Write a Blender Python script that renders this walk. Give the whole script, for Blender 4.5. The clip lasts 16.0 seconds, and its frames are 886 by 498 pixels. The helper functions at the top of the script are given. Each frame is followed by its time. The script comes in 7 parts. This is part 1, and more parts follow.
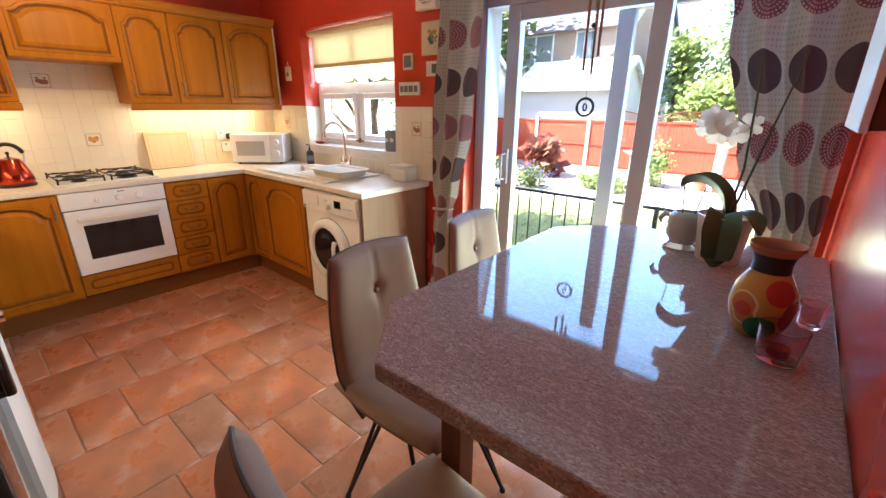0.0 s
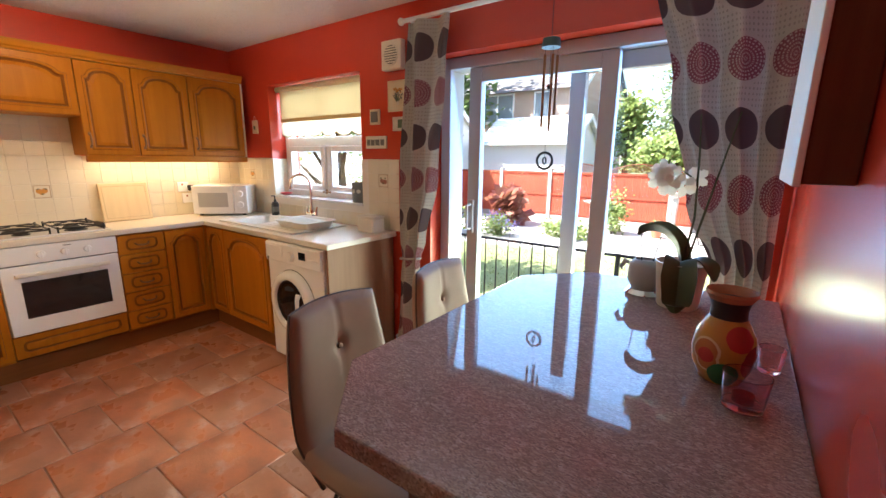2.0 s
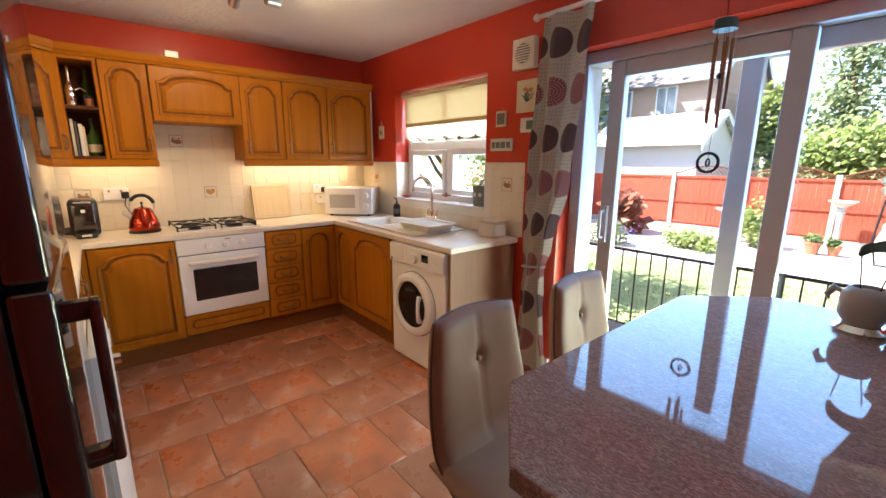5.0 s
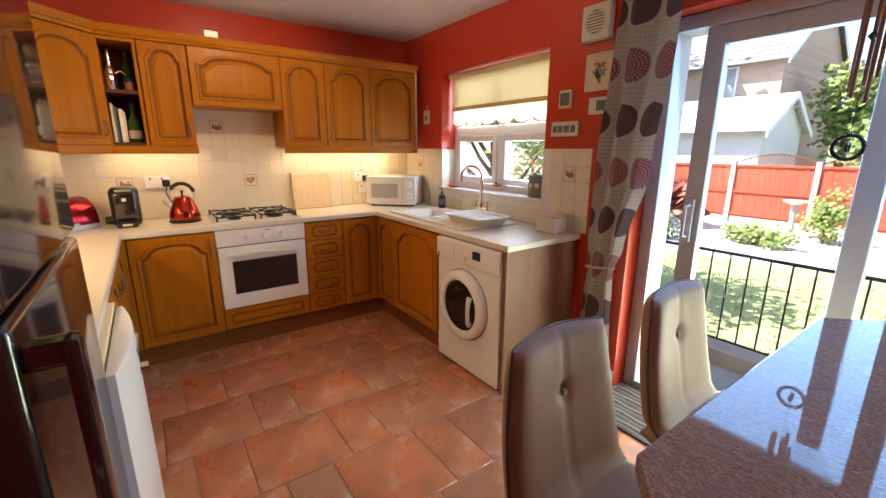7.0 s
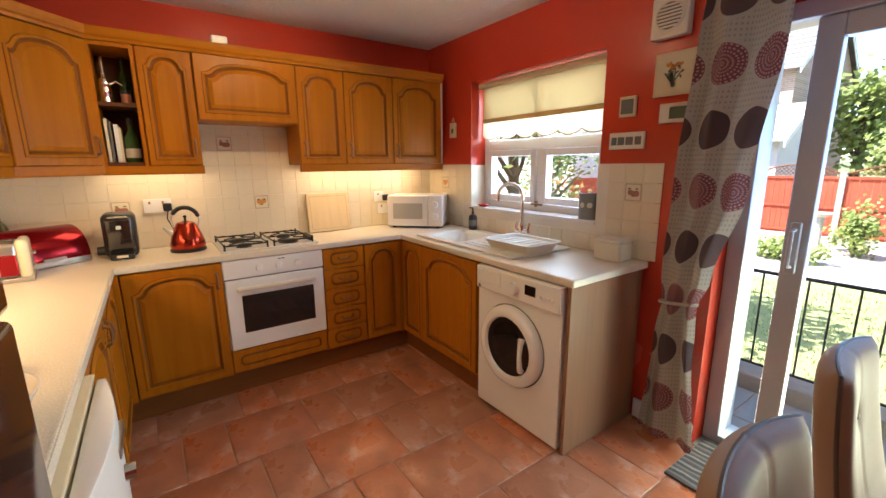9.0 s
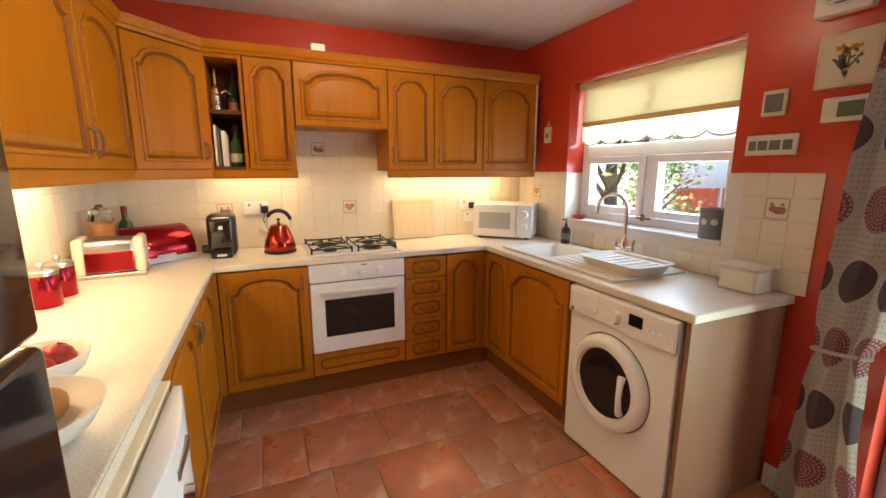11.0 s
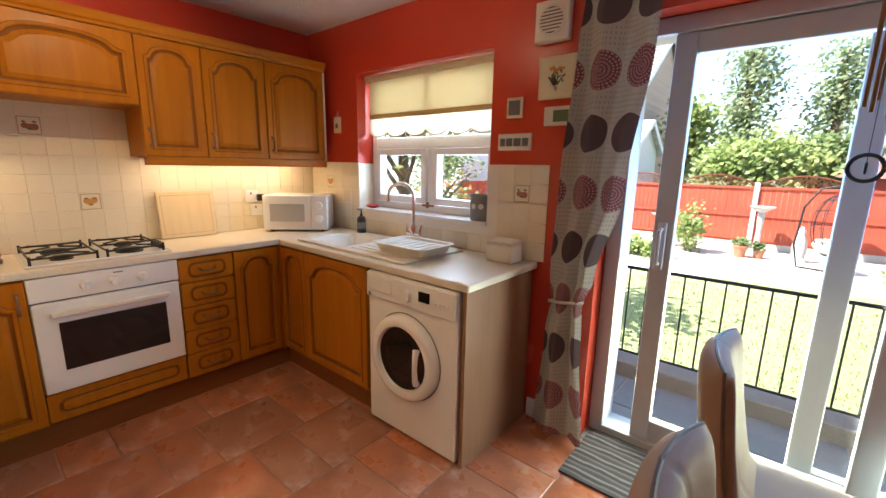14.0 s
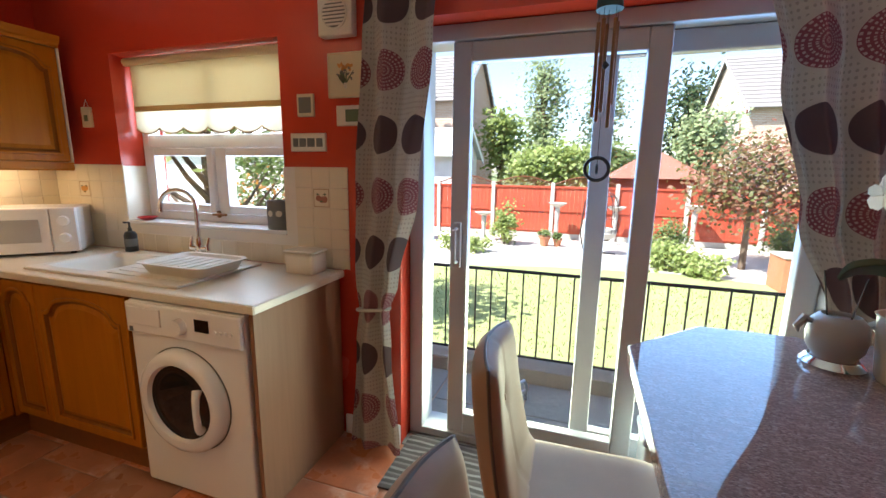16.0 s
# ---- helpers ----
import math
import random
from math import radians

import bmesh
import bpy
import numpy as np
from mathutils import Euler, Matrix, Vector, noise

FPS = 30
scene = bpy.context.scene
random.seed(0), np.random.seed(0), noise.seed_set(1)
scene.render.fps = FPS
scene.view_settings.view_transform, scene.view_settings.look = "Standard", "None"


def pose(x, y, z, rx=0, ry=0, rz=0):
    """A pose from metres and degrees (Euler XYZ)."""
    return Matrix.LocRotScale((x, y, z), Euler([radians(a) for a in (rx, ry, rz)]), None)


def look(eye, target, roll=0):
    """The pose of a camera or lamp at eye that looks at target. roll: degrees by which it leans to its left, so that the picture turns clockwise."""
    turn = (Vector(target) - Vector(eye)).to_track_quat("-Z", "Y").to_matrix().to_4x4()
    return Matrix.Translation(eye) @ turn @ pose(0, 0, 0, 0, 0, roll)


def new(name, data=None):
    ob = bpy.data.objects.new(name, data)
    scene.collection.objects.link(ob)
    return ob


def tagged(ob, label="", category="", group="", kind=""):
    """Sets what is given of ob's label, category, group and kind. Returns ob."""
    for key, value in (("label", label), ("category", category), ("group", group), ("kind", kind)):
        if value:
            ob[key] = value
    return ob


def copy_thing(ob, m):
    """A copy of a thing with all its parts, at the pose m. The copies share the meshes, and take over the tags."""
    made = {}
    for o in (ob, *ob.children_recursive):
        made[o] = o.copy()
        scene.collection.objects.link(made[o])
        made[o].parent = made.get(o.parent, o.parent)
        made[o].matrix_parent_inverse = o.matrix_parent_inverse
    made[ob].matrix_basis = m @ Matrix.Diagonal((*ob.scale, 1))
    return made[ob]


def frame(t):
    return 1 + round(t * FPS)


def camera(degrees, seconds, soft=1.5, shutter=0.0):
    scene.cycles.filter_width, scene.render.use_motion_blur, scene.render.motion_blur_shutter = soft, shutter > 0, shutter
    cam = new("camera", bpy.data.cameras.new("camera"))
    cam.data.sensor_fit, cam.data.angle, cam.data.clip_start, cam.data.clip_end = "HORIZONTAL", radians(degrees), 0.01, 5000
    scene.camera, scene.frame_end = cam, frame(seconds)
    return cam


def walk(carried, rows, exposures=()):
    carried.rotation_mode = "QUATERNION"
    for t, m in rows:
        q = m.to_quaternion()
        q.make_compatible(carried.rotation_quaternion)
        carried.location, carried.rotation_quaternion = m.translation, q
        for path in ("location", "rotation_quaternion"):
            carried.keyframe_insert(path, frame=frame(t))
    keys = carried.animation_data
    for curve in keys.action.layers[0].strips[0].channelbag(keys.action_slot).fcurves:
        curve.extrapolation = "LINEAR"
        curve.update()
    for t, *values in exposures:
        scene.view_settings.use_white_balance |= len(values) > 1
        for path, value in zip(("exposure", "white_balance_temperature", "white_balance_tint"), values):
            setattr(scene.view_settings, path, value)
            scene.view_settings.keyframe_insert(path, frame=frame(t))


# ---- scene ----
cam = camera(94.1, 16.0)
PATH = [
    (0, (4.043, -2.182, 1.4), (2.824, -0.738, 0.746), 0.4),
    (0.5, (4.043, -2.178, 1.402), (2.85, -0.676, 0.837), 0.5),
    (1, (4.045, -2.173, 1.403), (2.877, -0.627, 0.907), 0.5),
    (1.5, (4.046, -2.165, 1.403), (2.905, -0.583, 0.962), 0.5),
    (2, (4.041, -2.161, 1.404), (2.897, -0.577, 0.977), 0.6),
    (2.5, (4.027, -2.162, 1.4), (2.8, -0.639, 0.983), 0.6),
    (3, (4.016, -2.173, 1.403), (2.689, -0.732, 0.999), 0.4),
    (3.5, (4.006, -2.183, 1.403), (2.604, -0.812, 1.011), 0.3),
    (4, (3.982, -2.201, 1.402), (2.54, -0.872, 1.01), 0.2),
    (6.5, (3.646, -2.136, 1.399), (2.08, -0.981, 0.936), 0.3),
    (7, (3.595, -2.115, 1.389), (2.009, -0.99, 0.92), 0.2),
    (7.5, (3.502, -2.133, 1.372), (1.931, -0.985, 0.909), 0.3),
    (8, (3.358, -2.113, 1.385), (1.801, -0.943, 0.93), 0.0),
    (8.5, (3.229, -2.126, 1.404), (1.679, -0.94, 0.967), -0.2),
    (9, (3.169, -2.083, 1.403), (1.565, -0.959, 0.998), -0.5),
    (9.5, (3.076, -2.028, 1.407), (1.394, -1.014, 1.031), -0.4),
    (10, (3.023, -1.994, 1.417), (1.246, -1.151, 1.055), -0.1),
    (10.2, (3.01, -1.992, 1.42), (1.202, -1.218, 1.056), 0.1),
    (12.3, (3.004, -2.039, 1.371), (1.268, -1.161, 0.907), 1.4),
    (12.5, (3.01, -2.041, 1.377), (1.316, -1.083, 0.913), 1.3),
    (13, (3.029, -2.038, 1.379), (1.466, -0.872, 0.936), 1.2),
    (13.5, (3.041, -2.011, 1.38), (1.629, -0.657, 0.961), 1.1),
    (14, (3.049, -1.959, 1.382), (1.793, -0.454, 0.988), 1.1),
    (14.5, (3.06, -1.912, 1.388), (1.959, -0.286, 1.011), 1.1),
    (15, (3.085, -1.86, 1.391), (2.133, -0.14, 1.024), 1.0),
    (15.5, (3.122, -1.809, 1.39), (2.334, -0.007, 1.027), 1.0),
    (16, (3.161, -1.753, 1.38), (2.548, 0.115, 1.015), 0.9),
]
walk(cam, [(t, look(eye, target, roll)) for t, eye, target, roll in PATH], [(0.0, 2.74, 5950, 13), (1.0, 2.56, 6000, 13), (2.0, 2.46, 6050, 13), (3.5, 2.4, 6050, 14), (7.0, 2.3, 6200, 15), (8.5, 2.22, 6200, 14), (9.5, 2.28, 6150, 13), (12.0, 2.55, 6000, 9), (12.6, 2.5, 6000, 9), (13.0, 2.32, 6050, 11), (13.5, 2.24, 6100, 14), (14.5, 2.1, 6150, 13), (15.2, 1.99, 6150, 12), (16.0, 1.92, 6150, 12)])

# ---- world, sun, lamps ----
world = bpy.data.worlds.new("world")
scene.world = world
world.use_nodes = True
wn = world.node_tree.nodes
sky = wn.new("ShaderNodeTexSky")
sky.sky_type = "NISHITA"
sky.sun_disc = False
sky.sun_elevation = radians(52)
sky.sun_rotation = radians(232)
wn["Background"].inputs[1].default_value = 0.115
world.node_tree.links.new(sky.outputs[0], wn["Background"].inputs[0])

CEIL, EAST, SOUTH = 2.353, 4.20, -2.89


def lamp(name, kind, m, power, color=(1, 1, 1), size=0.1, size_y=None, spot=None):
    data = bpy.data.lights.new(name, kind)
    data.energy, data.color = power, color
    if kind == "AREA":
        data.size = size
        if size_y:
            data.shape, data.size_y = "RECTANGLE", size_y
    elif kind == "SUN":
        data.angle = radians(size)
    else:
        data.shadow_soft_size = size
        if spot:
            data.spot_size, data.spot_blend = radians(spot), 0.6
    ob = new(name, data)
    ob.matrix_world = m
    return ob


WARM = (1.0, 0.70, 0.36)
lamp("sun", "SUN", look((-7, -5.5, 11.5), (0, 0, 0)), 4.5, (1.0, 0.95, 0.86), 0.5)
# sky light in the openings of the patio door and the kitchen window
SKY, LAWN = (0.27, 0.56, 1.0), (0.93, 1.0, 0.68)
lamp("door_lawn_light", "AREA", look((3.25, 0.273, 0.49), (3.25, -2.0, 0.75)), 11.5, LAWN, 1.55, 0.80)
lamp("door_sky_light", "AREA", look((3.25, 0.273, 1.45), (3.25, -2.0, 0.9)), 5.6, SKY, 1.55, 1.0)
lamp("window_sky_light", "AREA", look((1.165, 0.27, 1.53), (1.165, -2.0, 0.8)), 6.5, (0.68, 0.84, 1.0), 1.0, 0.85)
# lights under the wall cabinets
lamp("undercabinet_right", "AREA", look((0.14, -0.68, 1.385), (0.14, -0.68, 0)), 0.85, WARM, 0.16, 1.0)
lamp("undercabinet_left", "AREA", look((0.14, -2.06, 1.385), (0.14, -2.06, 0)), 0.35, WARM, 0.16, 0.5)
lamp("undercabinet_south", "AREA", look((1.35, -2.75, 1.385), (1.35, -2.75, 0)), 2.0, WARM, 1.3, 0.14)
# the heads of the ceiling spotlight bar
SPOTS = [((1.28, -1.49, 2.20), (0.30, -1.52, 1.72), 5.0), ((1.44, -1.28, 2.225), (1.29, -0.60, 2.31), 2.2), ((1.62, -1.52, 2.20), (2.0, -1.45, 0.0), 5.0), ((1.85, -1.66, 2.20), (1.0, -2.85, 1.75), 5.0)]
for e, g, power in SPOTS:
    lamp("spot_bulb", "SPOT", look(e, g), power, WARM, 0.03, spot=96)


# ---- materials ----
class Nodes:
    """A small builder for node materials."""

    def __init__(self, name):
        self.m = bpy.data.materials.new(name)
        self.m.use_nodes = True
        self.t = self.m.node_tree
        self.b = self.t.nodes["Principled BSDF"]
        self.co = self.t.nodes.new("ShaderNodeTexCoord")

    def put(self, value, socket):
        if isinstance(value, bpy.types.NodeSocket):
            self.t.links.new(value, socket)
        else:
            socket.default_value = value

    def math(self, op, a, b=0.0):
        n = self.t.nodes.new("ShaderNodeMath")
        n.operation = op
        self.put(a, n.inputs[0])
        self.put(b, n.inputs[1])
        return n.outputs[0]

    def mapped(self, scale, out="Object"):
        n = self.t.nodes.new("ShaderNodeMapping")
        n.inputs["Scale"].default_value = scale
        self.t.links.new(self.co.outputs[out], n.inputs[0])
        return n.outputs[0]

    def noise(self, scale, detail=4, vec=None, rough=0.6):
        n = self.t.nodes.new("ShaderNodeTexNoise")
        n.inputs["Scale"].default_value, n.inputs["Detail"].default_value = scale, detail
        n.inputs["Roughness"].default_value = rough
        self.t.links.new(vec or self.co.outputs["Object"], n.inputs["Vector"])
        return n.outputs[0]

    def voronoi(self, scale, vec=None, out="Distance", feature="F1"):
        n = self.t.nodes.new("ShaderNodeTexVoronoi")
        n.feature = feature
        n.inputs["Scale"].default_value = scale
        self.t.links.new(vec or self.co.outputs["Object"], n.inputs["Vector"])
        return n.outputs[out]

    def ramp(self, fac, stops):
        n = self.t.nodes.new("ShaderNodeValToRGB")
        e = n.color_ramp.elements
        while len(e) < len(stops):
            e.new(0.5)
        for k, (p, c) in zip(e, stops):
            k.position, k.color = p, (*c, 1)
        self.put(fac, n.inputs[0])
        return n.outputs[0]

    def mix(self, fac, a, b, mode="MIX"):
        n = self.t.nodes.new("ShaderNodeMix")
        n.data_type, n.blend_type = "RGBA", mode
        self.put(fac, n.inputs[0])
        self.put(a if isinstance(a, bpy.types.NodeSocket) else (*a, 1), n.inputs[6])
        self.put(b if isinstance(b, bpy.types.NodeSocket) else (*b, 1), n.inputs[7])
        return n.outputs[2]

    def random(self):
        return self.t.nodes.new("ShaderNodeObjectInfo").outputs["Random"]

    def island(self):
        return self.t.nodes.new("ShaderNodeNewGeometry").outputs["Random Per Island"]

    def bump(self, height, strength=0.3, distance=0.01):
        n = self.t.nodes.new("ShaderNodeBump")
        n.inputs["Strength"].default_value, n.inputs["Distance"].default_value = strength, distance
        self.t.links.new(height, n.inputs["Height"])
        self.t.links.new(n.outputs[0], self.b.inputs["Normal"])

    def done(self, color, rough=0.5, metal=0.0, **more):
        self.put(color if isinstance(color, bpy.types.NodeSocket) else (*color, 1), self.b.inputs["Base Color"])
        self.put(rough, self.b.inputs["Roughness"])
        self.b.inputs["Metallic"].default_value = metal
        for key, value in more.items():
            self.b.inputs[key.replace("_", " ")].default_value = value
        return self.m


def plain(name, color, rough=0.5, metal=0.0, grain=60.0, vary=0.12, bumpy=0.05, **more):
    """Paint, plastic, ceramic or metal with slight blotches, fine grain and relief."""
    n = Nodes(name)
    big, fine = n.noise(3.0, 3), n.noise(grain, 3)
    dark = tuple(c * (1 - vary) for c in color)
    lite = tuple(min(1, c * (1 + vary * 0.6)) for c in color)
    col = n.mix(n.math("MULTIPLY", fine, 0.5), n.mix(big, dark, lite), color)
    n.bump(fine, bumpy, 0.004)
    return n.done(col, n.math("ADD", n.math("MULTIPLY", big, 0.12), rough - 0.06), metal, **more)


def wood(name, light, dark, rough=0.35, along="z"):
    n = Nodes(name)
    s = {"z": (26, 26, 1.6), "x": (1.6, 26, 26), "y": (26, 1.6, 26)}[along]
    v = n.mapped(s)
    g1, g2 = n.noise(1.0, 5, v), n.noise(5.0, 3, v)
    big = n.noise(2.5, 2)
    col = n.ramp(g1, [(0.3, dark), (0.7, light)])
    col = n.mix(n.math("MULTIPLY", g2, 0.35), col, dark)
    col = n.mix(n.math("MULTIPLY", big, 0.3), col, tuple(c * 1.15 for c in light))
    n.bump(g2, 0.08, 0.003)
    return n.done(col, n.math("ADD", n.math("MULTIPLY", g1, 0.15), rough - 0.06), 0.0, Specular_IOR_Level=0.18)


OAK = wood("honey_oak", (0.45, 0.162, 0.005), (0.34, 0.110, 0.003))
OAK_X = wood("honey_oak_lengthwise", (0.45, 0.162, 0.005), (0.34, 0.110, 0.003), along="y")
OAK_DARK = wood("oak_dark_glaze", (0.25, 0.085, 0.008), (0.16, 0.052, 0.006), 0.4)
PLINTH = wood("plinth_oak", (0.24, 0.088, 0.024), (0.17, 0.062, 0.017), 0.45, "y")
END_PANEL = wood("end_panel_oak", (0.30, 0.165, 0.095), (0.235, 0.125, 0.07), 0.4)
# wood for the shelf recess, its shade put into the colour
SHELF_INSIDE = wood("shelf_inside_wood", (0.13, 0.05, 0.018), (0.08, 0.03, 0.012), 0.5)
BAMBOO = wood("pale_board_wood", (0.72, 0.58, 0.36), (0.62, 0.48, 0.28), 0.5)
TEAK = wood("brown_varnished_wood", (0.17, 0.06, 0.03), (0.10, 0.035, 0.018), 0.3)
BRONZE = plain("antique_bronze", (0.25, 0.125, 0.05), 0.4, 0.35)
n = Nodes("red_wall_paint")
big, fine = n.noise(1.6, 3), n.noise(140, 3)
n.bump(fine, 0.08, 0.003)
RED = n.done(n.mix(big, (0.52, 0.046, 0.022), (0.58, 0.057, 0.028)), n.math("ADD", n.math("MULTIPLY", big, 0.08), 0.22))
n = Nodes("ceiling_artex")
fine, stip = n.noise(24, 5), n.noise(2, 2)
n.bump(fine, 0.5, 0.02)
CEILING = n.done(n.mix(stip, (0.68, 0.66, 0.62), (0.77, 0.75, 0.71)), 0.85)
WHITE_PLASTIC = plain("white_upvc", (0.82, 0.83, 0.84), 0.3, vary=0.04, bumpy=0.02)
# same white uPVC, with the shade of the backlit door put into its colour
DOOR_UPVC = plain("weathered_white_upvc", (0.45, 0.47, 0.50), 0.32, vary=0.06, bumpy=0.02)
WHITE_ENAMEL = plain("white_enamel", (0.80, 0.80, 0.79), 0.22, vary=0.04, bumpy=0.01)
CREAM_ENAMEL = plain("cream_enamel", (0.78, 0.70, 0.50), 0.25, vary=0.05, bumpy=0.01)
CREAM_PLASTIC = plain("cream_plastic", (0.74, 0.70, 0.60), 0.4, vary=0.05, bumpy=0.02)
BLACK_PLASTIC = plain("black_plastic", (0.015, 0.015, 0.016), 0.35, vary=0.2)
BLACK_IRON = plain("black_iron", (0.018, 0.018, 0.018), 0.5, 0.3, vary=0.3)
DARK_GLASS = plain("dark_glass", (0.012, 0.012, 0.014), 0.06, vary=0.1, bumpy=0.0)
GLOSS_BLACK = plain("gloss_black_door", (0.024, 0.018, 0.016), 0.08, vary=0.2, bumpy=0.01, Specular_IOR_Level=1.0)
CHROME = plain("chrome", (0.75, 0.75, 0.76), 0.12, 1.0, vary=0.05, bumpy=0.0)
STEEL = plain("brushed_steel", (0.55, 0.55, 0.54), 0.3, 1.0, vary=0.1)
RED_METAL = plain("red_metallic", (0.33, 0.012, 0.02), 0.2, 0.75, vary=0.15)
COPPER_RED = plain("copper_red_metallic", (0.43, 0.045, 0.02), 0.18, 0.85, vary=0.15)
GROUT = plain("grout", (0.78, 0.74, 0.66), 0.9, vary=0.1, bumpy=0.2)
FLOOR_GROUT = plain("floor_grout", (0.42, 0.28, 0.21), 0.9, grain=90, vary=0.25, bumpy=0.3)
PAPER = plain("paper", (0.72, 0.68, 0.58), 0.8, vary=0.1)
CREAM_CARD = plain("cream_card", (0.70, 0.62, 0.42), 0.7, vary=0.1)
GREY_PRINT = plain("grey_print", (0.16, 0.16, 0.15), 0.7, vary=0.3)
GREEN_PRINT = plain("green_print", (0.12, 0.17, 0.09), 0.7, vary=0.3)
RED_PRINT = plain("red_print", (0.36, 0.14, 0.09), 0.6, vary=0.3)
ORANGE_PRINT = plain("orange_print", (0.60, 0.27, 0.04), 0.5, vary=0.3)
n = Nodes("worktop_laminate")
sp = n.noise(220, 2)
n.bump(sp, 0.03, 0.002)
WORKTOP = n.done(n.mix(n.ramp(sp, [(0.42, (0, 0, 0)), (0.62, (1, 1, 1))]), (0.66, 0.60, 0.49), (0.78, 0.73, 0.63)), 0.33)
n = Nodes("cream_wall_tile")
rnd, fine = n.random(), n.noise(14, 3)
n.bump(fine, 0.12, 0.006)
TILE = n.done(n.mix(n.math("ADD", n.math("MULTIPLY", rnd, 0.35), n.math("MULTIPLY", fine, 0.5)), (0.75, 0.675, 0.52), (0.80, 0.73, 0.58)), n.math("ADD", n.math("MULTIPLY", rnd, 0.05), 0.2))
n = Nodes("terracotta_tile")
rnd = n.random()
c0 = n.ramp(rnd, [(0.0, (0.36, 0.195, 0.135)), (0.25, (0.48, 0.197, 0.108)), (0.6, (0.54, 0.21, 0.108)), (0.85, (0.61, 0.195, 0.08)), (1.0, (0.42, 0.23, 0.15))])
blotch, fine, worn = n.noise(5.5, 3, rough=0.5), n.noise(60, 4), n.noise(4.2, 4, rough=0.6)
c1 = n.mix(n.ramp(blotch, [(0.40, (0.0, 0.0, 0.0)), (0.66, (0.85, 0.85, 0.85))]), c0, (0.34, 0.135, 0.075))
c1 = n.mix(n.ramp(worn, [(0.53, (0, 0, 0)), (0.70, (0.8, 0.8, 0.8))]), c1, (0.70, 0.52, 0.44))
n.bump(n.math("ADD", n.math("MULTIPLY", fine, 0.3), blotch), 0.22, 0.012)
TERRACOTTA = n.done(n.mix(n.math("MULTIPLY", fine, 0.25), c1, (0.16, 0.07, 0.05)), n.ramp(blotch, [(0.3, (0.22, 0.22, 0.22)), (0.7, (0.42, 0.42, 0.42))]))
n = Nodes("pink_granite")
flow = n.mapped((1.0, 2.2, 1.0))
cell = n.voronoi(230, flow, out="Color")
sepc = n.t.nodes.new("ShaderNodeSeparateColor")
n.t.links.new(cell, sepc.inputs[0])
patch = n.noise(26, 7, flow, rough=0.8)
drift = n.noise(5.5, 4)
c = n.ramp(sepc.outputs[0], [(0.0, (0.13, 0.08, 0.072)), (0.3, (0.30, 0.195, 0.17)), (0.6, (0.42, 0.285, 0.245)), (0.85, (0.49, 0.365, 0.32)), (1.0, (0.57, 0.47, 0.42))])
c = n.mix(n.ramp(patch, [(0.42, (0, 0, 0)), (0.60, (0.75, 0.75, 0.75))]), c, (0.23, 0.15, 0.135))
c = n.mix(n.math("MULTIPLY", drift, 0.4), c, (0.40, 0.28, 0.245))
GRANITE = n.done(c, n.math("ADD", n.math("MULTIPLY", patch, 0.03), 0.02), 0.0, Specular_IOR_Level=0.5)
n = Nodes("taupe_leather")
gr, bl = n.voronoi(420), n.noise(9, 4)
n.bump(gr, 0.12, 0.002)
LEATHER = n.done(n.mix(bl, (0.245, 0.146, 0.092), (0.325, 0.202, 0.13)), n.math("ADD", n.math("MULTIPLY", bl, 0.15), 0.48), 0.0, Specular_IOR_Level=0.35)
SEAM = plain("dark_piping", (0.09, 0.06, 0.045), 0.5)
n = Nodes("clear_glass")
GLASS = n.done((1, 1, 1), 0.0, 0.0, Transmission_Weight=1.0, IOR=1.45)
n = Nodes("pink_glass")
PINK_GLASS = n.done((0.98, 0.72, 0.76), 0.02, 0.0, Transmission_Weight=1.0, IOR=1.45)
n = Nodes("green_glass")
GREEN_GLASS = n.done((0.04, 0.10, 0.02), 0.05, 0.0, IOR=1.5)
# window panes: thin glass, so that daylight passes
n = Nodes("window_pane")
tr, gl, mx = (n.t.nodes.new("ShaderNodeBsdf" + k) if k != "Mix" else n.t.nodes.new("ShaderNodeMixShader") for k in ("Transparent", "Glossy", "Mix"))
gl.inputs["Roughness"].default_value = 0.02
fr = n.t.nodes.new("ShaderNodeLayerWeight")
fr.inputs[0].default_value = 0.5
n.t.links.new(n.math("ADD", n.math("MULTIPLY", n.math("POWER", fr.outputs["Facing"], 4.0), 0.7), 0.03), mx.inputs[0])
n.t.links.new(tr.outputs[0], mx.inputs[1])
n.t.links.new(gl.outputs[0], mx.inputs[2])
n.t.links.new(mx.outputs[0], n.t.nodes["Material Output"].inputs[0])
PANE = n.m
# roller blind: thin cloth that lets light through
def cloth(name, color, through_light=0.5, vec_bump=600):
    n = Nodes(name)
    weave = n.noise(vec_bump, 2)
    n.bump(weave, 0.15, 0.002)
    n.done(color, 0.85)
    tl, mx = n.t.nodes.new("ShaderNodeBsdfTranslucent"), n.t.nodes.new("ShaderNodeMixShader")
    n.put(color if isinstance(color, bpy.types.NodeSocket) else (*color, 1), tl.inputs[0])
    mx.inputs[0].default_value = through_light
    n.t.links.new(n.b.outputs[0], mx.inputs[1])
    n.t.links.new(tl.outputs[0], mx.inputs[2])
    n.t.links.new(mx.outputs[0], n.t.nodes["Material Output"].inputs[0])
    return n


BLIND = cloth("cream_blind_cloth", (0.72, 0.63, 0.43), 0.36).m
BLIND_TRIM = cloth("tan_blind_trim", (0.52, 0.36, 0.16), 0.25).m


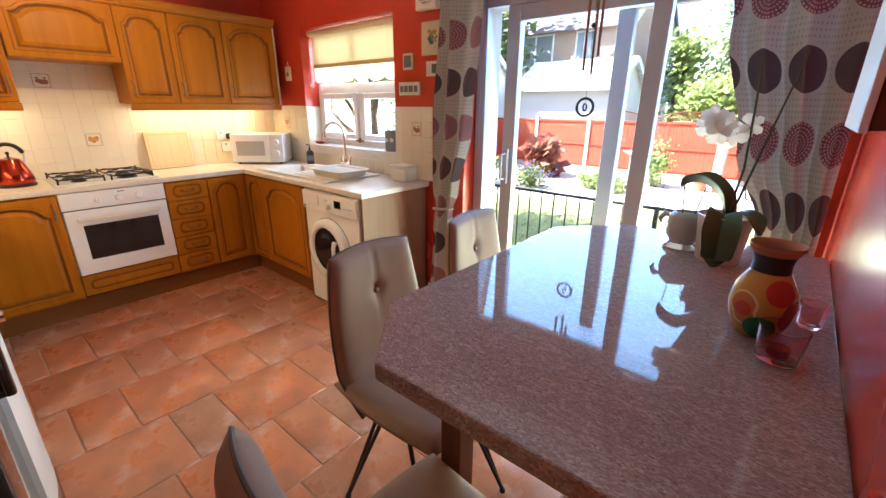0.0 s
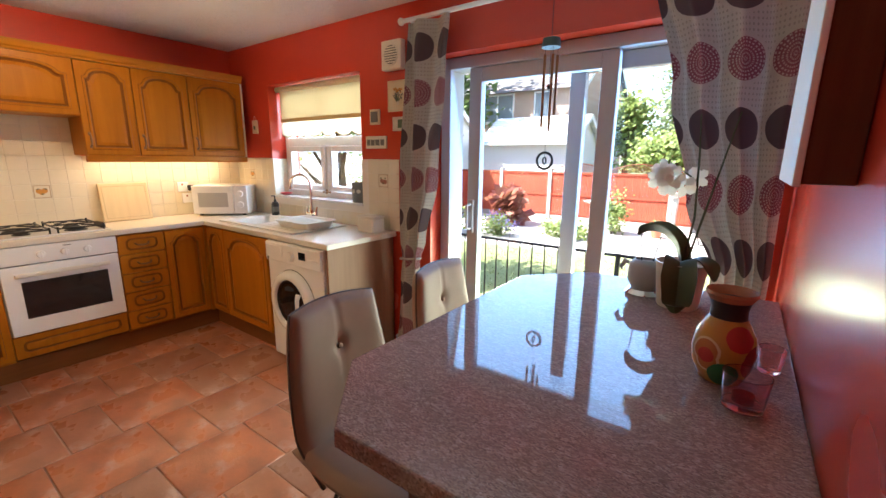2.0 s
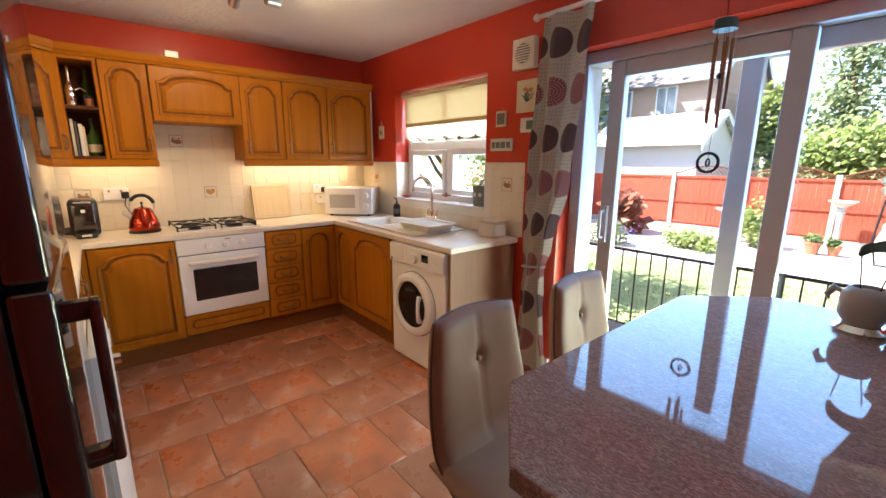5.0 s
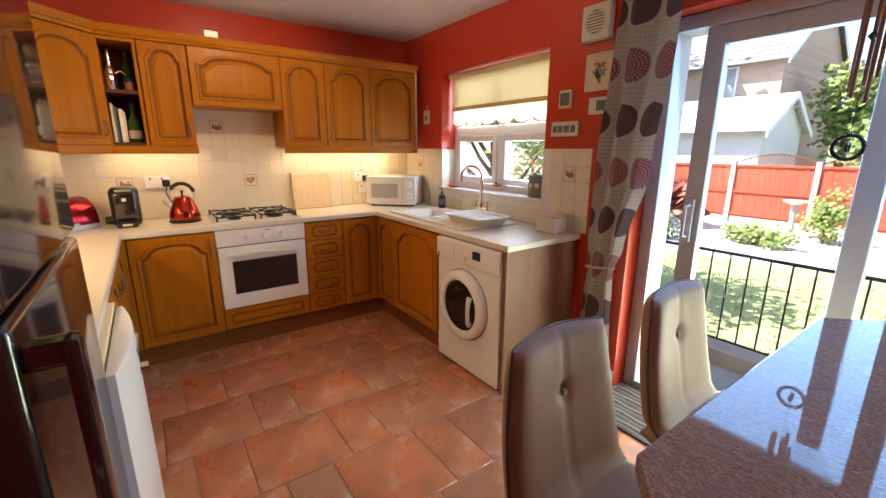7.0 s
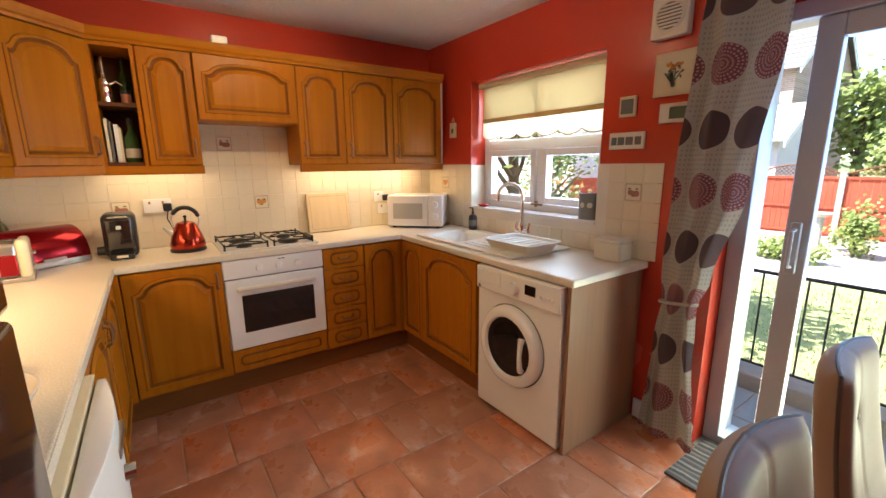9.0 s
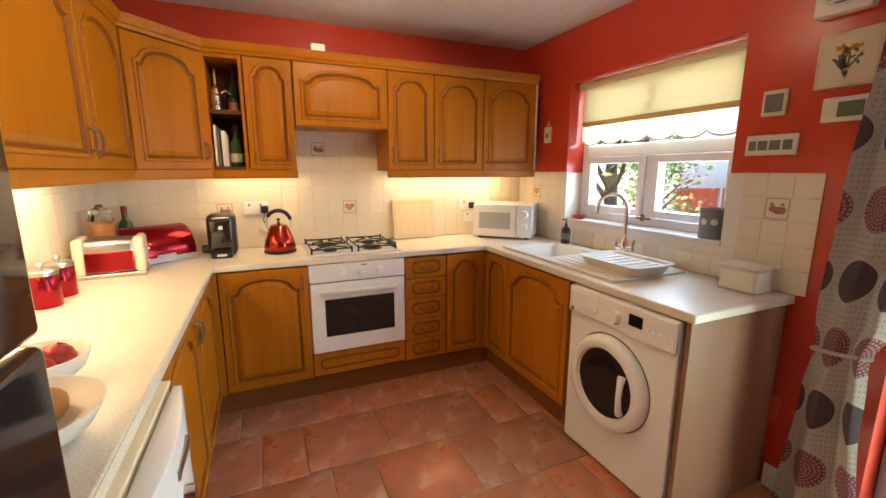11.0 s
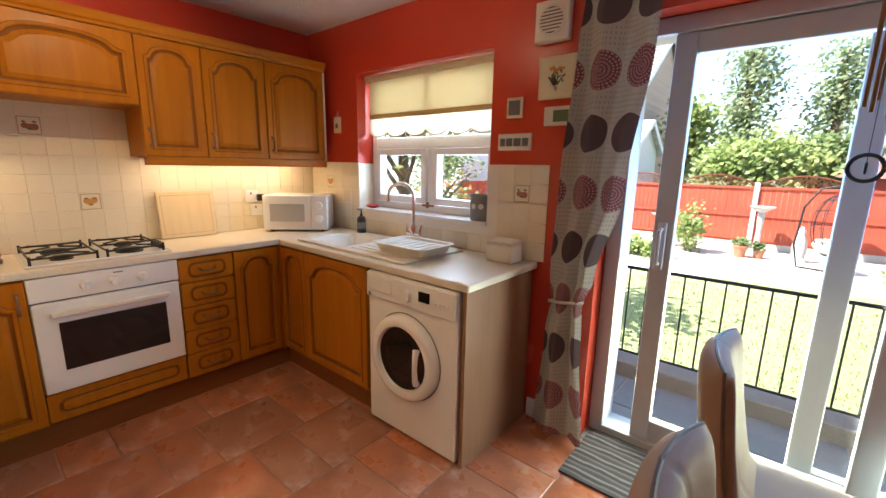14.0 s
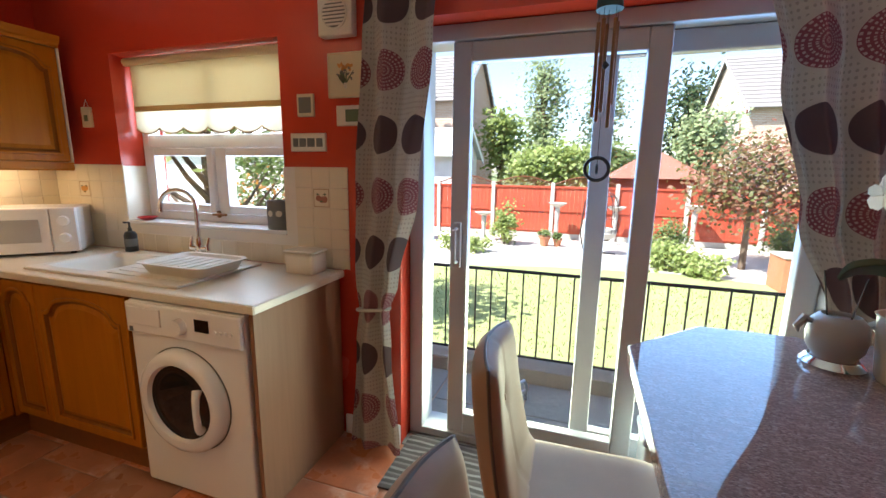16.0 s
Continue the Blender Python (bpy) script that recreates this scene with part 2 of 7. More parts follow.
def curtain_cloth():
    """Off-white cloth with columns of plum discs, dotted maroon discs and rows of fine dots."""
    n = cloth("spotted_curtain_cloth", (0.6, 0.57, 0.52), 0.05, 300)
    sep = n.t.nodes.new("ShaderNodeSeparateXYZ")
    n.t.links.new(n.co.outputs["UV"], sep.inputs[0])
    u, v = sep.outputs[0], sep.outputs[1]
    cw, ch = 0.20, 0.257
    v = n.math("SUBTRACT", v, 0.1185)
    fu = n.math("MULTIPLY", n.math("SUBTRACT", n.math("FRACT", n.math("DIVIDE", u, cw)), 0.5), cw)
    rv = n.math("DIVIDE", v, ch)
    fv = n.math("MULTIPLY", n.math("SUBTRACT", n.math("FRACT", rv), 0.5), ch)
    row = n.math("FLOOR", rv)
    odd = n.math("MODULO", row, 2.0)
    r = n.math("SQRT", n.math("ADD", n.math("MULTIPLY", fu, fu), n.math("MULTIPLY", fv, fv)))
    disc = n.math("LESS_THAN", r, 0.080)
    ring = n.math("FRACT", n.math("DIVIDE", r, 0.0135))
    ang = n.math("ARCTAN2", fv, fu)
    spoke = n.math("FRACT", n.math("MULTIPLY", n.math("ADD", ang, 3.1416), 4.4))
    speck = n.math("MULTIPLY", n.math("LESS_THAN", n.math("ABSOLUTE", n.math("SUBTRACT", ring, 0.5)), 0.24), n.math("LESS_THAN", n.math("ABSOLUTE", n.math("SUBTRACT", spoke, 0.5)), 0.26))
    du = n.math("SUBTRACT", n.math("FRACT", n.math("DIVIDE", u, 0.0147)), 0.5)
    dv = n.math("SUBTRACT", n.math("FRACT", n.math("DIVIDE", v, 0.021)), 0.5)
    dots = n.math("LESS_THAN", n.math("ADD", n.math("MULTIPLY", du, du), n.math("MULTIPLY", dv, dv)), 0.055)
    lane = n.math("GREATER_THAN", r, 0.095)
    base = n.mix(n.noise(20, 4), (0.40, 0.37, 0.31), (0.48, 0.45, 0.39))
    c = n.mix(n.math("MULTIPLY", dots, lane), base, (0.30, 0.275, 0.245))
    maroon = n.mix(speck, (0.20, 0.055, 0.07), (0.40, 0.32, 0.30))
    kind = n.mix(odd, maroon, (0.085, 0.055, 0.060))
    c = n.mix(disc, c, kind)
    n.put(c, n.b.inputs["Base Color"])
    for node in n.t.nodes:
        if node.bl_idname == "ShaderNodeBsdfTranslucent":
            n.put(c, node.inputs[0])
    return n.m


CURTAIN = curtain_cloth()
CREAM_CLOTH = cloth("cream_tie_cloth", (0.46, 0.43, 0.38), 0.05, 300).m
n = Nodes("striped_rug")
sep = n.t.nodes.new("ShaderNodeSeparateXYZ")
n.t.links.new(n.co.outputs["Object"], sep.inputs[0])
st = n.math("FRACT", n.math("ADD", n.math("MULTIPLY", sep.outputs[1], 14.0), n.math("MULTIPLY", n.noise(30, 2), 0.12)))
weave = n.noise(260, 3)
n.bump(weave, 0.5, 0.006)
c = n.ramp(st, [(0.0, (0.24, 0.23, 0.23)), (0.16, (0.24, 0.23, 0.23)), (0.24, (0.06, 0.05, 0.05)), (0.5, (0.09, 0.075, 0.075)), (0.55, (0.17, 0.155, 0.155)), (0.66, (0.17, 0.155, 0.155)), (0.75, (0.045, 0.038, 0.038)), (0.97, (0.06, 0.05, 0.05))])
RUG = n.done(n.mix(n.math("MULTIPLY", weave, 0.35), c, (0.12, 0.105, 0.10)), 0.95)
# outdoors
def ground_like(name, a, b, scale, rough=0.9, bumpy=0.4):
    n = Nodes(name)
    f, g = n.noise(scale, 6), n.noise(scale * 0.06, 4)
    n.bump(f, bumpy, 0.03)
    return n.done(n.mix(g, n.mix(f, a, b), tuple((p + q) * 0.42 for p, q in zip(a, b))), rough)


GRASS = ground_like("lawn_grass", (0.24, 0.285, 0.10), (0.33, 0.37, 0.15), 40)
SOIL = ground_like("pale_gravel", (0.50, 0.47, 0.41), (0.62, 0.58, 0.52), 30)
EARTH = ground_like("far_ground", (0.10, 0.14, 0.05), (0.16, 0.19, 0.08), 3)
PAVING = ground_like("grey_paving", (0.20, 0.20, 0.19), (0.29, 0.28, 0.27), 22)
KERB_STONE = ground_like("brown_kerb_stone", (0.25, 0.21, 0.17), (0.35, 0.30, 0.25), 18)
CONCRETE = ground_like("concrete", (0.40, 0.38, 0.34), (0.52, 0.50, 0.45), 18)
FENCE_RED = wood("red_brown_fence_stain", (0.42, 0.085, 0.045), (0.31, 0.055, 0.03), 0.75)
ROOF_TILE = ground_like("grey_roof_tile", (0.16, 0.15, 0.145), (0.24, 0.225, 0.215), 4)
ROOF_RED = ground_like("red_roof_tile", (0.24, 0.09, 0.06), (0.32, 0.13, 0.09), 4)
n = Nodes("house_brick")
bt = n.t.nodes.new("ShaderNodeTexBrick")
bt.inputs["Color1"].default_value, bt.inputs["Color2"].default_value, bt.inputs["Mortar"].default_value = (0.44, 0.27, 0.19, 1), (0.52, 0.35, 0.26, 1), (0.52, 0.47, 0.40, 1)
bt.inputs["Scale"].default_value = 1.0
bt.inputs["Brick Width"].default_value, bt.inputs["Row Height"].default_value, bt.inputs["Mortar Size"].default_value = 0.225, 0.075, 0.01
mp = n.t.nodes.new("ShaderNodeMapping")
mp.inputs["Rotation"].default_value = (radians(90), 0, 0)
n.t.links.new(n.co.outputs["Object"], mp.inputs[0])
n.t.links.new(mp.outputs[0], bt.inputs["Vector"])
BRICK = n.done(bt.outputs[0], 0.9)
RENDER_WALL = plain("white_rendered_wall", (0.72, 0.70, 0.66), 0.8, vary=0.06)
# pane colour paled to carry the reflected sky
HOUSE_GLASS = plain("pale_house_glass", (0.30, 0.34, 0.37), 0.08, vary=0.3, bumpy=0.0, Specular_IOR_Level=1.0)
POT = plain("terracotta_pot", (0.40, 0.16, 0.08), 0.7, vary=0.2)
STONE = ground_like("pale_stone", (0.42, 0.40, 0.36), (0.55, 0.53, 0.48), 20)


def leaf_material(name, a, b, thru=0.45):
    n = Nodes(name)
    c = n.ramp(n.island(), [(0.0, a), (1.0, b)])
    n.done(c, 0.55)
    tl, mx = n.t.nodes.new("ShaderNodeBsdfTranslucent"), n.t.nodes.new("ShaderNodeMixShader")
    n.put(c, tl.inputs[0])
    mx.inputs[0].default_value = thru
    n.t.links.new(n.b.outputs[0], mx.inputs[1])
    n.t.links.new(tl.outputs[0], mx.inputs[2])
    n.t.links.new(mx.outputs[0], n.t.nodes["Material Output"].inputs[0])
    return n.m


LEAF = leaf_material("green_leaves", (0.08, 0.125, 0.035), (0.19, 0.26, 0.08))
LEAF_LIGHT = leaf_material("yellow_green_leaves", (0.18, 0.25, 0.06), (0.32, 0.38, 0.12))
# leaf tones paled to put distance haze on the far trees
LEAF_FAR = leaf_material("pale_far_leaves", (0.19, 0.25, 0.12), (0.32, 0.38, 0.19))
LEAF_DARK = leaf_material("dark_green_leaves", (0.03, 0.055, 0.02), (0.07, 0.11, 0.035))
LEAF_RED = leaf_material("red_tinged_leaves", (0.10, 0.13, 0.03), (0.26, 0.09, 0.06))
LEAF_BLUE = leaf_material("lavender_flowers", (0.10, 0.09, 0.30), (0.20, 0.16, 0.42))
LEAF_ORANGE = leaf_material("orange_flowers", (0.30, 0.12, 0.02), (0.5, 0.22, 0.04))
GRASS_BLADE = leaf_material("grass_blades", (0.25, 0.30, 0.10), (0.35, 0.39, 0.15), 0.6)
BARK = wood("bark", (0.16, 0.12, 0.085), (0.09, 0.065, 0.045), 0.9)


# ---- mesh helpers ----
def thing(name, label, category, at=(0, 0, 0), rz=0.0, group="", kind=""):
    """An Empty at a thing's base, under which its parts go."""
    ob = new(name)
    ob.empty_display_size = 0.1
    ob.matrix_world = pose(*at, 0, 0, rz)
    return tagged(ob, label, category, group, kind)


def part(name, bm, material, parent=None, label="", smooth=False, m=None):
    bmesh.ops.recalc_face_normals(bm, faces=bm.faces)
    me = bpy.data.meshes.new(name)
    bm.to_mesh(me)
    bm.free()
    for mat in (material if isinstance(material, (list, tuple)) else (material,)):
        me.materials.append(mat)
    if smooth:
        me.polygons.foreach_set("use_smooth", [True] * len(me.polygons))
        me.set_sharp_from_angle(angle=radians(40))
    ob = new(name, me)
    if parent is not None:
        ob.parent = parent
    if m is not None:
        ob.matrix_basis = m
    if label:
        ob["label"] = label
    return ob


def single(name, bm, material, label, category, at=(0, 0, 0), rz=0.0, group="", kind="", smooth=False):
    ob = part(name, bm, material, None, "", smooth, pose(*at, 0, 0, rz))
    return tagged(ob, label, category, group, kind)


def box(bm, x0, y0, z0, x1, y1, z1, bev=0.0, seg=2, mi=0):
    vs = bmesh.ops.create_cube(bm, size=1.0, matrix=Matrix.Translation(((x0 + x1) / 2, (y0 + y1) / 2, (z0 + z1) / 2)) @ Matrix.Diagonal((abs(x1 - x0), abs(y1 - y0), abs(z1 - z0), 1)))["verts"]
    fs = {f for v in vs for f in v.link_faces}
    if bev:
        r = bmesh.ops.bevel(bm, geom=list({e for v in vs for e in v.link_edges}), offset=bev, segments=seg, affect="EDGES", profile=0.5)
        fs = set(r["faces"]) | {f for f in fs if f.is_valid}
    for f in fs:
        f.material_index = mi
    return bm


def B(*args, **kw):
    return box(bmesh.new(), *args, **kw)


def cyl(bm, p0, p1, r0, r1=None, seg=16):
    p0, p1 = Vector(p0), Vector(p1)
    d = p1 - p0
    bmesh.ops.create_cone(bm, cap_ends=True, segments=seg, radius1=r0, radius2=r0 if r1 is None else r1, depth=d.length,
                          matrix=Matrix.Translation((p0 + p1) / 2) @ d.to_track_quat("Z", "Y").to_matrix().to_4x4())
    return bm


def C(*args, **kw):
    return cyl(bmesh.new(), *args, **kw)


def tube(bm, pts, r, seg=8):
    """A round bar along points; r is one radius or one a point."""
    pts = [Vector(p) for p in pts]
    rs = r if isinstance(r, (list, tuple)) else [r] * len(pts)
    rings, side = [], None
    for i, p in enumerate(pts):
        d = (pts[min(i + 1, len(pts) - 1)] - pts[max(i - 1, 0)]).normalized()
        if side is None:
            side = d.orthogonal().normalized()
        side = (side - d * side.dot(d)).normalized()
        up = d.cross(side)
        rings.append([bm.verts.new(p + (side * math.cos(a) + up * math.sin(a)) * rs[i]) for a in (2 * math.pi * k / seg for k in range(seg))])
    for a, b in zip(rings, rings[1:]):
        for k in range(seg):
            bm.faces.new((a[k], a[(k + 1) % seg], b[(k + 1) % seg], b[k]))
    bm.faces.new(rings[0][::-1])
    bm.faces.new(rings[-1])
    return bm


def T(*args, **kw):
    return tube(bmesh.new(), *args, **kw)


def lathe(bm, prof, seg=28, at=(0, 0, 0)):
    """A turned shape from (radius, height) pairs."""
    x, y, z = at
    rings = [[bm.verts.new((x + r * math.cos(a), y + r * math.sin(a), z + h)) for a in (2 * math.pi * k / seg for k in range(seg))] for r, h in prof]
    for a, b in zip(rings, rings[1:]):
        for k in range(seg):
            bm.faces.new((a[k], a[(k + 1) % seg], b[(k + 1) % seg], b[k]))
    bm.faces.new(rings[0][::-1])
    bm.faces.new(rings[-1])
    return bm


def L(*args, **kw):
    return lathe(bmesh.new(), *args, **kw)


def prism(bm, pts, z0, z1, bev=0.0, axis="z"):
    """A flat outline drawn up from z0 to z1 (or along another axis)."""
    def put(p, h):
        return {"z": (p[0], p[1], h), "y": (p[0], h, p[1]), "x": (h, p[0], p[1])}[axis]
    a = [bm.verts.new(put(p, z0)) for p in pts]
    b = [bm.verts.new(put(p, z1)) for p in pts]
    k = len(pts)
    faces = [bm.faces.new(a[::-1]), bm.faces.new(b)] + [bm.faces.new((a[i], a[(i + 1) % k], b[(i + 1) % k], b[i])) for i in range(k)]
    if bev:
        bmesh.ops.recalc_face_normals(bm, faces=faces)
        bmesh.ops.bevel(bm, geom=list({e for f in faces[:2] for e in f.edges}), offset=bev, segments=2, affect="EDGES", profile=0.5)
    return bm


def P(*args, **kw):
    return prism(bmesh.new(), *args, **kw)


def slab(us, vs, filled, w0, w1, place, bev=0.0):
    """A plate with openings: cells of a grid that are filled, from depth w0 to w1; place(u, v, w) gives the point."""
    bm = bmesh.new()
    for w in (w0, w1):
        grid = {}
        for i in range(len(us) - 1):
            for j in range(len(vs) - 1):
                if filled(i, j):
                    q = []
                    for a, b in ((i, j), (i + 1, j), (i + 1, j + 1), (i, j + 1)):
                        key = (a, b)
                        if key not in grid:
                            grid[key] = bm.verts.new(place(us[a], vs[b], w))
                        q.append(grid[key])
                    bm.faces.new(q)
        if w == w0:
            first = grid
    edges = [e for e in bm.edges if len(e.link_faces) == 1]
    inv = {v: k for k, v in first.items()}
    for e in edges:
        a, b = e.verts
        if a in inv and b in inv:
            bm.faces.new((a, b, grid[inv[b]], grid[inv[a]]))
    if bev:
        bmesh.ops.recalc_face_normals(bm, faces=bm.faces)
        sharp = [e for e in bm.edges if len(e.link_faces) == 2 and e.calc_face_angle(0) > 1.0]
        bmesh.ops.bevel(bm, geom=sharp, offset=bev, segments=3, affect="EDGES", profile=0.5)
    return bm


# ---- structure ----
def wall(name, us, vs, holes, w0, w1, place, material=None):
    def filled(i, j):
        return not any(a <= (us[i] + us[i + 1]) / 2 <= b and c <= (vs[j] + vs[j + 1]) / 2 <= d for a, b, c, d in holes)
    ob = part(name, slab(us, vs, filled, w0, w1, place), material or RED)
    return tagged(ob, "red painted plaster wall", "wall", kind="structure")


WIN = (0.59, 1.74, 1.05, 2.005)
DOOR = (2.375, 4.13, -0.2, 2.02)
north = wall("wall_north", [-0.25, WIN[0], WIN[1], DOOR[0], DOOR[1], EAST + 0.25], [-0.2, WIN[2], WIN[3], DOOR[3], CEIL + 0.05], [WIN, DOOR], 0.0, 0.28, lambda u, v, w: (u, w, v))
west = wall("wall_west", [SOUTH - 0.25, 0.0], [-0.2, CEIL + 0.05], [], -0.25, 0.0, lambda u, v, w: (w, u, v))
east = wall("wall_east", [SOUTH - 0.25, 0.0], [-0.2, CEIL + 0.05], [], EAST, EAST + 0.25, lambda u, v, w: (w, u, v))
south = wall("wall_south", [0.0, EAST], [-0.2, CEIL + 0.05], [], SOUTH - 0.25, SOUTH, lambda u, v, w: (u, w, v))
ceiling = tagged(part("ceiling", B(-0.25, SOUTH - 0.25, CEIL, EAST + 0.25, 0.28, CEIL + 0.12), CEILING), "white stippled plaster ceiling", "ceiling", kind="structure")
floor = tagged(part("floor", B(0.0, SOUTH, -0.08, EAST, 0.0, -0.0035), FLOOR_GROUT), "terracotta tiled floor in mixed tile sizes", "floor", kind="structure")
# unseen block added over the room; its height sets the shadow on the patio
tagged(part("upper_storey", B(-6.0, -6.2, 2.5, 8.0, 0.25, 3.7), BRICK), "unseen brick block above the room, added to cast the house's shadow", "wall", kind="structure")


def skirting(x0, y0, x1, y1):
    return tagged(part("baseboard", B(x0, y0, 0, x1, y1, 0.11, bev=0.006), WHITE_PLASTIC), "white painted baseboard", "baseboard", kind="structure")


skirting(2.06, -0.016, DOOR[0], -0.002)
skirting(EAST - 0.016, SOUTH + 0.02, EAST - 0.002, -0.02)
skirting(3.0, SOUTH + 0.002, EAST - 0.02, SOUTH + 0.016)
# door reveal lining and threshold
tagged(part("threshold", B(DOOR[0] + 0.002, 0.0, -0.08, DOOR[1] - 0.002, 0.30, 0.004), PAVING), "grey stone door threshold", "threshold", kind="structure")

# ---- kitchen window ----
win = tagged(thing("window_1", "white plastic kitchen window with two lights", "window", (0, 0, 0)), kind="structure")
wx0, wx1, wz0, wz1 = WIN
wy = 0.14


def frame_bars(parent, x0, x1, z0, z1, y0, y1, t, name="window_frame", mat=WHITE_PLASTIC):
    bm = bmesh.new()
    box(bm, x0, y0, z0, x0 + t, y1, z1, 0.006)
    box(bm, x1 - t, y0, z0, x1, y1, z1, 0.006)
    box(bm, x0 + t, y0, z0, x1 - t, y1, z0 + t, 0.006)
    box(bm, x0 + t, y0, z1 - t, x1 - t, y1, z1, 0.006)
    return part(name, bm, mat, parent)


frame_bars(win, wx0 + 0.002, wx1 - 0.002, wz0 + 0.02, wz1 - 0.002, wy, wy + 0.08, 0.05)
part("transom", B(wx0 + 0.05, wy + 0.002, 1.50, wx1 - 0.05, wy + 0.078, 1.575, bev=0.006), WHITE_PLASTIC, win)
part("mullion", B(1.145, wy + 0.004, wz0 + 0.07, 1.195, wy + 0.076, 1.50, bev=0.006), WHITE_PLASTIC, win)
part("mullion", B(1.145, wy + 0.004, 1.575, 1.195, wy + 0.076, wz1 - 0.05, bev=0.006), WHITE_PLASTIC, win)
frame_bars(win, wx0 + 0.055, 1.143, wz0 + 0.075, 1.498, wy - 0.014, wy + 0.05, 0.045, "sash")
frame_bars(win, 1.197, wx1 - 0.055, wz0 + 0.075, 1.498, wy - 0.014, wy + 0.05, 0.045, "sash")
for a, b in ((wx0 + 0.05, 1.145), (1.195, wx1 - 0.05)):
    for c, d in ((wz0 + 0.07, 1.5), (1.575, wz1 - 0.05)):
        p = part("pane", B(a, wy + 0.03, c, b, wy + 0.036, d), PANE, win)
        p.visible_shadow = False
h = bmesh.new()
box(h, 1.16, wy - 0.03, 1.10, 1.18, wy - 0.014, 1.14, 0.004)
box(h, 1.14, wy - 0.045, 1.113, 1.24, wy - 0.03, 1.127, 0.004)
part("window_handle", h, BRONZE, win)
part("window_sill", B(wx0 + 0.003, -0.012, wz0 + 0.001, wx1 - 0.003, wy + 0.02, wz0 + 0.022, bev=0.005), WHITE_ENAMEL, win, "white tiled sill")
tagged(part("trim", B(wx0 + 0.001, 0.002, wz0 + 0.02, wx0 + 0.008, wy, 1.39), TILE), "cream tiled window reveal", "trim", kind="structure")
tagged(part("trim", B(wx1 - 0.008, 0.002, wz0 + 0.02, wx1 - 0.001, wy, 1.39), TILE), "cream tiled window reveal", "trim", kind="structure")

# roller blind with a scalloped hem
blind = thing("roller_blind", "cream roller blind with tan band and scalloped hem", "blind", (0, 0, 0))
part("roller", C((wx0 + 0.02, 0.075, 1.975), (wx1 - 0.02, 0.075, 1.975), 0.022), BLIND, blind, smooth=True)
part("cloth", B(wx0 + 0.025, 0.098, 1.735, wx1 - 0.025, 0.100, 1.975), BLIND, blind)
part("hem_bar", B(wx0 + 0.025, 0.092, 1.705, wx1 - 0.025, 0.106, 1.735, bev=0.004), BLIND_TRIM, blind, "tan hem band")
bm = bmesh.new()
N, xa, xb = 96, wx0 + 0.025, wx1 - 0.025
top, low = [], []
for i in range(N + 1):
    x = xa + (xb - xa) * i / N
    s = abs(math.sin(math.pi * 6.0 * i / N))
    top.append(bm.verts.new((x, 0.099, 1.705)))
    low.append(bm.verts.new((x, 0.099, 1.61 - 0.032 * s ** 0.7)))
for i in range(N):
    bm.faces.new((top[i], top[i + 1], low[i + 1], low[i]))
part("valance", bm, BLIND, blind)
bm = bmesh.new()
tube(bm, [(v_x, 0.0985, 1.61 - 0.032 * abs(math.sin(math.pi * 6.0 * k / N)) ** 0.7) for k, v_x in ((k, xa + (xb - xa) * k / N) for k in range(N + 1))], 0.004, 6)
part("hem_trim", bm, BLIND_TRIM, blind, "tan scalloped edging")

# ---- patio door ----
pd = tagged(thing("door_1", "white sliding patio door, slid a little open", "patio door", (0, 0, 0)), kind="structure")
dx0, dx1, dz1 = DOOR[0], DOOR[1], DOOR[3]
bm = bmesh.new()
box(bm, dx0 + 0.002, 0.11, 0.004, dx0 + 0.072, 0.27, dz1 - 0.002, 0.005)
box(bm, dx1 - 0.05, 0.11, 0.004, dx1 - 0.002, 0.27, dz1 - 0.002, 0.005)
box(bm, dx0 + 0.05, 0.11, dz1 - 0.07, dx1 - 0.05, 0.27, dz1 - 0.002, 0.005)
box(bm, dx0 + 0.05, 0.11, 0.005, dx1 - 0.05, 0.27, 0.045, 0.005)
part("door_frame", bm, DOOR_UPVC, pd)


def leaf(x0, x1, y0, y1, t, low, name):
    bm = bmesh.new()
    box(bm, x0, y0, 0.047, x0 + t, y1, dz1 - 0.072, 0.006)
    box(bm, x1 - t, y0, 0.047, x1, y1, dz1 - 0.072, 0.006)
    box(bm, x0 + t, y0, 0.047, x1 - t, y1, 0.047 + low, 0.006)
    box(bm, x0 + t, y0, dz1 - 0.072 - t, x1 - t, y1, dz1 - 0.072, 0.006)
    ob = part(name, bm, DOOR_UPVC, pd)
    p = part("pane", B(x0 + t, (y0 + y1) / 2 - 0.004, 0.047 + low, x1 - t, (y0 + y1) / 2 + 0.004, dz1 - 0.072 - t), PANE, ob)
    p.visible_shadow = False
    return ob


sliding = leaf(2.58, 3.458, 0.125, 0.18, 0.085, 0.11, "sliding_leaf")
fixed = leaf(3.19, dx1 - 0.052, 0.195, 0.25, 0.085, 0.11, "fixed_leaf")
bm = bmesh.new()
box(bm, 2.602, 0.10, 0.93, 2.639, 0.125, 1.15, 0.006)
tube(bm, [(2.62, 0.10, 0.96), (2.62, 0.06, 0.965), (2.62, 0.06, 1.115), (2.62, 0.10, 1.12)], 0.009)
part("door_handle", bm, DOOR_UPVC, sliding)


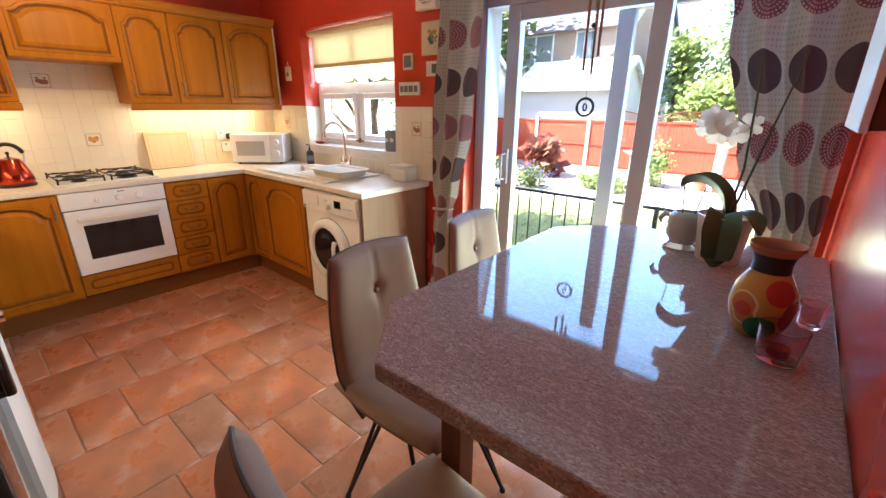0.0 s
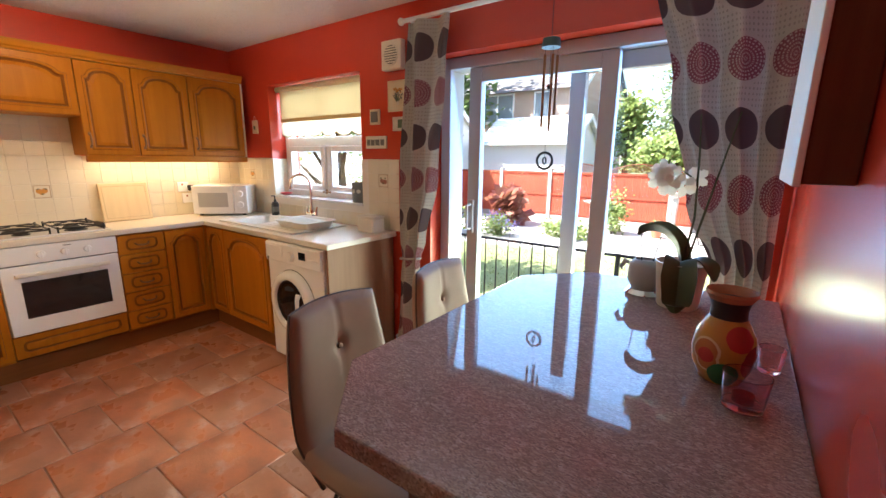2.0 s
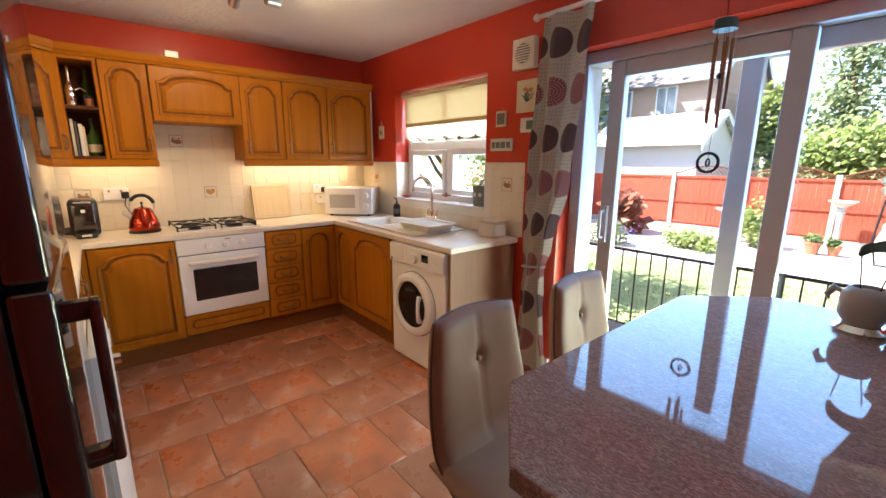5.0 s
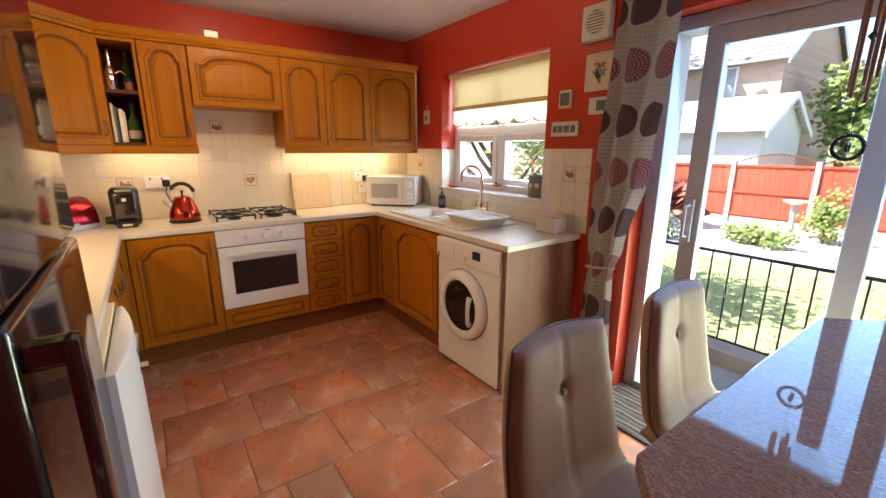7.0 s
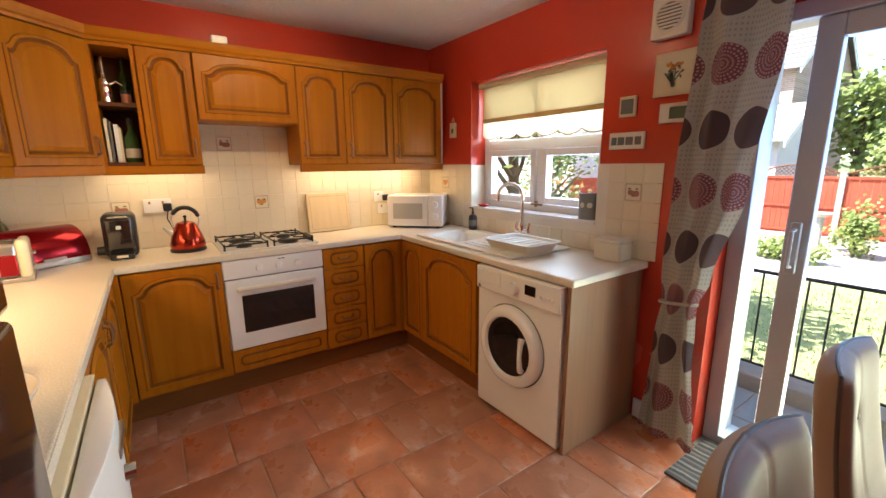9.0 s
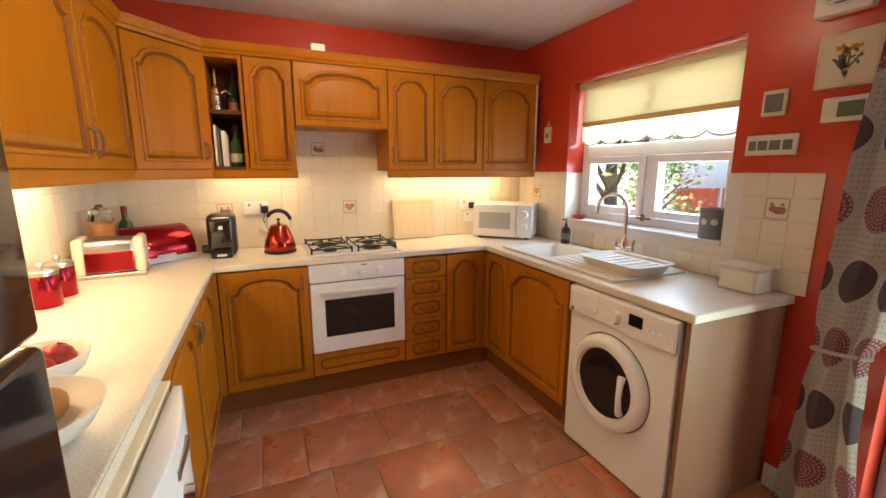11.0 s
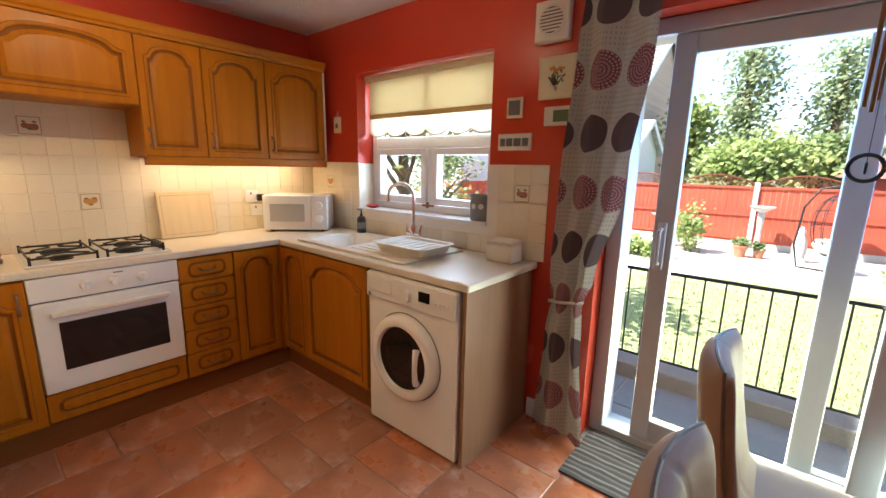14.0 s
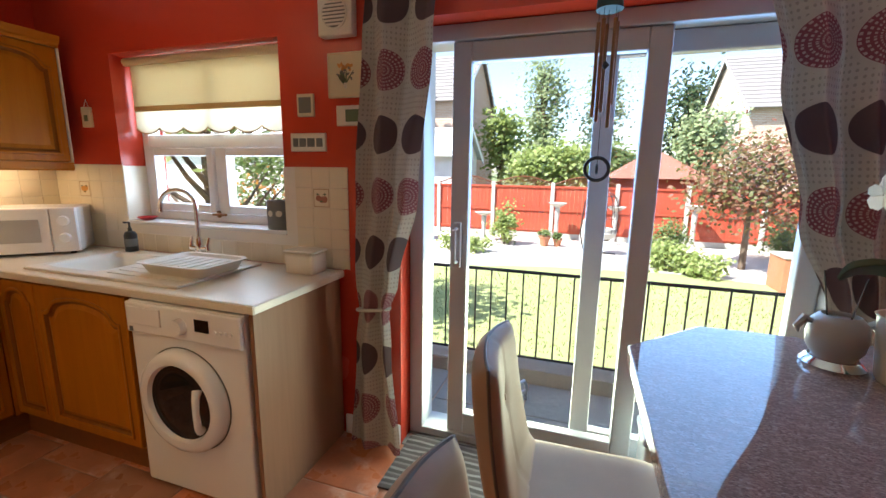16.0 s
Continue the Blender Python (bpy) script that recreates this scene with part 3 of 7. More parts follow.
# ---- wall tiles ----
def tile_mesh(name, w, d):
    bm = bmesh.new()
    a, t = w / 2 - 0.0008, 0.0025
    s = a - 0.0012
    lo = [bm.verts.new((x * a, y * a, 0)) for x, y in ((-1, -1), (1, -1), (1, 1), (-1, 1))]
    hi = [bm.verts.new((x * s, y * s, t)) for x, y in ((-1, -1), (1, -1), (1, 1), (-1, 1))]
    bm.faces.new(hi)
    for i in range(4):
        bm.faces.new((lo[i], lo[(i + 1) % 4], hi[(i + 1) % 4], hi[i]))
    bmesh.ops.recalc_face_normals(bm, faces=bm.faces)
    me = bpy.data.meshes.new(name)
    bm.to_mesh(me)
    bm.free()
    return me


TILE_MESH = tile_mesh("tile", 0.1, 0.006)
TILE_MESH.materials.append(TILE)


MOTIF_BORDER = plain("tan_tile_print", (0.46, 0.33, 0.20), 0.4)


def motif(parent, m, tone):
    """A printed fruit motif in the middle of a tile."""
    bm = bmesh.new()
    rnd = random.Random(len(tone.name))
    for k in range(3):
        x, y, r = (k - 1) * 0.016 + rnd.uniform(-.004, .004), rnd.uniform(-.008, .010), rnd.uniform(0.014, 0.019)
        vs = [bm.verts.new((x + r * math.cos(a), y + r * math.sin(a), 0.0031 + k * 0.0003)) for a in (2 * math.pi * i / 12 for i in range(12))]
        bm.faces.new(vs)
    ob = part("motif", bm, tone, parent, "printed fruit motif")
    ob.matrix_basis = m
    bm = bmesh.new()
    for k in range(3):
        x, y = -0.02 + k * 0.02, 0.018 - (k % 2) * 0.035
        vs = [bm.verts.new((x + dx, y + dy, 0.0042)) for dx, dy in ((-.011, 0), (0, -.005), (.011, 0), (0, .006))]
        bm.faces.new(vs)
    ob = part("motif", bm, GREEN_PRINT, parent)
    ob.matrix_basis = m
    bm = bmesh.new()
    for x0, y0, x1, y1 in ((-.045, -.045, .045, -.0405), (-.045, .0405, .045, .045), (-.045, -.0405, -.0405, .0405), (.0405, -.0405, .045, .0405)):
        box(bm, x0, y0, 0.0022, x1, y1, 0.0030)
    ob = part("motif_border", bm, MOTIF_BORDER, parent)
    ob.matrix_basis = m


def tiling(parent, spots, turn):
    for p in spots:
        ob = new("tile", TILE_MESH)
        ob.parent = parent
        ob.matrix_basis = Matrix.Translation(p) @ turn


TO_EAST = pose(0, 0, 0, 90, 0, 90)
TO_SOUTH = pose(0, 0, 0, 90, 0, 0)
TO_NORTH = pose(0, 0, 0, 90, 0, 180)
zs = [0.947 + 0.1 * k for k in range(5)]
tagged(part("trim", B(0.001, SOUTH + 0.001, 0.895, 0.004, -0.001, 1.40), GROUT), "tile grout on the hob wall", "trim", kind="structure")
tagged(part("trim", B(0.001, -1.84, 1.40, 0.004, -1.20, 1.71), GROUT), "tile grout behind the hood", "trim", kind="structure")
tagged(part("trim", B(0.006, -0.004, 0.895, WIN[0], -0.001, 1.395), GROUT), "tile grout on the window wall", "trim", kind="structure")
tagged(part("trim", B(WIN[0], -0.004, 0.895, WIN[1], -0.001, WIN[2]), GROUT), "tile grout below the window", "trim", kind="structure")
tagged(part("trim", B(WIN[1], -0.004, 0.895, 2.075, -0.001, 1.395), GROUT), "tile grout beside the window", "trim", kind="structure")
tagged(part("trim", B(0.006, SOUTH + 0.001, 0.895, 2.37, SOUTH + 0.004, 1.395), GROUT), "tile grout behind the long worktop", "trim", kind="structure")
tiling(west, [(0.004, -0.045 - 0.1 * i, z) for i in range(29) for z in zs] + [(0.004, -1.245 - 0.1 * i, 1.447 + 0.1 * k) for i in range(6) for k in range(3)], TO_EAST)
tiling(south, [(0.05 + 0.1 * i, SOUTH + 0.004, z) for i in range(24) for z in zs], TO_NORTH)
tiling(north, [(x, -0.004, z) for x in [0.055 + 0.1 * i for i in range(21)] for z in zs if not (WIN[0] - 0.02 < x < WIN[1] + 0.02 and z > 1.0)], TO_SOUTH)
for y, z, tone in ((-1.445, 1.147, ORANGE_PRINT), (-1.645, 1.547, RED_PRINT), (-2.245, 1.147, RED_PRINT)):
    motif(west, Matrix.Translation((0.004, y, z)) @ TO_EAST, tone)
for x, z, tone in ((0.255, 1.247, ORANGE_PRINT), (1.955, 1.247, RED_PRINT)):
    motif(north, Matrix.Translation((x, -0.004, z)) @ TO_SOUTH, tone)

# ---- worktop ----
xs = [0.006, 0.535, 0.70, 1.08, 2.07, 2.375]
ys = [SOUTH + 0.006, -2.29, -0.615, -0.50, -0.15, -0.006]
bm = slab(xs, ys, lambda i, j: (i == 0 or j == 0 or (j >= 2 and i <= 3)) and not (i == 2 and j == 3), 0.858, 0.895, lambda u, v, w: (u, v, w), 0.006)
top = single("worktop", bm, WORKTOP, "cream laminate worktop running round three sides", "worktop")
for x0, y0, x1, y1 in ((0.533, -2.288, 0.5375, -0.617), (0.539, -0.6175, 2.07, -0.613), (2.068, -0.613, 2.0725, -0.008), (0.539, -2.2925, 2.373, -2.2875)):
    part("edge_strip", B(x0, y0, 0.862, x1, y1, 0.8915, bev=0.001), WORKTOP, top, "rounded laminate front edge")


# ---- kitchen cabinets ----
def door_outline(w, h, m, rise, inset):
    """Points of a cathedral panel outline, inset from a door's edge."""
    m += inset
    pts = []
    x0, x1, z0, z1 = m, w - m, m, h - m - rise
    for i in range(6):
        pts.append((x0 + (x1 - x0) * i / 6, z0))
    for i in range(6):
        pts.append((x1, z0 + (z1 - z0) * i / 6))
    for i in range(24):
        s = 1 - 2 * i / 24
        a = abs(s)
        if a > 0.90:
            f = 0.0
        elif a > 0.70:
            q = (0.90 - a) / 0.20
            f = 0.55 * q * q * (3 - 2 * q)
        else:
            f = 0.55 + 0.45 * math.sqrt(1 - (a / 0.70) ** 2) ** 1.3
        pts.append((x0 + (x1 - x0) * (s + 1) / 2, z1 + rise * f))
    for i in range(6):
        pts.append((x0, z1 + (z0 - z1) * i / 6))
    return pts


def door_rect(w, h, e):
    pts = []
    for i in range(6):
        pts.append((e + (w - 2 * e) * i / 6, e))
    for i in range(6):
        pts.append((w - e, e + (h - 2 * e) * i / 6))
    for i in range(24):
        pts.append((w - e - (w - 2 * e) * i / 24, h - e))
    for i in range(6):
        pts.append((e, h - e - (h - 2 * e) * i / 6))
    return pts


def panel_door(w, h, rise=0.06, m=0.040, t=0.021):
    """A panelled door: rails, a dark moulded groove and a raised field. Front at y = -t."""
    bm = bmesh.new()
    rows = [(door_rect(w, h, 0.0), 0.0, 0), (door_rect(w, h, 0.0), -t + 0.004, 0), (door_rect(w, h, 0.004), -t, 0),
            (door_outline(w, h, m, rise, 0.0), -t, 0), (door_outline(w, h, m, rise, 0.003), -t - 0.004, 1), (door_outline(w, h, m, rise, 0.010), -t - 0.005, 0), (door_outline(w, h, m, rise, 0.016), -t - 0.003, 0),
            (door_outline(w, h, m, rise, 0.021), -t + 0.006, 1), (door_outline(w, h, m, rise, 0.028), -t + 0.009, 1), (door_outline(w, h, m, rise, 0.032), -t + 0.008, 1), (door_outline(w, h, m, rise, 0.052), -t + 0.001, 0)]
    rings = [[bm.verts.new((x, y, z)) for x, z in pts] for pts, y, _ in rows]
    k = len(rings[0])
    for i in range(len(rings) - 1):
        for j in range(k):
            f = bm.faces.new((rings[i][j], rings[i][(j + 1) % k], rings[i + 1][(j + 1) % k], rings[i + 1][j]))
            f.material_index = rows[i + 1][2]
    f = bm.faces.new(rings[-1])
    bm.faces.new(rings[0][::-1])
    return bm


def routed_front(w, h, mx=0.045, mz=0.024, t=0.021):
    """A plain drawer front with one routed oblong groove."""
    def oblong(e):
        a, c = w / 2 - mx - e, h / 2 - mz - e
        r = max(0.004, c * 0.75)
        pts = []
        for cx, cz, a0 in ((a - r, c - r, 0), (r - a, c - r, 90), (r - a, r - c, 180), (a - r, r - c, 270)):
            pts += [(w / 2 + cx + r * math.cos(radians(a0 + 15 * q)), h / 2 + cz + r * math.sin(radians(a0 + 15 * q))) for q in range(7)]
        return pts

    def edge(e):
        pts = []
        for x, z in oblong(0.0):
            u, v = (x - w / 2) / (w / 2 - mx), (z - h / 2) / (h / 2 - mz)
            k = 1 / max(abs(u), abs(v))
            pts.append((w / 2 + u * k * (w / 2 - e), h / 2 + v * k * (h / 2 - e)))
        return pts
    rows = [(edge(0.0), 0.0, 0), (edge(0.0), -t + 0.004, 0), (edge(0.004), -t, 0), (oblong(0.0), -t, 0), (oblong(0.004), -t + 0.004, 1), (oblong(0.009), -t + 0.004, 1), (oblong(0.014), -t - 0.001, 1), (oblong(0.018), -t - 0.001, 0)]
    bm = bmesh.new()
    rings = [[bm.verts.new((x, y, z)) for x, z in pts] for pts, y, _ in rows]
    k = len(rings[0])
    for i in range(len(rings) - 1):
        for j in range(k):
            bm.faces.new((rings[i][j], rings[i][(j + 1) % k], rings[i + 1][(j + 1) % k], rings[i + 1][j])).material_index = rows[i + 1][2]
    bm.faces.new(rings[-1])
    bm.faces.new(rings[0][::-1])
    return bm


def pull(parent, x, z, t, upright=True, size=0.085):
    bm = bmesh.new()
    a = size / 2
    if upright:
        tube(bm, [(x, -t, z - a), (x, -t - 0.022, z - a * 0.8), (x, -t - 0.026, z), (x, -t - 0.022, z + a * 0.8), (x, -t, z + a)], [0.006, 0.005, 0.008, 0.005, 0.006])
        box(bm, x - 0.009, -t - 0.003, z - a - 0.012, x + 0.009, -t, z - a + 0.012, 0.002)
        box(bm, x - 0.009, -t - 0.003, z + a - 0.012, x + 0.009, -t, z + a + 0.012, 0.002)
    else:
        tube(bm, [(x - a, -t, z + 0.006), (x - a * 0.8, -t - 0.022, z - 0.004), (x, -t - 0.026, z - 0.008), (x + a * 0.8, -t - 0.022, z - 0.004), (x + a, -t, z + 0.006)], [0.006, 0.005, 0.007, 0.005, 0.006])
        box(bm, x - a - 0.012, -t - 0.003, z - 0.004, x - a + 0.012, -t, z + 0.016, 0.002)
        box(bm, x + a - 0.012, -t - 0.003, z - 0.004, x + a + 0.012, -t, z + 0.016, 0.002)
    part("handle", bm, BRONZE, parent, "antique bronze handle", smooth=True)


def cabinet(name, label, at, rz, w, depth, z0, z1, fronts, group, inside=None):
    """A cabinet: local x along its front, y into the wall. fronts: (name, x0, x1, z0, z1, rise, handle)."""
    top = thing(name, label, "cabinet", (at[0], at[1], 0), rz, group)
    if inside is None:
        part("body", B(0.001, 0.0, z0, w - 0.001, depth, z1, bev=0.002), OAK, top)
    for fname, a, b, c, d, rise, handle in fronts:
        small = (d - c) < 0.2
        shape = routed_front(b - a - 0.004, d - c - 0.004) if small else panel_door(b - a - 0.004, d - c - 0.004, rise, min(0.036, (b - a) * 0.11))
        f = part(fname, shape, (OAK, OAK_DARK), top, m=pose(a + 0.002, -0.001, c + 0.002))
        fw, fh = b - a - 0.004, d - c - 0.004
        if handle in ("lt", "rt", "lb", "rb"):
            pull(f, 0.03 if handle[0] == "l" else fw - 0.03, fh - 0.10 if handle[1] == "t" else 0.10, 0.021)
        elif handle == "mid":
            pull(f, fw / 2, fh / 2, 0.019, False)
    return top


BASE, WALLG = "base cabinets", "wall cabinets"
LB = "honey oak base cabinet with arched raised panel door"
LW = "honey oak wall cabinet with arched raised panel door"
# hob run
cabinet("base_cabinet", LB, (0.505, -2.275, 0), 90, 0.474, 0.48, 0.13, 0.856, [("door", 0.0, 0.474, 0.145, 0.85, 0.075, "rt")], BASE)
cabinet("drawer_unit", "honey oak drawer unit with five routed drawers", (0.505, -1.205, 0), 90, 0.295, 0.48, 0.13, 0.856,
        [("drawer", 0.0, 0.295, 0.145 + 0.141 * k, 0.145 + 0.141 * (k + 1), 0.012, "mid") for k in range(5)], BASE)
cabinet("corner_cabinet", "narrow honey oak corner cabinet with arched door", (0.505, -0.908, 0), 90, 0.285, 0.48, 0.13, 0.856, [("door", 0.0, 0.285, 0.145, 0.85, 0.06, "")], BASE)
# window run
cabinet("corner_cabinet", "narrow honey oak corner cabinet with arched door", (0.525, -0.585, 0), 0, 0.275, 0.56, 0.13, 0.715, [("door", 0.0, 0.275, 0.145, 0.85, 0.06, "")], BASE)
cabinet("sink_cabinet", "honey oak sink cabinet with arched raised panel door", (0.802, -0.585, 0), 0, 0.59, 0.30, 0.13, 0.70, [("door", 0.0, 0.59, 0.145, 0.85, 0.085, "")], BASE)
# long run on the south wall
cabinet("base_cabinet", LB, (1.13, -2.325, 0), 180, 0.58, 0.54, 0.13, 0.856, [("door", 0.0, 0.58, 0.145, 0.85, 0.08, "lt")], BASE)
cabinet("base_cabinet", LB, (1.765, -2.325, 0), 180, 0.63, 0.54, 0.13, 0.856, [("door", 0.0, 0.63, 0.145, 0.85, 0.08, "rt")], BASE)
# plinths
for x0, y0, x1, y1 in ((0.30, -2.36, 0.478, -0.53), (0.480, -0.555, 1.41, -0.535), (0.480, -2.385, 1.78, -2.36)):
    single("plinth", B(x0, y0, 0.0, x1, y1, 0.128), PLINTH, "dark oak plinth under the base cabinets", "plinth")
single("end_panel", B(2.032, -0.60, 0.0, 2.052, -0.018, 0.857, bev=0.002), END_PANEL, "brown wood end panel beside the washing machine", "panel")
# wall cabinets
Z0, Z1 = 1.405, 2.03
cabinet("wall_cabinet", "narrow " + LW, (0.295, -1.235, 0), 90, 0.322, 0.285, Z0, Z1, [("door", 0.0, 0.322, Z0, Z1, 0.06, "lb")], WALLG)
cabinet("wall_cabinet", "double honey oak wall cabinet with arched doors", (0.295, -0.911, 0), 90, 0.82, 0.285, Z0, Z1, [("door", 0.0, 0.378, Z0, Z1, 0.07, "lb"), ("door", 0.38, 0.82, Z0, Z1, 0.07, "lb")], WALLG)
cabinet("hood_cabinet", "honey oak cooker hood cabinet with wide arched flap", (0.305, -1.805, 0), 90, 0.568, 0.295, 1.665, Z1, [("flap", 0.0, 0.568, 1.665, Z1, 0.06, "")], WALLG)
cabinet("wall_cabinet", LW, (0.295, -2.068, 0), 90, 0.26, 0.285, Z0, Z1, [("door", 0.0, 0.26, Z0, Z1, 0.06, "rb")], WALLG)
cabinet("wall_cabinet", LW, (1.12, -2.575, 0), 180, 0.515, 0.30, Z0, Z1, [("door", 0.0, 0.515, Z0, Z1, 0.075, "lb")], WALLG)
cabinet("wall_cabinet", LW, (1.75, -2.575, 0), 180, 0.625, 0.30, Z0, Z1, [("door", 0.0, 0.625, Z0, Z1, 0.075, "rb")], WALLG)
cabinet("wall_cabinet", LW, (2.36, -2.575, 0), 180, 0.605, 0.30, Z0, Z1, [("door", 0.0, 0.605, Z0, Z1, 0.075, "lb")], WALLG)
# diagonal corner cabinet
corner = thing("corner_wall_cabinet", "diagonal honey oak corner wall cabinet with arched door", "cabinet", (0, 0, 0), 0, WALLG)
part("body", P([(0.008, -2.275), (0.29, -2.275), (0.60, -2.575), (0.60, SOUTH + 0.008), (0.008, SOUTH + 0.008)], Z0, Z1), OAK, corner)
dlen = math.hypot(0.31, 0.30)
f = part("door", panel_door(dlen - 0.02, Z1 - Z0 - 0.004, 0.07), (OAK, OAK_DARK), corner, m=pose(0.60 - 0.008, -2.575 + 0.012, Z0 + 0.002, 0, 0, 180 - math.degrees(math.atan2(0.30, 0.31))))
pull(f, dlen - 0.05, 0.10, 0.021)
# open shelf unit
shelf = thing("open_shelf_unit", "narrow open shelf unit, coloured shade-dark inside, holding bottles and books", "shelf", (0.295, -2.271, 0), 90, WALLG)
sw = 0.20
part("side", B(0.001, -0.018, Z0, 0.018, 0.285, Z1), OAK, shelf)
part("side", B(sw - 0.018, -0.018, Z0, sw - 0.001, 0.285, Z1), OAK, shelf)
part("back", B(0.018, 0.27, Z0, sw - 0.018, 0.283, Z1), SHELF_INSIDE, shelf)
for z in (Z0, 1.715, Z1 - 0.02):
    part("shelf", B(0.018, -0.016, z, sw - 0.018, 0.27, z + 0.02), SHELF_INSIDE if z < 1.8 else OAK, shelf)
# pelmet and cornice
def run(name, a, b, prof, label):
    """A moulding of the given (out, up) profile along the line from a to b; out is to the right of the way."""
    a, b = Vector(a), Vector(b)
    d = (b - a).normalized()
    out = Vector((d.y, -d.x, 0))
    bm = bmesh.new()
    r0 = [bm.verts.new(a + out * o + Vector((0, 0, h))) for o, h in prof]
    r1 = [bm.verts.new(b + out * o + Vector((0, 0, h))) for o, h in prof]
    k = len(prof)
    for i in range(k):
        bm.faces.new((r0[i], r0[(i + 1) % k], r1[(i + 1) % k], r1[i]))
    bm.faces.new(r0[::-1])
    bm.faces.new(r1)
    return single(name, bm, OAK_X, label, name)


CORN = [(-0.03, 0.001), (0.026, 0.001), (0.030, 0.014), (0.040, 0.022), (0.048, 0.042), (0.052, 0.060), (-0.03, 0.060)]
PELM = [(-0.02, -0.048), (0.018, -0.048), (0.024, -0.040), (0.024, -0.001), (-0.02, -0.001)]
for prof, z, nm, lb in ((CORN, Z1, "cornice", "moulded honey oak cornice on the wall cabinets"), (PELM, Z0, "pelmet", "honey oak pelmet below the wall cabinets")):
    if nm == "cornice":
        run(nm, (0.300, -2.29, z), (0.300, -0.085, z), prof, lb)
    else:
        run(nm, (0.300, -2.28, z), (0.300, -1.806, z), prof, lb)
        run(nm, (0.300, -1.236, z), (0.300, -0.085, z), prof, lb)
    run(nm, (0.612, -2.575, z + 0.001), (0.296, -2.270, z + 0.001), prof, lb)
    run(nm, (2.36, -2.578, z), (0.60, -2.578, z), prof, lb)
part_end = single("white_strip", B(0.02, -0.088, 1.40, 0.325, -0.084, 2.03), WHITE_PLASTIC, "pale edge strip at the end of the wall cabinets", "trim")

# ---- oven, hob ----
oven = thing("oven", "white built-in electric oven with dark glass door", "oven", (0.505, -1.80, 0), 90)
ow = 0.592
part("body", B(0.0, 0.0, 0.297, ow, 0.46, 0.855), WHITE_ENAMEL, oven)
part("control_panel", B(0.0, -0.026, 0.742, ow, 0.0, 0.855, bev=0.005), WHITE_ENAMEL, oven)
# black strip laid in the gap to draw its shadow line
part("door_gap", B(0.003, -0.006, 0.730, ow - 0.003, -0.0005, 0.7425), BLACK_PLASTIC, oven, "dark strip for the shadow in the gap above the door")
od = part("oven_door", B(0.004, -0.032, 0.299, ow - 0.004, 0.0, 0.735, bev=0.006), WHITE_ENAMEL, oven)
part("oven_glass", B(0.085, -0.034, 0.40, ow - 0.075, -0.030, 0.635, bev=0.0015), DARK_GLASS, od, "dark oven window")
bm = bmesh.new()
box(bm, 0.06, -0.062, 0.668, ow - 0.06, -0.046, 0.694, 0.006)
box(bm, 0.075, -0.048, 0.672, 0.10, -0.03, 0.690, 0.003)
box(bm, ow - 0.10, -0.048, 0.672, ow - 0.075, -0.03, 0.690, 0.003)
part("oven_handle", bm, CREAM_PLASTIC, od)
for x in (0.20, 0.315, 0.43):
    bm = C((x, -0.026, 0.795), (x, -0.046, 0.795), 0.023, 0.019, 24)
    box(bm, x - 0.004, -0.052, 0.775, x + 0.004, -0.045, 0.815, 0.002)
    part("knob", bm, WHITE_PLASTIC, oven, smooth=True)
part("mark", B(0.31, -0.0268, 0.832, 0.35, -0.0262, 0.838), GREY_PRINT, oven)
low = thing("warming_drawer", "low honey oak warming drawer below the oven", "drawer", (0.5035, -1.80, 0.147), 90)
part("drawer_front", routed_front(ow - 0.004, 0.145, 0.04, 0.036), (OAK, OAK_DARK), low)
part("carcass", B(0.004, 0.0, 0.0, ow - 0.008, 0.40, 0.145), OAK, low)
# posts that close the two inner corners
single("corner_post", B(0.485, -2.335, 0.13, 0.522, -2.278, 0.857), OAK, "oak post closing the inner cabinet corner", "post")
single("corner_post", B(0.490, -0.620, 0.13, 0.523, -0.588, 0.857), OAK, "oak post closing the inner cabinet corner", "post")

hob = thing("gas_hob", "white enamel gas hob with black pan supports", "hob", (0.07, -1.79, 0.895), 0)
part("hob_plate", B(0.0, 0.0, 0.0005, 0.425, 0.575, 0.012, bev=0.005), WHITE_ENAMEL, hob)
for bx, by, r in ((0.115, 0.14, 0.045), (0.115, 0.43, 0.036), (0.32, 0.14, 0.036), (0.32, 0.41, 0.05)):
    part("burner", L([(r * 1.25, 0.012), (r * 1.2, 0.018), (r, 0.020), (r, 0.030), (r * 0.6, 0.033)], 24, (bx, by, 0)), BLACK_IRON, hob, smooth=True)
for by in (0.14, 0.42):
    bm = bmesh.new()
    for x0, y0, x1, y1 in ((0.02, by - 0.12, 0.41, by - 0.12), (0.02, by + 0.12, 0.41, by + 0.12), (0.02, by - 0.12, 0.02, by + 0.12), (0.41, by - 0.12, 0.41, by + 0.12), (0.215, by - 0.12, 0.215, by + 0.12)):
        tube(bm, [(x0, y0, 0.040), (x1, y1, 0.040)], 0.005, 6)
    for cx in (0.115, 0.32):
        for k in range(4):
            a = math.pi / 4 + k * math.pi / 2
            tube(bm, [(cx + 0.025 * math.cos(a), by + 0.025 * math.sin(a), 0.046), (cx + 0.115 * math.cos(a), by + 0.13 * math.sin(a), 0.046)], 0.0045, 6)
    for x in (0.02, 0.41):
        for y in (by - 0.12, by + 0.12):
            tube(bm, [(x, y, 0.012), (x, y, 0.052)], 0.006, 6)
    part("pan_support", bm, BLACK_IRON, hob)
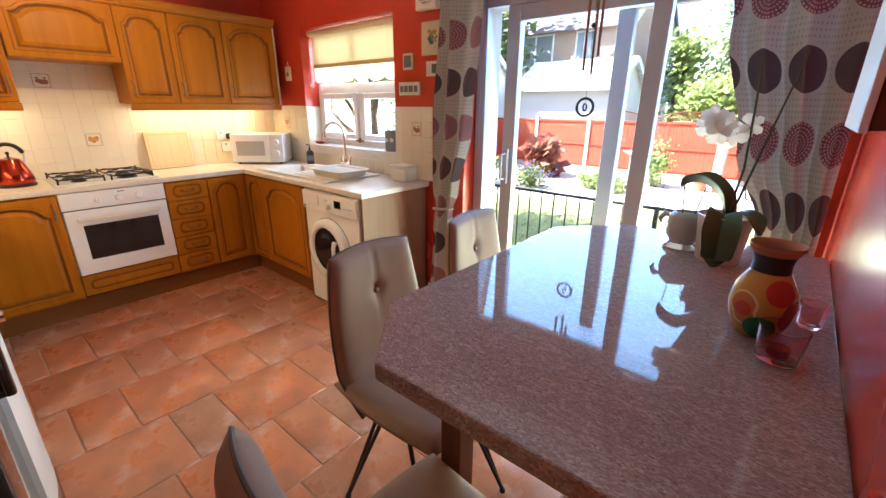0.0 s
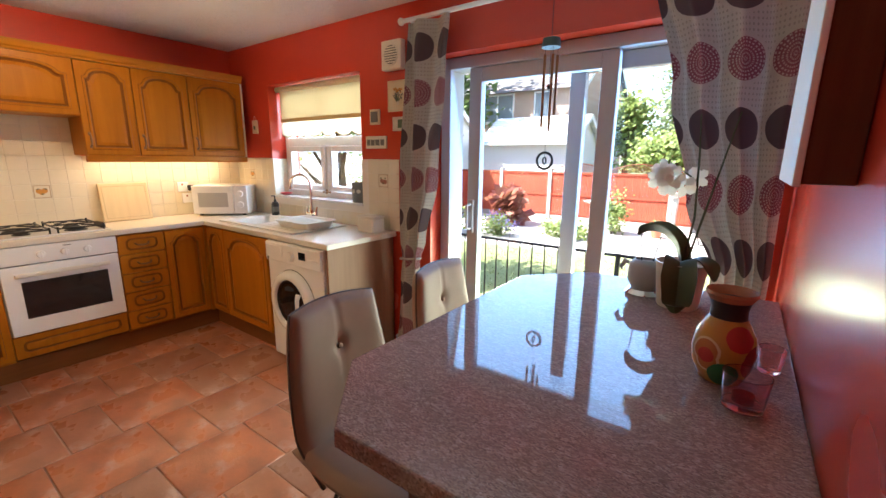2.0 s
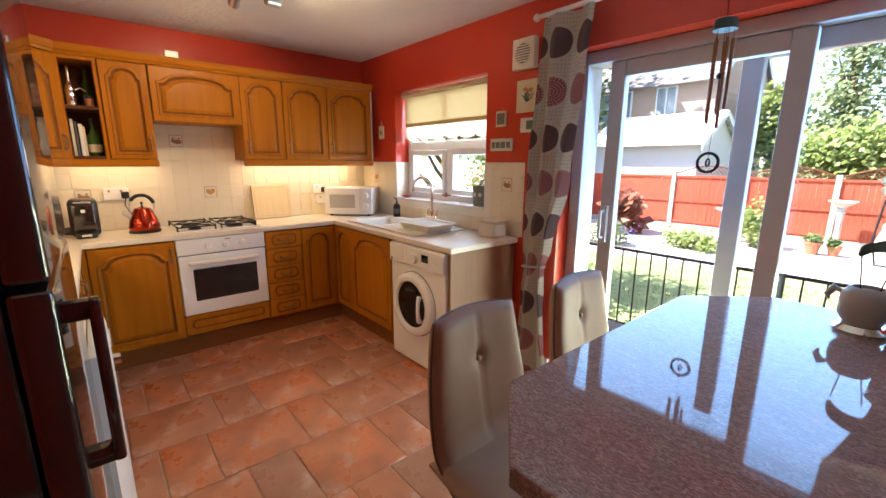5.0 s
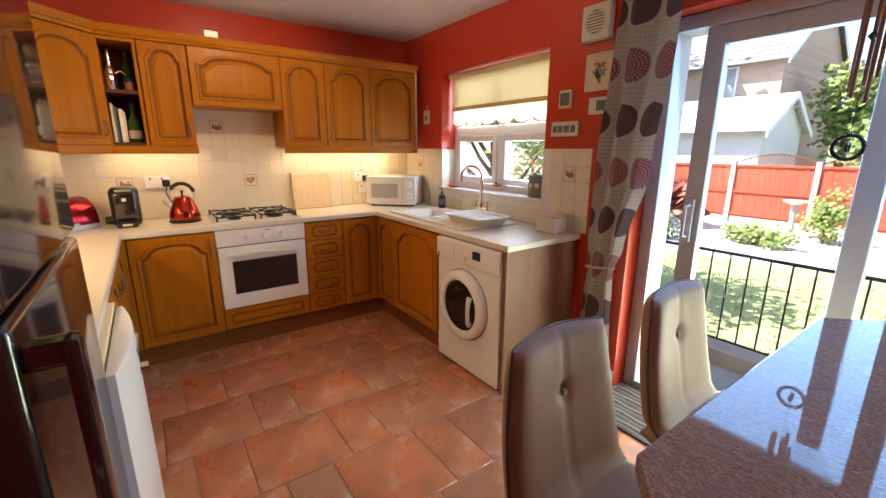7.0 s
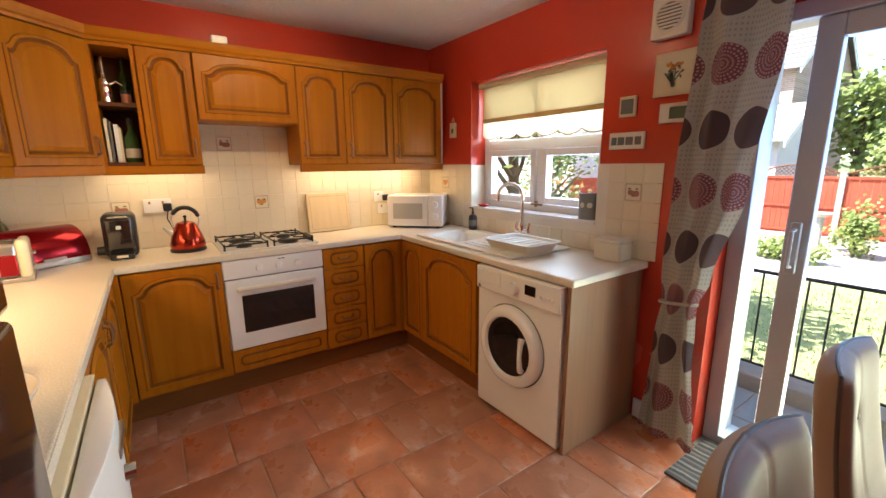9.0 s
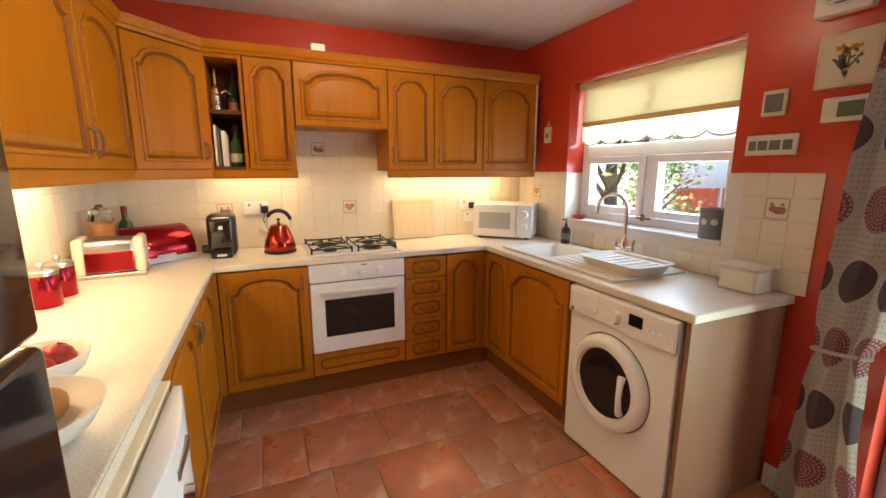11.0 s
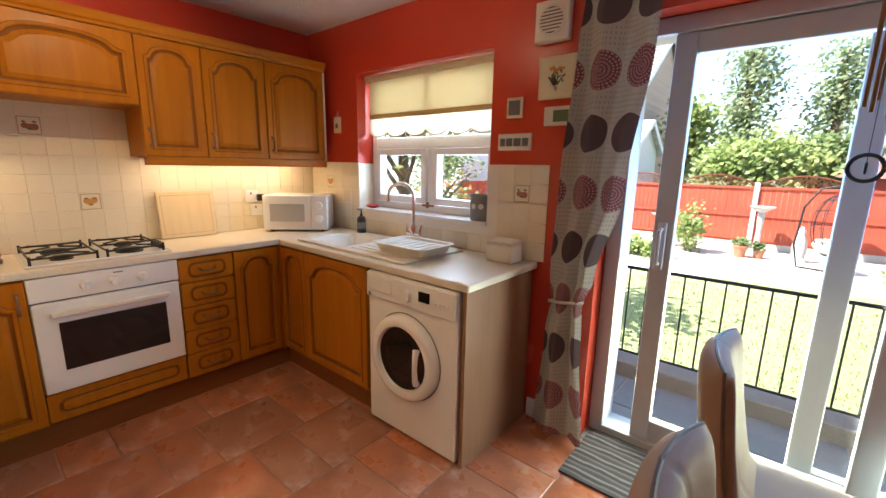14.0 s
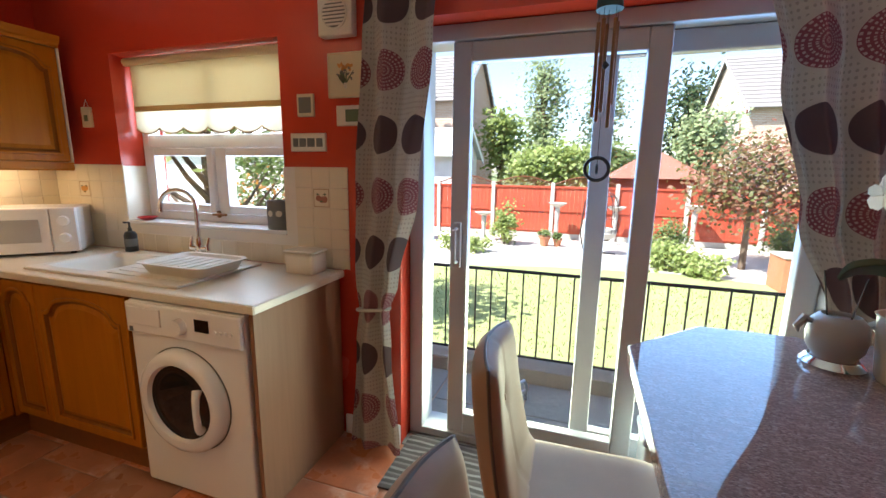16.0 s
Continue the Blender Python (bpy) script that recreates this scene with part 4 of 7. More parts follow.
for k in range(4):
    part("hob_knob", C((0.34 - 0.045 * k, 0.552, 0.012), (0.34 - 0.045 * k, 0.552, 0.044), 0.016, 0.013, 16), BLACK_PLASTIC, hob, smooth=True)

# ---- washing machine ----
wm = thing("washing_machine", "white front-loading washing machine under the worktop", "washing machine", (1.42, -0.615, 0), 0)
ww, wh = 0.597, 0.85
part("body", B(0.0, 0.005, 0.015, ww, 0.56, wh, bev=0.008), WHITE_ENAMEL, wm)
part("fascia", B(0.002, -0.012, 0.715, ww - 0.002, 0.006, wh - 0.004, bev=0.008), WHITE_ENAMEL, wm)
part("display", B(0.375, -0.0145, 0.765, 0.445, -0.0115, 0.815, bev=0.001), DARK_GLASS, wm, "black display")
part("programme_dial", C((0.30, -0.012, 0.775), (0.30, -0.036, 0.775), 0.034, 0.030, 28), WHITE_ENAMEL, wm, smooth=True)
part("detergent_drawer", B(0.02, -0.018, 0.755, 0.20, -0.011, 0.83, bev=0.004), WHITE_ENAMEL, wm)
for k in range(4):
    part("button", C((0.475 + 0.025 * k, -0.012, 0.775), (0.475 + 0.025 * k, -0.018, 0.775), 0.007), WHITE_PLASTIC, wm, smooth=True)
part("drawer_mark", B(0.022, -0.0145, 0.722, 0.04, -0.0122, 0.742), GREY_PRINT, wm)
pc = (0.278, 0.452)
bm = bmesh.new()
seg = 48
rings = []
for r, y in ((0.220, 0.004), (0.219, -0.022), (0.207, -0.038), (0.186, -0.045), (0.166, -0.040), (0.157, -0.022)):
    rings.append([bm.verts.new((pc[0] + r * math.cos(2 * math.pi * k / seg), y, pc[1] + r * math.sin(2 * math.pi * k / seg))) for k in range(seg)])
for a, b in zip(rings, rings[1:]):
    for k in range(seg):
        bm.faces.new((a[k], a[(k + 1) % seg], b[(k + 1) % seg], b[k]))
port = part("porthole_door", bm, WHITE_ENAMEL, wm, smooth=True)
# thin grey ring that draws the groove's shade round the porthole
part("door_gap", T([(pc[0] + 0.2235 * math.cos(a), 0.0045, pc[1] + 0.2235 * math.sin(a)) for a in (2 * math.pi * k / 48 for k in range(49))], 0.003, 6), GREY_PRINT, wm, "dark ring for the shaded groove round the porthole door", smooth=True)
bm = bmesh.new()
rings = []
for r, y in ((0.162, -0.026), (0.148, -0.020), (0.11, -0.028), (0.05, -0.034)):
    rings.append([bm.verts.new((pc[0] + r * math.cos(2 * math.pi * k / seg), y, pc[1] + r * math.sin(2 * math.pi * k / seg))) for k in range(seg)])
for a, b in zip(rings, rings[1:]):
    for k in range(seg):
        bm.faces.new((a[k], a[(k + 1) % seg], b[(k + 1) % seg], b[k]))
bm.faces.new(rings[-1])
part("porthole_glass", bm, DARK_GLASS, port, "dark bowl glass", smooth=True)
bm = bmesh.new()
tube(bm, [(pc[0] + 0.115, -0.044, pc[1] - 0.085), (pc[0] + 0.125, -0.062, pc[1] - 0.06), (pc[0] + 0.125, -0.066, pc[1]), (pc[0] + 0.125, -0.062, pc[1] + 0.06), (pc[0] + 0.115, -0.044, pc[1] + 0.085)], [0.018, 0.014, 0.012, 0.014, 0.018], 10)
part("door_grip", bm, WHITE_ENAMEL, port, smooth=True)
for x in (0.05, ww - 0.05):
    part("foot", C((x, 0.05, 0.0), (x, 0.05, 0.016), 0.02), BLACK_PLASTIC, wm)

# ---- sink and tap ----
sink = thing("sink", "white composite sink with ribbed drainer", "sink", (0, 0, 0.895))
SINK = plain("white_composite", (0.80, 0.78, 0.71), 0.35, vary=0.05)
sx, sy = [0.655, 0.70, 1.08, 1.63], [-0.555, -0.50, -0.15, -0.075]
bm = slab(sx, sy, lambda i, j: not (i == 1 and j == 1), 0.0005, 0.013, lambda u, v, w: (u, v, w), 0.004)
part("rim", bm, SINK, sink)
bm = bmesh.new()
corners = lambda e, r: [(x + r * math.cos(a), y + r * math.sin(a)) for cx, cy, a0 in ((1.08 - e - r, -0.15 - e - r, 0), (0.70 + e + r, -0.15 - e - r, 90), (0.70 + e + r, -0.50 + e + r, 180), (1.08 - e - r, -0.50 + e + r, 270)) for x, y, a in ((cx, cy, radians(a0 + 18 * q)) for q in range(6))]
rr = [[bm.verts.new((x, y, z)) for x, y in corners(e, r)] for e, r, z in ((0.001, 0.03, 0.010), (0.012, 0.05, -0.01), (0.02, 0.06, -0.12), (0.05, 0.06, -0.16))]
for a, b in zip(rr, rr[1:]):
    for k in range(len(a)):
        bm.faces.new((a[k], a[(k + 1) % len(a)], b[(k + 1) % len(a)], b[k]))
bm.faces.new(rr[-1])
part("bowl", bm, SINK, sink, smooth=True)
part("waste", C((0.89, -0.32, -0.16), (0.89, -0.32, -0.154), 0.04), CHROME, sink)
for k in range(7):
    part("drainer_rib", B(1.14, -0.50 + 0.055 * k, 0.0125, 1.59, -0.485 + 0.055 * k, 0.017, bev=0.002), SINK, sink)

tap = thing("kitchen_tap", "chrome swan-neck mixer tap with two levers", "tap", (1.265, -0.115, 0.907))
part("tap_body", L([(0.028, 0.0012), (0.028, 0.012), (0.020, 0.018), (0.020, 0.10), (0.014, 0.11), (0.014, 0.115)]), CHROME, tap, smooth=True)
pts = [(0, 0, 0.11), (0, 0, 0.28)] + [(-0.085 * (1 - math.cos(a)) * 0.82, -0.085 * (1 - math.cos(a)) * 0.5, 0.28 + 0.085 * math.sin(a)) for a in (math.pi * k / 10 for k in range(1, 11))] + [(-0.139, -0.085, 0.25)]
part("spout", T(pts, 0.0115, 12), CHROME, tap, smooth=True)
for s in (-1, 1):
    bm = T([(0, 0, 0.055), (0.055 * s, 0, 0.06)], 0.014, 12)
    tube(bm, [(0.055 * s, 0, 0.05), (0.056 * s, 0, 0.075), (0.060 * s, 0.01, 0.115)], [0.014, 0.010, 0.007], 10)
    part("lever", bm, CHROME, tap, smooth=True)

# ---- fridge freezer and tumble appliance ----
fr = thing("fridge_freezer", "tall glossy black fridge freezer with a bar handle", "fridge freezer", (2.385, -2.26, 0), 0)
part("body", B(0.0, -0.62, 0.02, 0.60, -0.06, 1.76, bev=0.006), GLOSS_BLACK, fr)
for nm, z0, z1 in (("freezer_door", 0.06, 1.200), ("fridge_door", 1.210, 1.755)):
    d = part(nm, B(0.0, -0.058, z0, 0.60, 0.0, z1, bev=0.012, seg=4), GLOSS_BLACK, fr, smooth=True)
    if nm == "freezer_door":
        bm = bmesh.new()
        box(bm, 0.556, 0.036, 0.86, 0.592, 0.054, 1.17, 0.006)
        box(bm, 0.560, -0.001, 0.86, 0.588, 0.04, 0.895, 0.005)
        box(bm, 0.560, -0.001, 1.135, 0.588, 0.04, 1.17, 0.005)
        part("bar_handle", bm, GLOSS_BLACK, d, "black bar handle", smooth=True)
for x in (0.06, 0.54):
    part("foot", C((x, -0.12, 0), (x, -0.12, 0.021), 0.02), BLACK_PLASTIC, fr)

du = thing("tumble_dryer", "white undercounter appliance with a bowed door and round knob", "appliance", (1.79, -2.213, 0), 0)
dw = 0.575
part("body", B(0.0, -0.63, 0.015, dw, -0.06, 0.845, bev=0.006), CREAM_ENAMEL, du)
arc = [(0.0, -0.055)] + [(dw * k / 14, -0.045 + 0.045 * math.sin(math.pi * (k + 1.5) / 17)) for k in range(15)] + [(dw, -0.055)]
part("door", P(arc, 0.03, 0.84, 0.008), WHITE_ENAMEL, du, smooth=True)
part("knob", C((0.26, -0.02, 0.70), (0.26, 0.022, 0.70), 0.022, 0.019, 20), CHROME, du, smooth=True)
part("grip_recess", B(0.16, -0.012, 0.76, 0.30, 0.0035, 0.785, bev=0.003), STEEL, du, "grey grip recess")
part("top", B(0.0, -0.63, 0.8455, dw, -0.055, 0.8575, bev=0.004), CREAM_ENAMEL, du, "cream top plate")
for x in (0.05, dw - 0.05):
    part("foot", C((x, -0.12, 0), (x, -0.12, 0.016), 0.02), BLACK_PLASTIC, du)


# ---- dining: table and chairs ----
TZ = 0.92
TAB = [(3.315, -1.535), (3.49, -1.735), (EAST - 0.004, -1.735), (EAST - 0.004, -0.335), (3.54, -0.335), (3.315, -0.575)]
table = thing("breakfast_table", "pink granite-effect table top fixed against the wall", "table", (3.75, -1.05, 0))
part("tabletop", P([(x - 3.75, y + 1.05) for x, y in TAB], TZ - 0.042, TZ, 0.005), GRANITE, table)
for x, y in ((-0.24, -0.435), (-0.24, 0.435), (0.36, -0.435), (0.36, 0.435)):
    part("leg", B(x - 0.032, y - 0.032, 0.0, x + 0.032, y + 0.032, TZ - 0.10, bev=0.004), TEAK, table)
part("apron", B(-0.26, -0.46, TZ - 0.10, 0.38, 0.46, TZ - 0.044), TEAK, table)


def cushion(nu, nv, fn, thick, fold):
    """A padded sheet: fn(u, v) gives the middle point, half width and normal."""
    bm = bmesh.new()
    grids = []
    for side in (1, -1):
        g = []
        for j in range(nv + 1):
            row = []
            for i in range(nu + 1):
                u, v = 2 * i / nu - 1, j / nv
                p, nrm = fn(u, v)
                e = max(0.0, 1 - abs(u) ** 6) ** 0.5 * max(0.0, 1 - abs(2 * v - 1) ** 10) ** 0.5
                t = thick / 2 * (0.12 + 0.88 * e)
                if side == 1:
                    t -= fold(u, v)
                row.append(bm.verts.new(p + nrm * t * side))
            g.append(row)
        grids.append(g)
    a, b = grids
    for j in range(nv):
        for i in range(nu):
            bm.faces.new((a[j][i], a[j][i + 1], a[j + 1][i + 1], a[j + 1][i]))
            bm.faces.new((b[j][i], b[j + 1][i], b[j + 1][i + 1], b[j][i + 1]))
    rim = [(0, i) for i in range(nu)] + [(j, nu) for j in range(nv)] + [(nv, i) for i in range(nu, 0, -1)] + [(j, 0) for j in range(nv, 0, -1)]
    for k in range(len(rim)):
        (j0, i0), (j1, i1) = rim[k], rim[(k + 1) % len(rim)]
        bm.faces.new((a[j0][i0], b[j0][i0], b[j1][i1], a[j1][i1]))
    return bm, [a[j][i].co.lerp(b[j][i].co, 0.5) for j, i in rim]


def make_chair():
    ch = thing("dining_chair", "taupe leather chair with tufted back on thin black legs", "chair", (0, 0, 0), 0, "chairs round the table")

    def back(u, v):
        hw = 0.215 - 0.045 * v + 0.012 * math.sin(math.pi * v)
        lean = -0.195 - 0.085 * v - 0.012 * math.sin(math.pi * v) + 0.9 * max(0.0, 0.22 - v) ** 1.5
        z = 0.470 + 0.480 * v - 0.012 * u * u
        return Vector((lean + 0.03 * u * u, u * hw, z)), Vector((0.98, -0.12 * u, 0.15)).normalized()

    def tuft(u, v):
        d = 0.004 * math.exp(-(u / 0.045) ** 2)
        d += 0.014 * math.exp(-((u / 0.13) ** 2 + ((v - 0.66) / 0.055) ** 2))
        return d + 0.003 * math.exp(-((v - 0.66) / 0.02) ** 2) * max(0, 1 - abs(u) * 2.2)
    bm, rim = cushion(28, 28, back, 0.078, tuft)
    part("backrest", bm, LEATHER, ch, smooth=True)
    part("piping", T(rim + rim[:1], 0.0045, 6), SEAM, ch, "darker stitched edge")
    part("button", L([(0.010, -0.003), (0.009, 0.002), (0.004, 0.004)], 14), LEATHER, ch, smooth=True, m=pose(-0.228, 0, 0.785, 0, 80, 0))

    def seat(u, v):
        hw = 0.215 + 0.015 * math.sin(math.pi * v)
        x = -0.215 + 0.445 * v
        z = 0.500 + 0.014 * u * u - 0.03 * max(0, v - 0.8) * 2 - 0.012 * math.sin(math.pi * v)
        return Vector((x, u * hw, z)), Vector((0, 0, 1))
    bm, rim = cushion(24, 24, seat, 0.088, lambda u, v: 0.0)
    part("seat", bm, LEATHER, ch, smooth=True)
    part("seat_plate", B(-0.15, -0.15, 0.438, 0.16, 0.15, 0.458, bev=0.004), BLACK_IRON, ch)
    for sx_ in (-1, 1):
        for sy_ in (-1, 1):
            foot = (0.215 * sx_, 0.20 * sy_, 0.0)
            bm = bmesh.new()
            tube(bm, [(0.14 * sx_, 0.045 * sy_, 0.44), (foot[0], foot[1], 0.008)], 0.0075, 8)
            tube(bm, [(0.05 * sx_, 0.14 * sy_, 0.44), (foot[0], foot[1], 0.008)], 0.0075, 8)
            cyl(bm, (foot[0], foot[1], 0.0), (foot[0], foot[1], 0.012), 0.012, 0.010, 10)
            part("leg", bm, BLACK_IRON, ch, "thin black hairpin leg")
    return ch


chair = make_chair()
chair.matrix_basis = pose(3.235, -1.315, 0, 0, 0, 0)
copy_thing(chair, pose(3.235, -0.715, 0, 0, 0, 2))
copy_thing(chair, pose(3.66, -1.765, 0, 0, 0, 87))

# ---- things on the table ----
vase = thing("painted_vase", "round dark vase painted with red, orange and green shapes", "vase", (4.05, -1.10, TZ + 0.0005))
n = Nodes("painted_vase_glaze")
def near(n, point, size):
    d = n.t.nodes.new("ShaderNodeVectorMath")
    d.operation = "DISTANCE"
    n.t.links.new(n.co.outputs["Object"], d.inputs[0])
    d.inputs[1].default_value = point
    return n.math("LESS_THAN", n.math("ADD", d.outputs["Value"], n.math("MULTIPLY", n.noise(30, 2), 0.006)), size)


c = n.mix(n.noise(14, 4), (0.44, 0.22, 0.04), (0.56, 0.32, 0.08))
for point, size, tone in (((0.058, -0.020, 0.065), 0.040, (0.27, 0.035, 0.035)), ((0.028, -0.042, 0.118), 0.031, (0.46, 0.06, 0.05)), ((-0.060, 0.024, 0.095), 0.035, (0.40, 0.06, 0.03)),
                          ((0.010, 0.060, 0.060), 0.040, (0.04, 0.17, 0.06)), ((-0.030, -0.047, 0.082), 0.033, (0.66, 0.50, 0.26)), ((-0.026, -0.052, 0.060), 0.028, (0.66, 0.50, 0.26)),
                          ((-0.030, -0.047, 0.082), 0.028, (0.45, 0.16, 0.04)), ((-0.026, -0.052, 0.060), 0.023, (0.45, 0.16, 0.04)), ((-0.028, -0.049, 0.073), 0.020, (0.44, 0.05, 0.03)),
                          ((0.006, -0.055, 0.034), 0.033, (0.03, 0.17, 0.06)), ((0.0, 0.0, -0.03), 0.050, (0.05, 0.03, 0.02))):
    c = n.mix(near(n, point, size), c, tone)
VASE_BODY = n.done(c, 0.18)
part("body", L([(0.030, 0.0), (0.042, 0.008), (0.058, 0.045), (0.062, 0.078), (0.056, 0.115), (0.042, 0.142), (0.036, 0.152)], 40), VASE_BODY, vase, smooth=True)
part("neck", L([(0.036, 0.150), (0.035, 0.172), (0.040, 0.192)], 40), BLACK_PLASTIC, vase, "dark painted neck", smooth=True)
part("rim", L([(0.040, 0.191), (0.049, 0.205), (0.048, 0.212), (0.043, 0.208), (0.033, 0.175)], 40), POT, vase, "terracotta orange rim", smooth=True)

glass = thing("tealight_glass", "pink glass tealight holder on a glass stand", "glass", (4.095, -1.205, TZ + 0.0005))
part("bowl", L([(0.030, 0.0), (0.036, 0.004), (0.042, 0.075), (0.0395, 0.075), (0.034, 0.014), (0.004, 0.012)], 32), PINK_GLASS, glass, smooth=True)
part("tealight", C((0, 0, 0.016), (0, 0, 0.032), 0.019), RED_METAL, glass)
g2 = thing("glass_tumbler", "small pale pink glass beside the vase", "glass", (4.145, -0.985, TZ + 0.0005))
part("bowl", L([(0.020, 0.0), (0.023, 0.004), (0.027, 0.060), (0.0245, 0.060), (0.020, 0.010), (0.003, 0.008)], 28), PINK_GLASS, g2, smooth=True)

lamp_pot = thing("ceramic_jar", "grey ceramic jar on a chrome stand with leaf handles", "jar", (3.785, -0.535, TZ + 0.0005))
part("base", L([(0.062, 0.0), (0.064, 0.008), (0.058, 0.016), (0.050, 0.024)], 36), CHROME, lamp_pot, smooth=True)
JAR = plain("grey_glazed_ceramic", (0.42, 0.40, 0.37), 0.35)
part("body", L([(0.040, 0.022), (0.056, 0.05), (0.060, 0.080), (0.054, 0.115), (0.040, 0.132), (0.036, 0.133), (0.036, 0.122)], 36), JAR, lamp_pot, smooth=True)
for s in (-1, 1):
    part("ear", T([(0.052 * s, 0, 0.11), (0.070 * s, 0, 0.118), (0.083 * s, 0, 0.095), (0.078 * s, 0, 0.08)], [0.006, 0.012, 0.009, 0.003], 8), JAR, lamp_pot, smooth=True)

for x_, y_, top in ((-0.02, 0.02, 0.235), (0.025, 0.0, 0.225)):
    part("reed", T([(x_ * 0.3, y_ * 0.3, 0.03), (x_ * 1.6, y_ * 1.6, top)], 0.002, 6), BLACK_IRON, lamp_pot)

orchid = thing("potted_orchid", "white orchid with bare stems in a cream pot", "plant", (3.905, -0.60, TZ + 0.0005))
part("pot", L([(0.060, 0.0), (0.064, 0.006), (0.078, 0.15), (0.082, 0.155), (0.076, 0.155), (0.070, 0.14), (0.01, 0.135)], 36), plain("cream_glazed_pot", (0.74, 0.70, 0.58), 0.3), orchid, smooth=True)
GREEN_LEAF = plain("orchid_leaf", (0.042, 0.066, 0.022), 0.4, vary=0.3)


def strap(pts, widths, sag=0.3):
    bm = bmesh.new()
    rows = []
    P0, w0, P_, W_ = [Vector(p) for p in pts], widths, [], []
    m_ = len(P0) - 1
    for i in range(m_):
        a, b, c, d = P0[max(i - 1, 0)], P0[i], P0[i + 1], P0[min(i + 2, m_)]
        for q in range(5):
            t = q / 5
            P_.append(0.5 * (2 * b + (c - a) * t + (2 * a - 5 * b + 4 * c - d) * t * t + (3 * b - a - 3 * c + d) * t ** 3))
            u = t * t * (3 - 2 * t)
            W_.append(w0[i] + (w0[i + 1] - w0[i]) * (u + t) / 2)
    P_.append(P0[-1])
    W_.append(w0[-1])
    widths = W_
    for i, p in enumerate(P_):
        d = (P_[min(i + 1, len(P_) - 1)] - P_[max(i - 1, 0)]).normalized()
        side = d.cross(Vector((0, 0, 1)))
        side = side.normalized() if side.length > 0.01 else Vector((0, 1, 0))
        up = side.cross(d)
        rows.append([bm.verts.new(p + side * widths[i] * s + up * (abs(s) * widths[i] * sag + o)) for o in (0, -0.004) for s in ((-1, -0.5, 0, 0.5, 1) if o == 0 else (1, 0.5, 0, -0.5, -1))])
    for a, b in zip(rows, rows[1:]):
        for k in range(10):
            bm.faces.new((a[k], a[(k + 1) % 10], b[(k + 1) % 10], b[k]))
    bm.faces.new(rows[0][::-1])
    bm.faces.new(rows[-1])
    return bm


part("leaf", strap([(0, 0, 0.14), (-0.03, 0.01, 0.21), (-0.075, 0.02, 0.245), (-0.12, 0.03, 0.245), (-0.15, 0.04, 0.225)], [0.026, 0.038, 0.040, 0.030, 0.006], 0.8), GREEN_LEAF, orchid, smooth=True)
part("leaf", strap([(0, 0, 0.14), (0.04, -0.02, 0.17), (0.08, -0.045, 0.16), (0.10, -0.07, 0.12)], [0.02, 0.034, 0.030, 0.005]), GREEN_LEAF, orchid, smooth=True)
part("leaf", strap([(0, -0.01, 0.14), (0.0, -0.06, 0.165), (0.004, -0.10, 0.12), (0.006, -0.112, 0.05), (0.006, -0.112, 0.008)], [0.028, 0.044, 0.050, 0.042, 0.010], 0.5), GREEN_LEAF, orchid, smooth=True)
part("stem", T([(0.0, 0.01, 0.14), (0.015, 0.03, 0.30), (0.005, 0.03, 0.50), (-0.005, 0.02, 0.63)], [0.004, 0.0035, 0.003, 0.002], 7), GREEN_LEAF, orchid, smooth=True)
part("stem", T([(0.01, 0.0, 0.14), (0.05, 0.0, 0.36), (0.10, 0.0, 0.63)], [0.004, 0.0035, 0.002], 7), GREEN_LEAF, orchid, smooth=True)
part("stem", T([(0.01, 0.03, 0.42), (-0.04, 0.03, 0.455), (-0.10, 0.03, 0.445)], 0.0025, 6), GREEN_LEAF, orchid, smooth=True)
PETAL = cloth("white_petal", (0.86, 0.84, 0.80), 0.5, 200).m
for k, (x, y, z, a) in enumerate(((-0.10, 0.04, 0.365, 0.2), (-0.055, 0.03, 0.375, 1.1), (-0.02, 0.035, 0.345, 2.0), (-0.065, 0.02, 0.345, 2.8), (0.01, 0.05, 0.37, 0.7), (-0.085, 0.025, 0.395, 1.7))):
    bm = bmesh.new()
    for q in range(5):
        t = a + q * 2 * math.pi / 5
        c0 = Vector((x - 0.005, y - 0.01, z + 0.06))
        ax, ay = Vector((math.cos(t), -0.25, math.sin(t))).normalized(), Vector((-math.sin(t), 0.0, math.cos(t)))
        w = 0.019 if q % 2 else 0.014
        vs = [bm.verts.new(c0 + ax * r * 0.040 + ay * s * w + Vector((0, -0.004 * r, 0))) for r, s in ((0.05, -0.15), (0.45, -0.9), (0.8, -0.85), (1.0, 0), (0.8, 0.85), (0.45, 0.9), (0.05, 0.15))]
        bm.faces.new(vs)
    r = bmesh.ops.extrude_face_region(bm, geom=bm.faces[:])
    for v in r["geom"]:
        if isinstance(v, bmesh.types.BMVert):
            v.co.y += 0.0015
    part("flower", bm, PETAL, orchid, "white orchid flower")

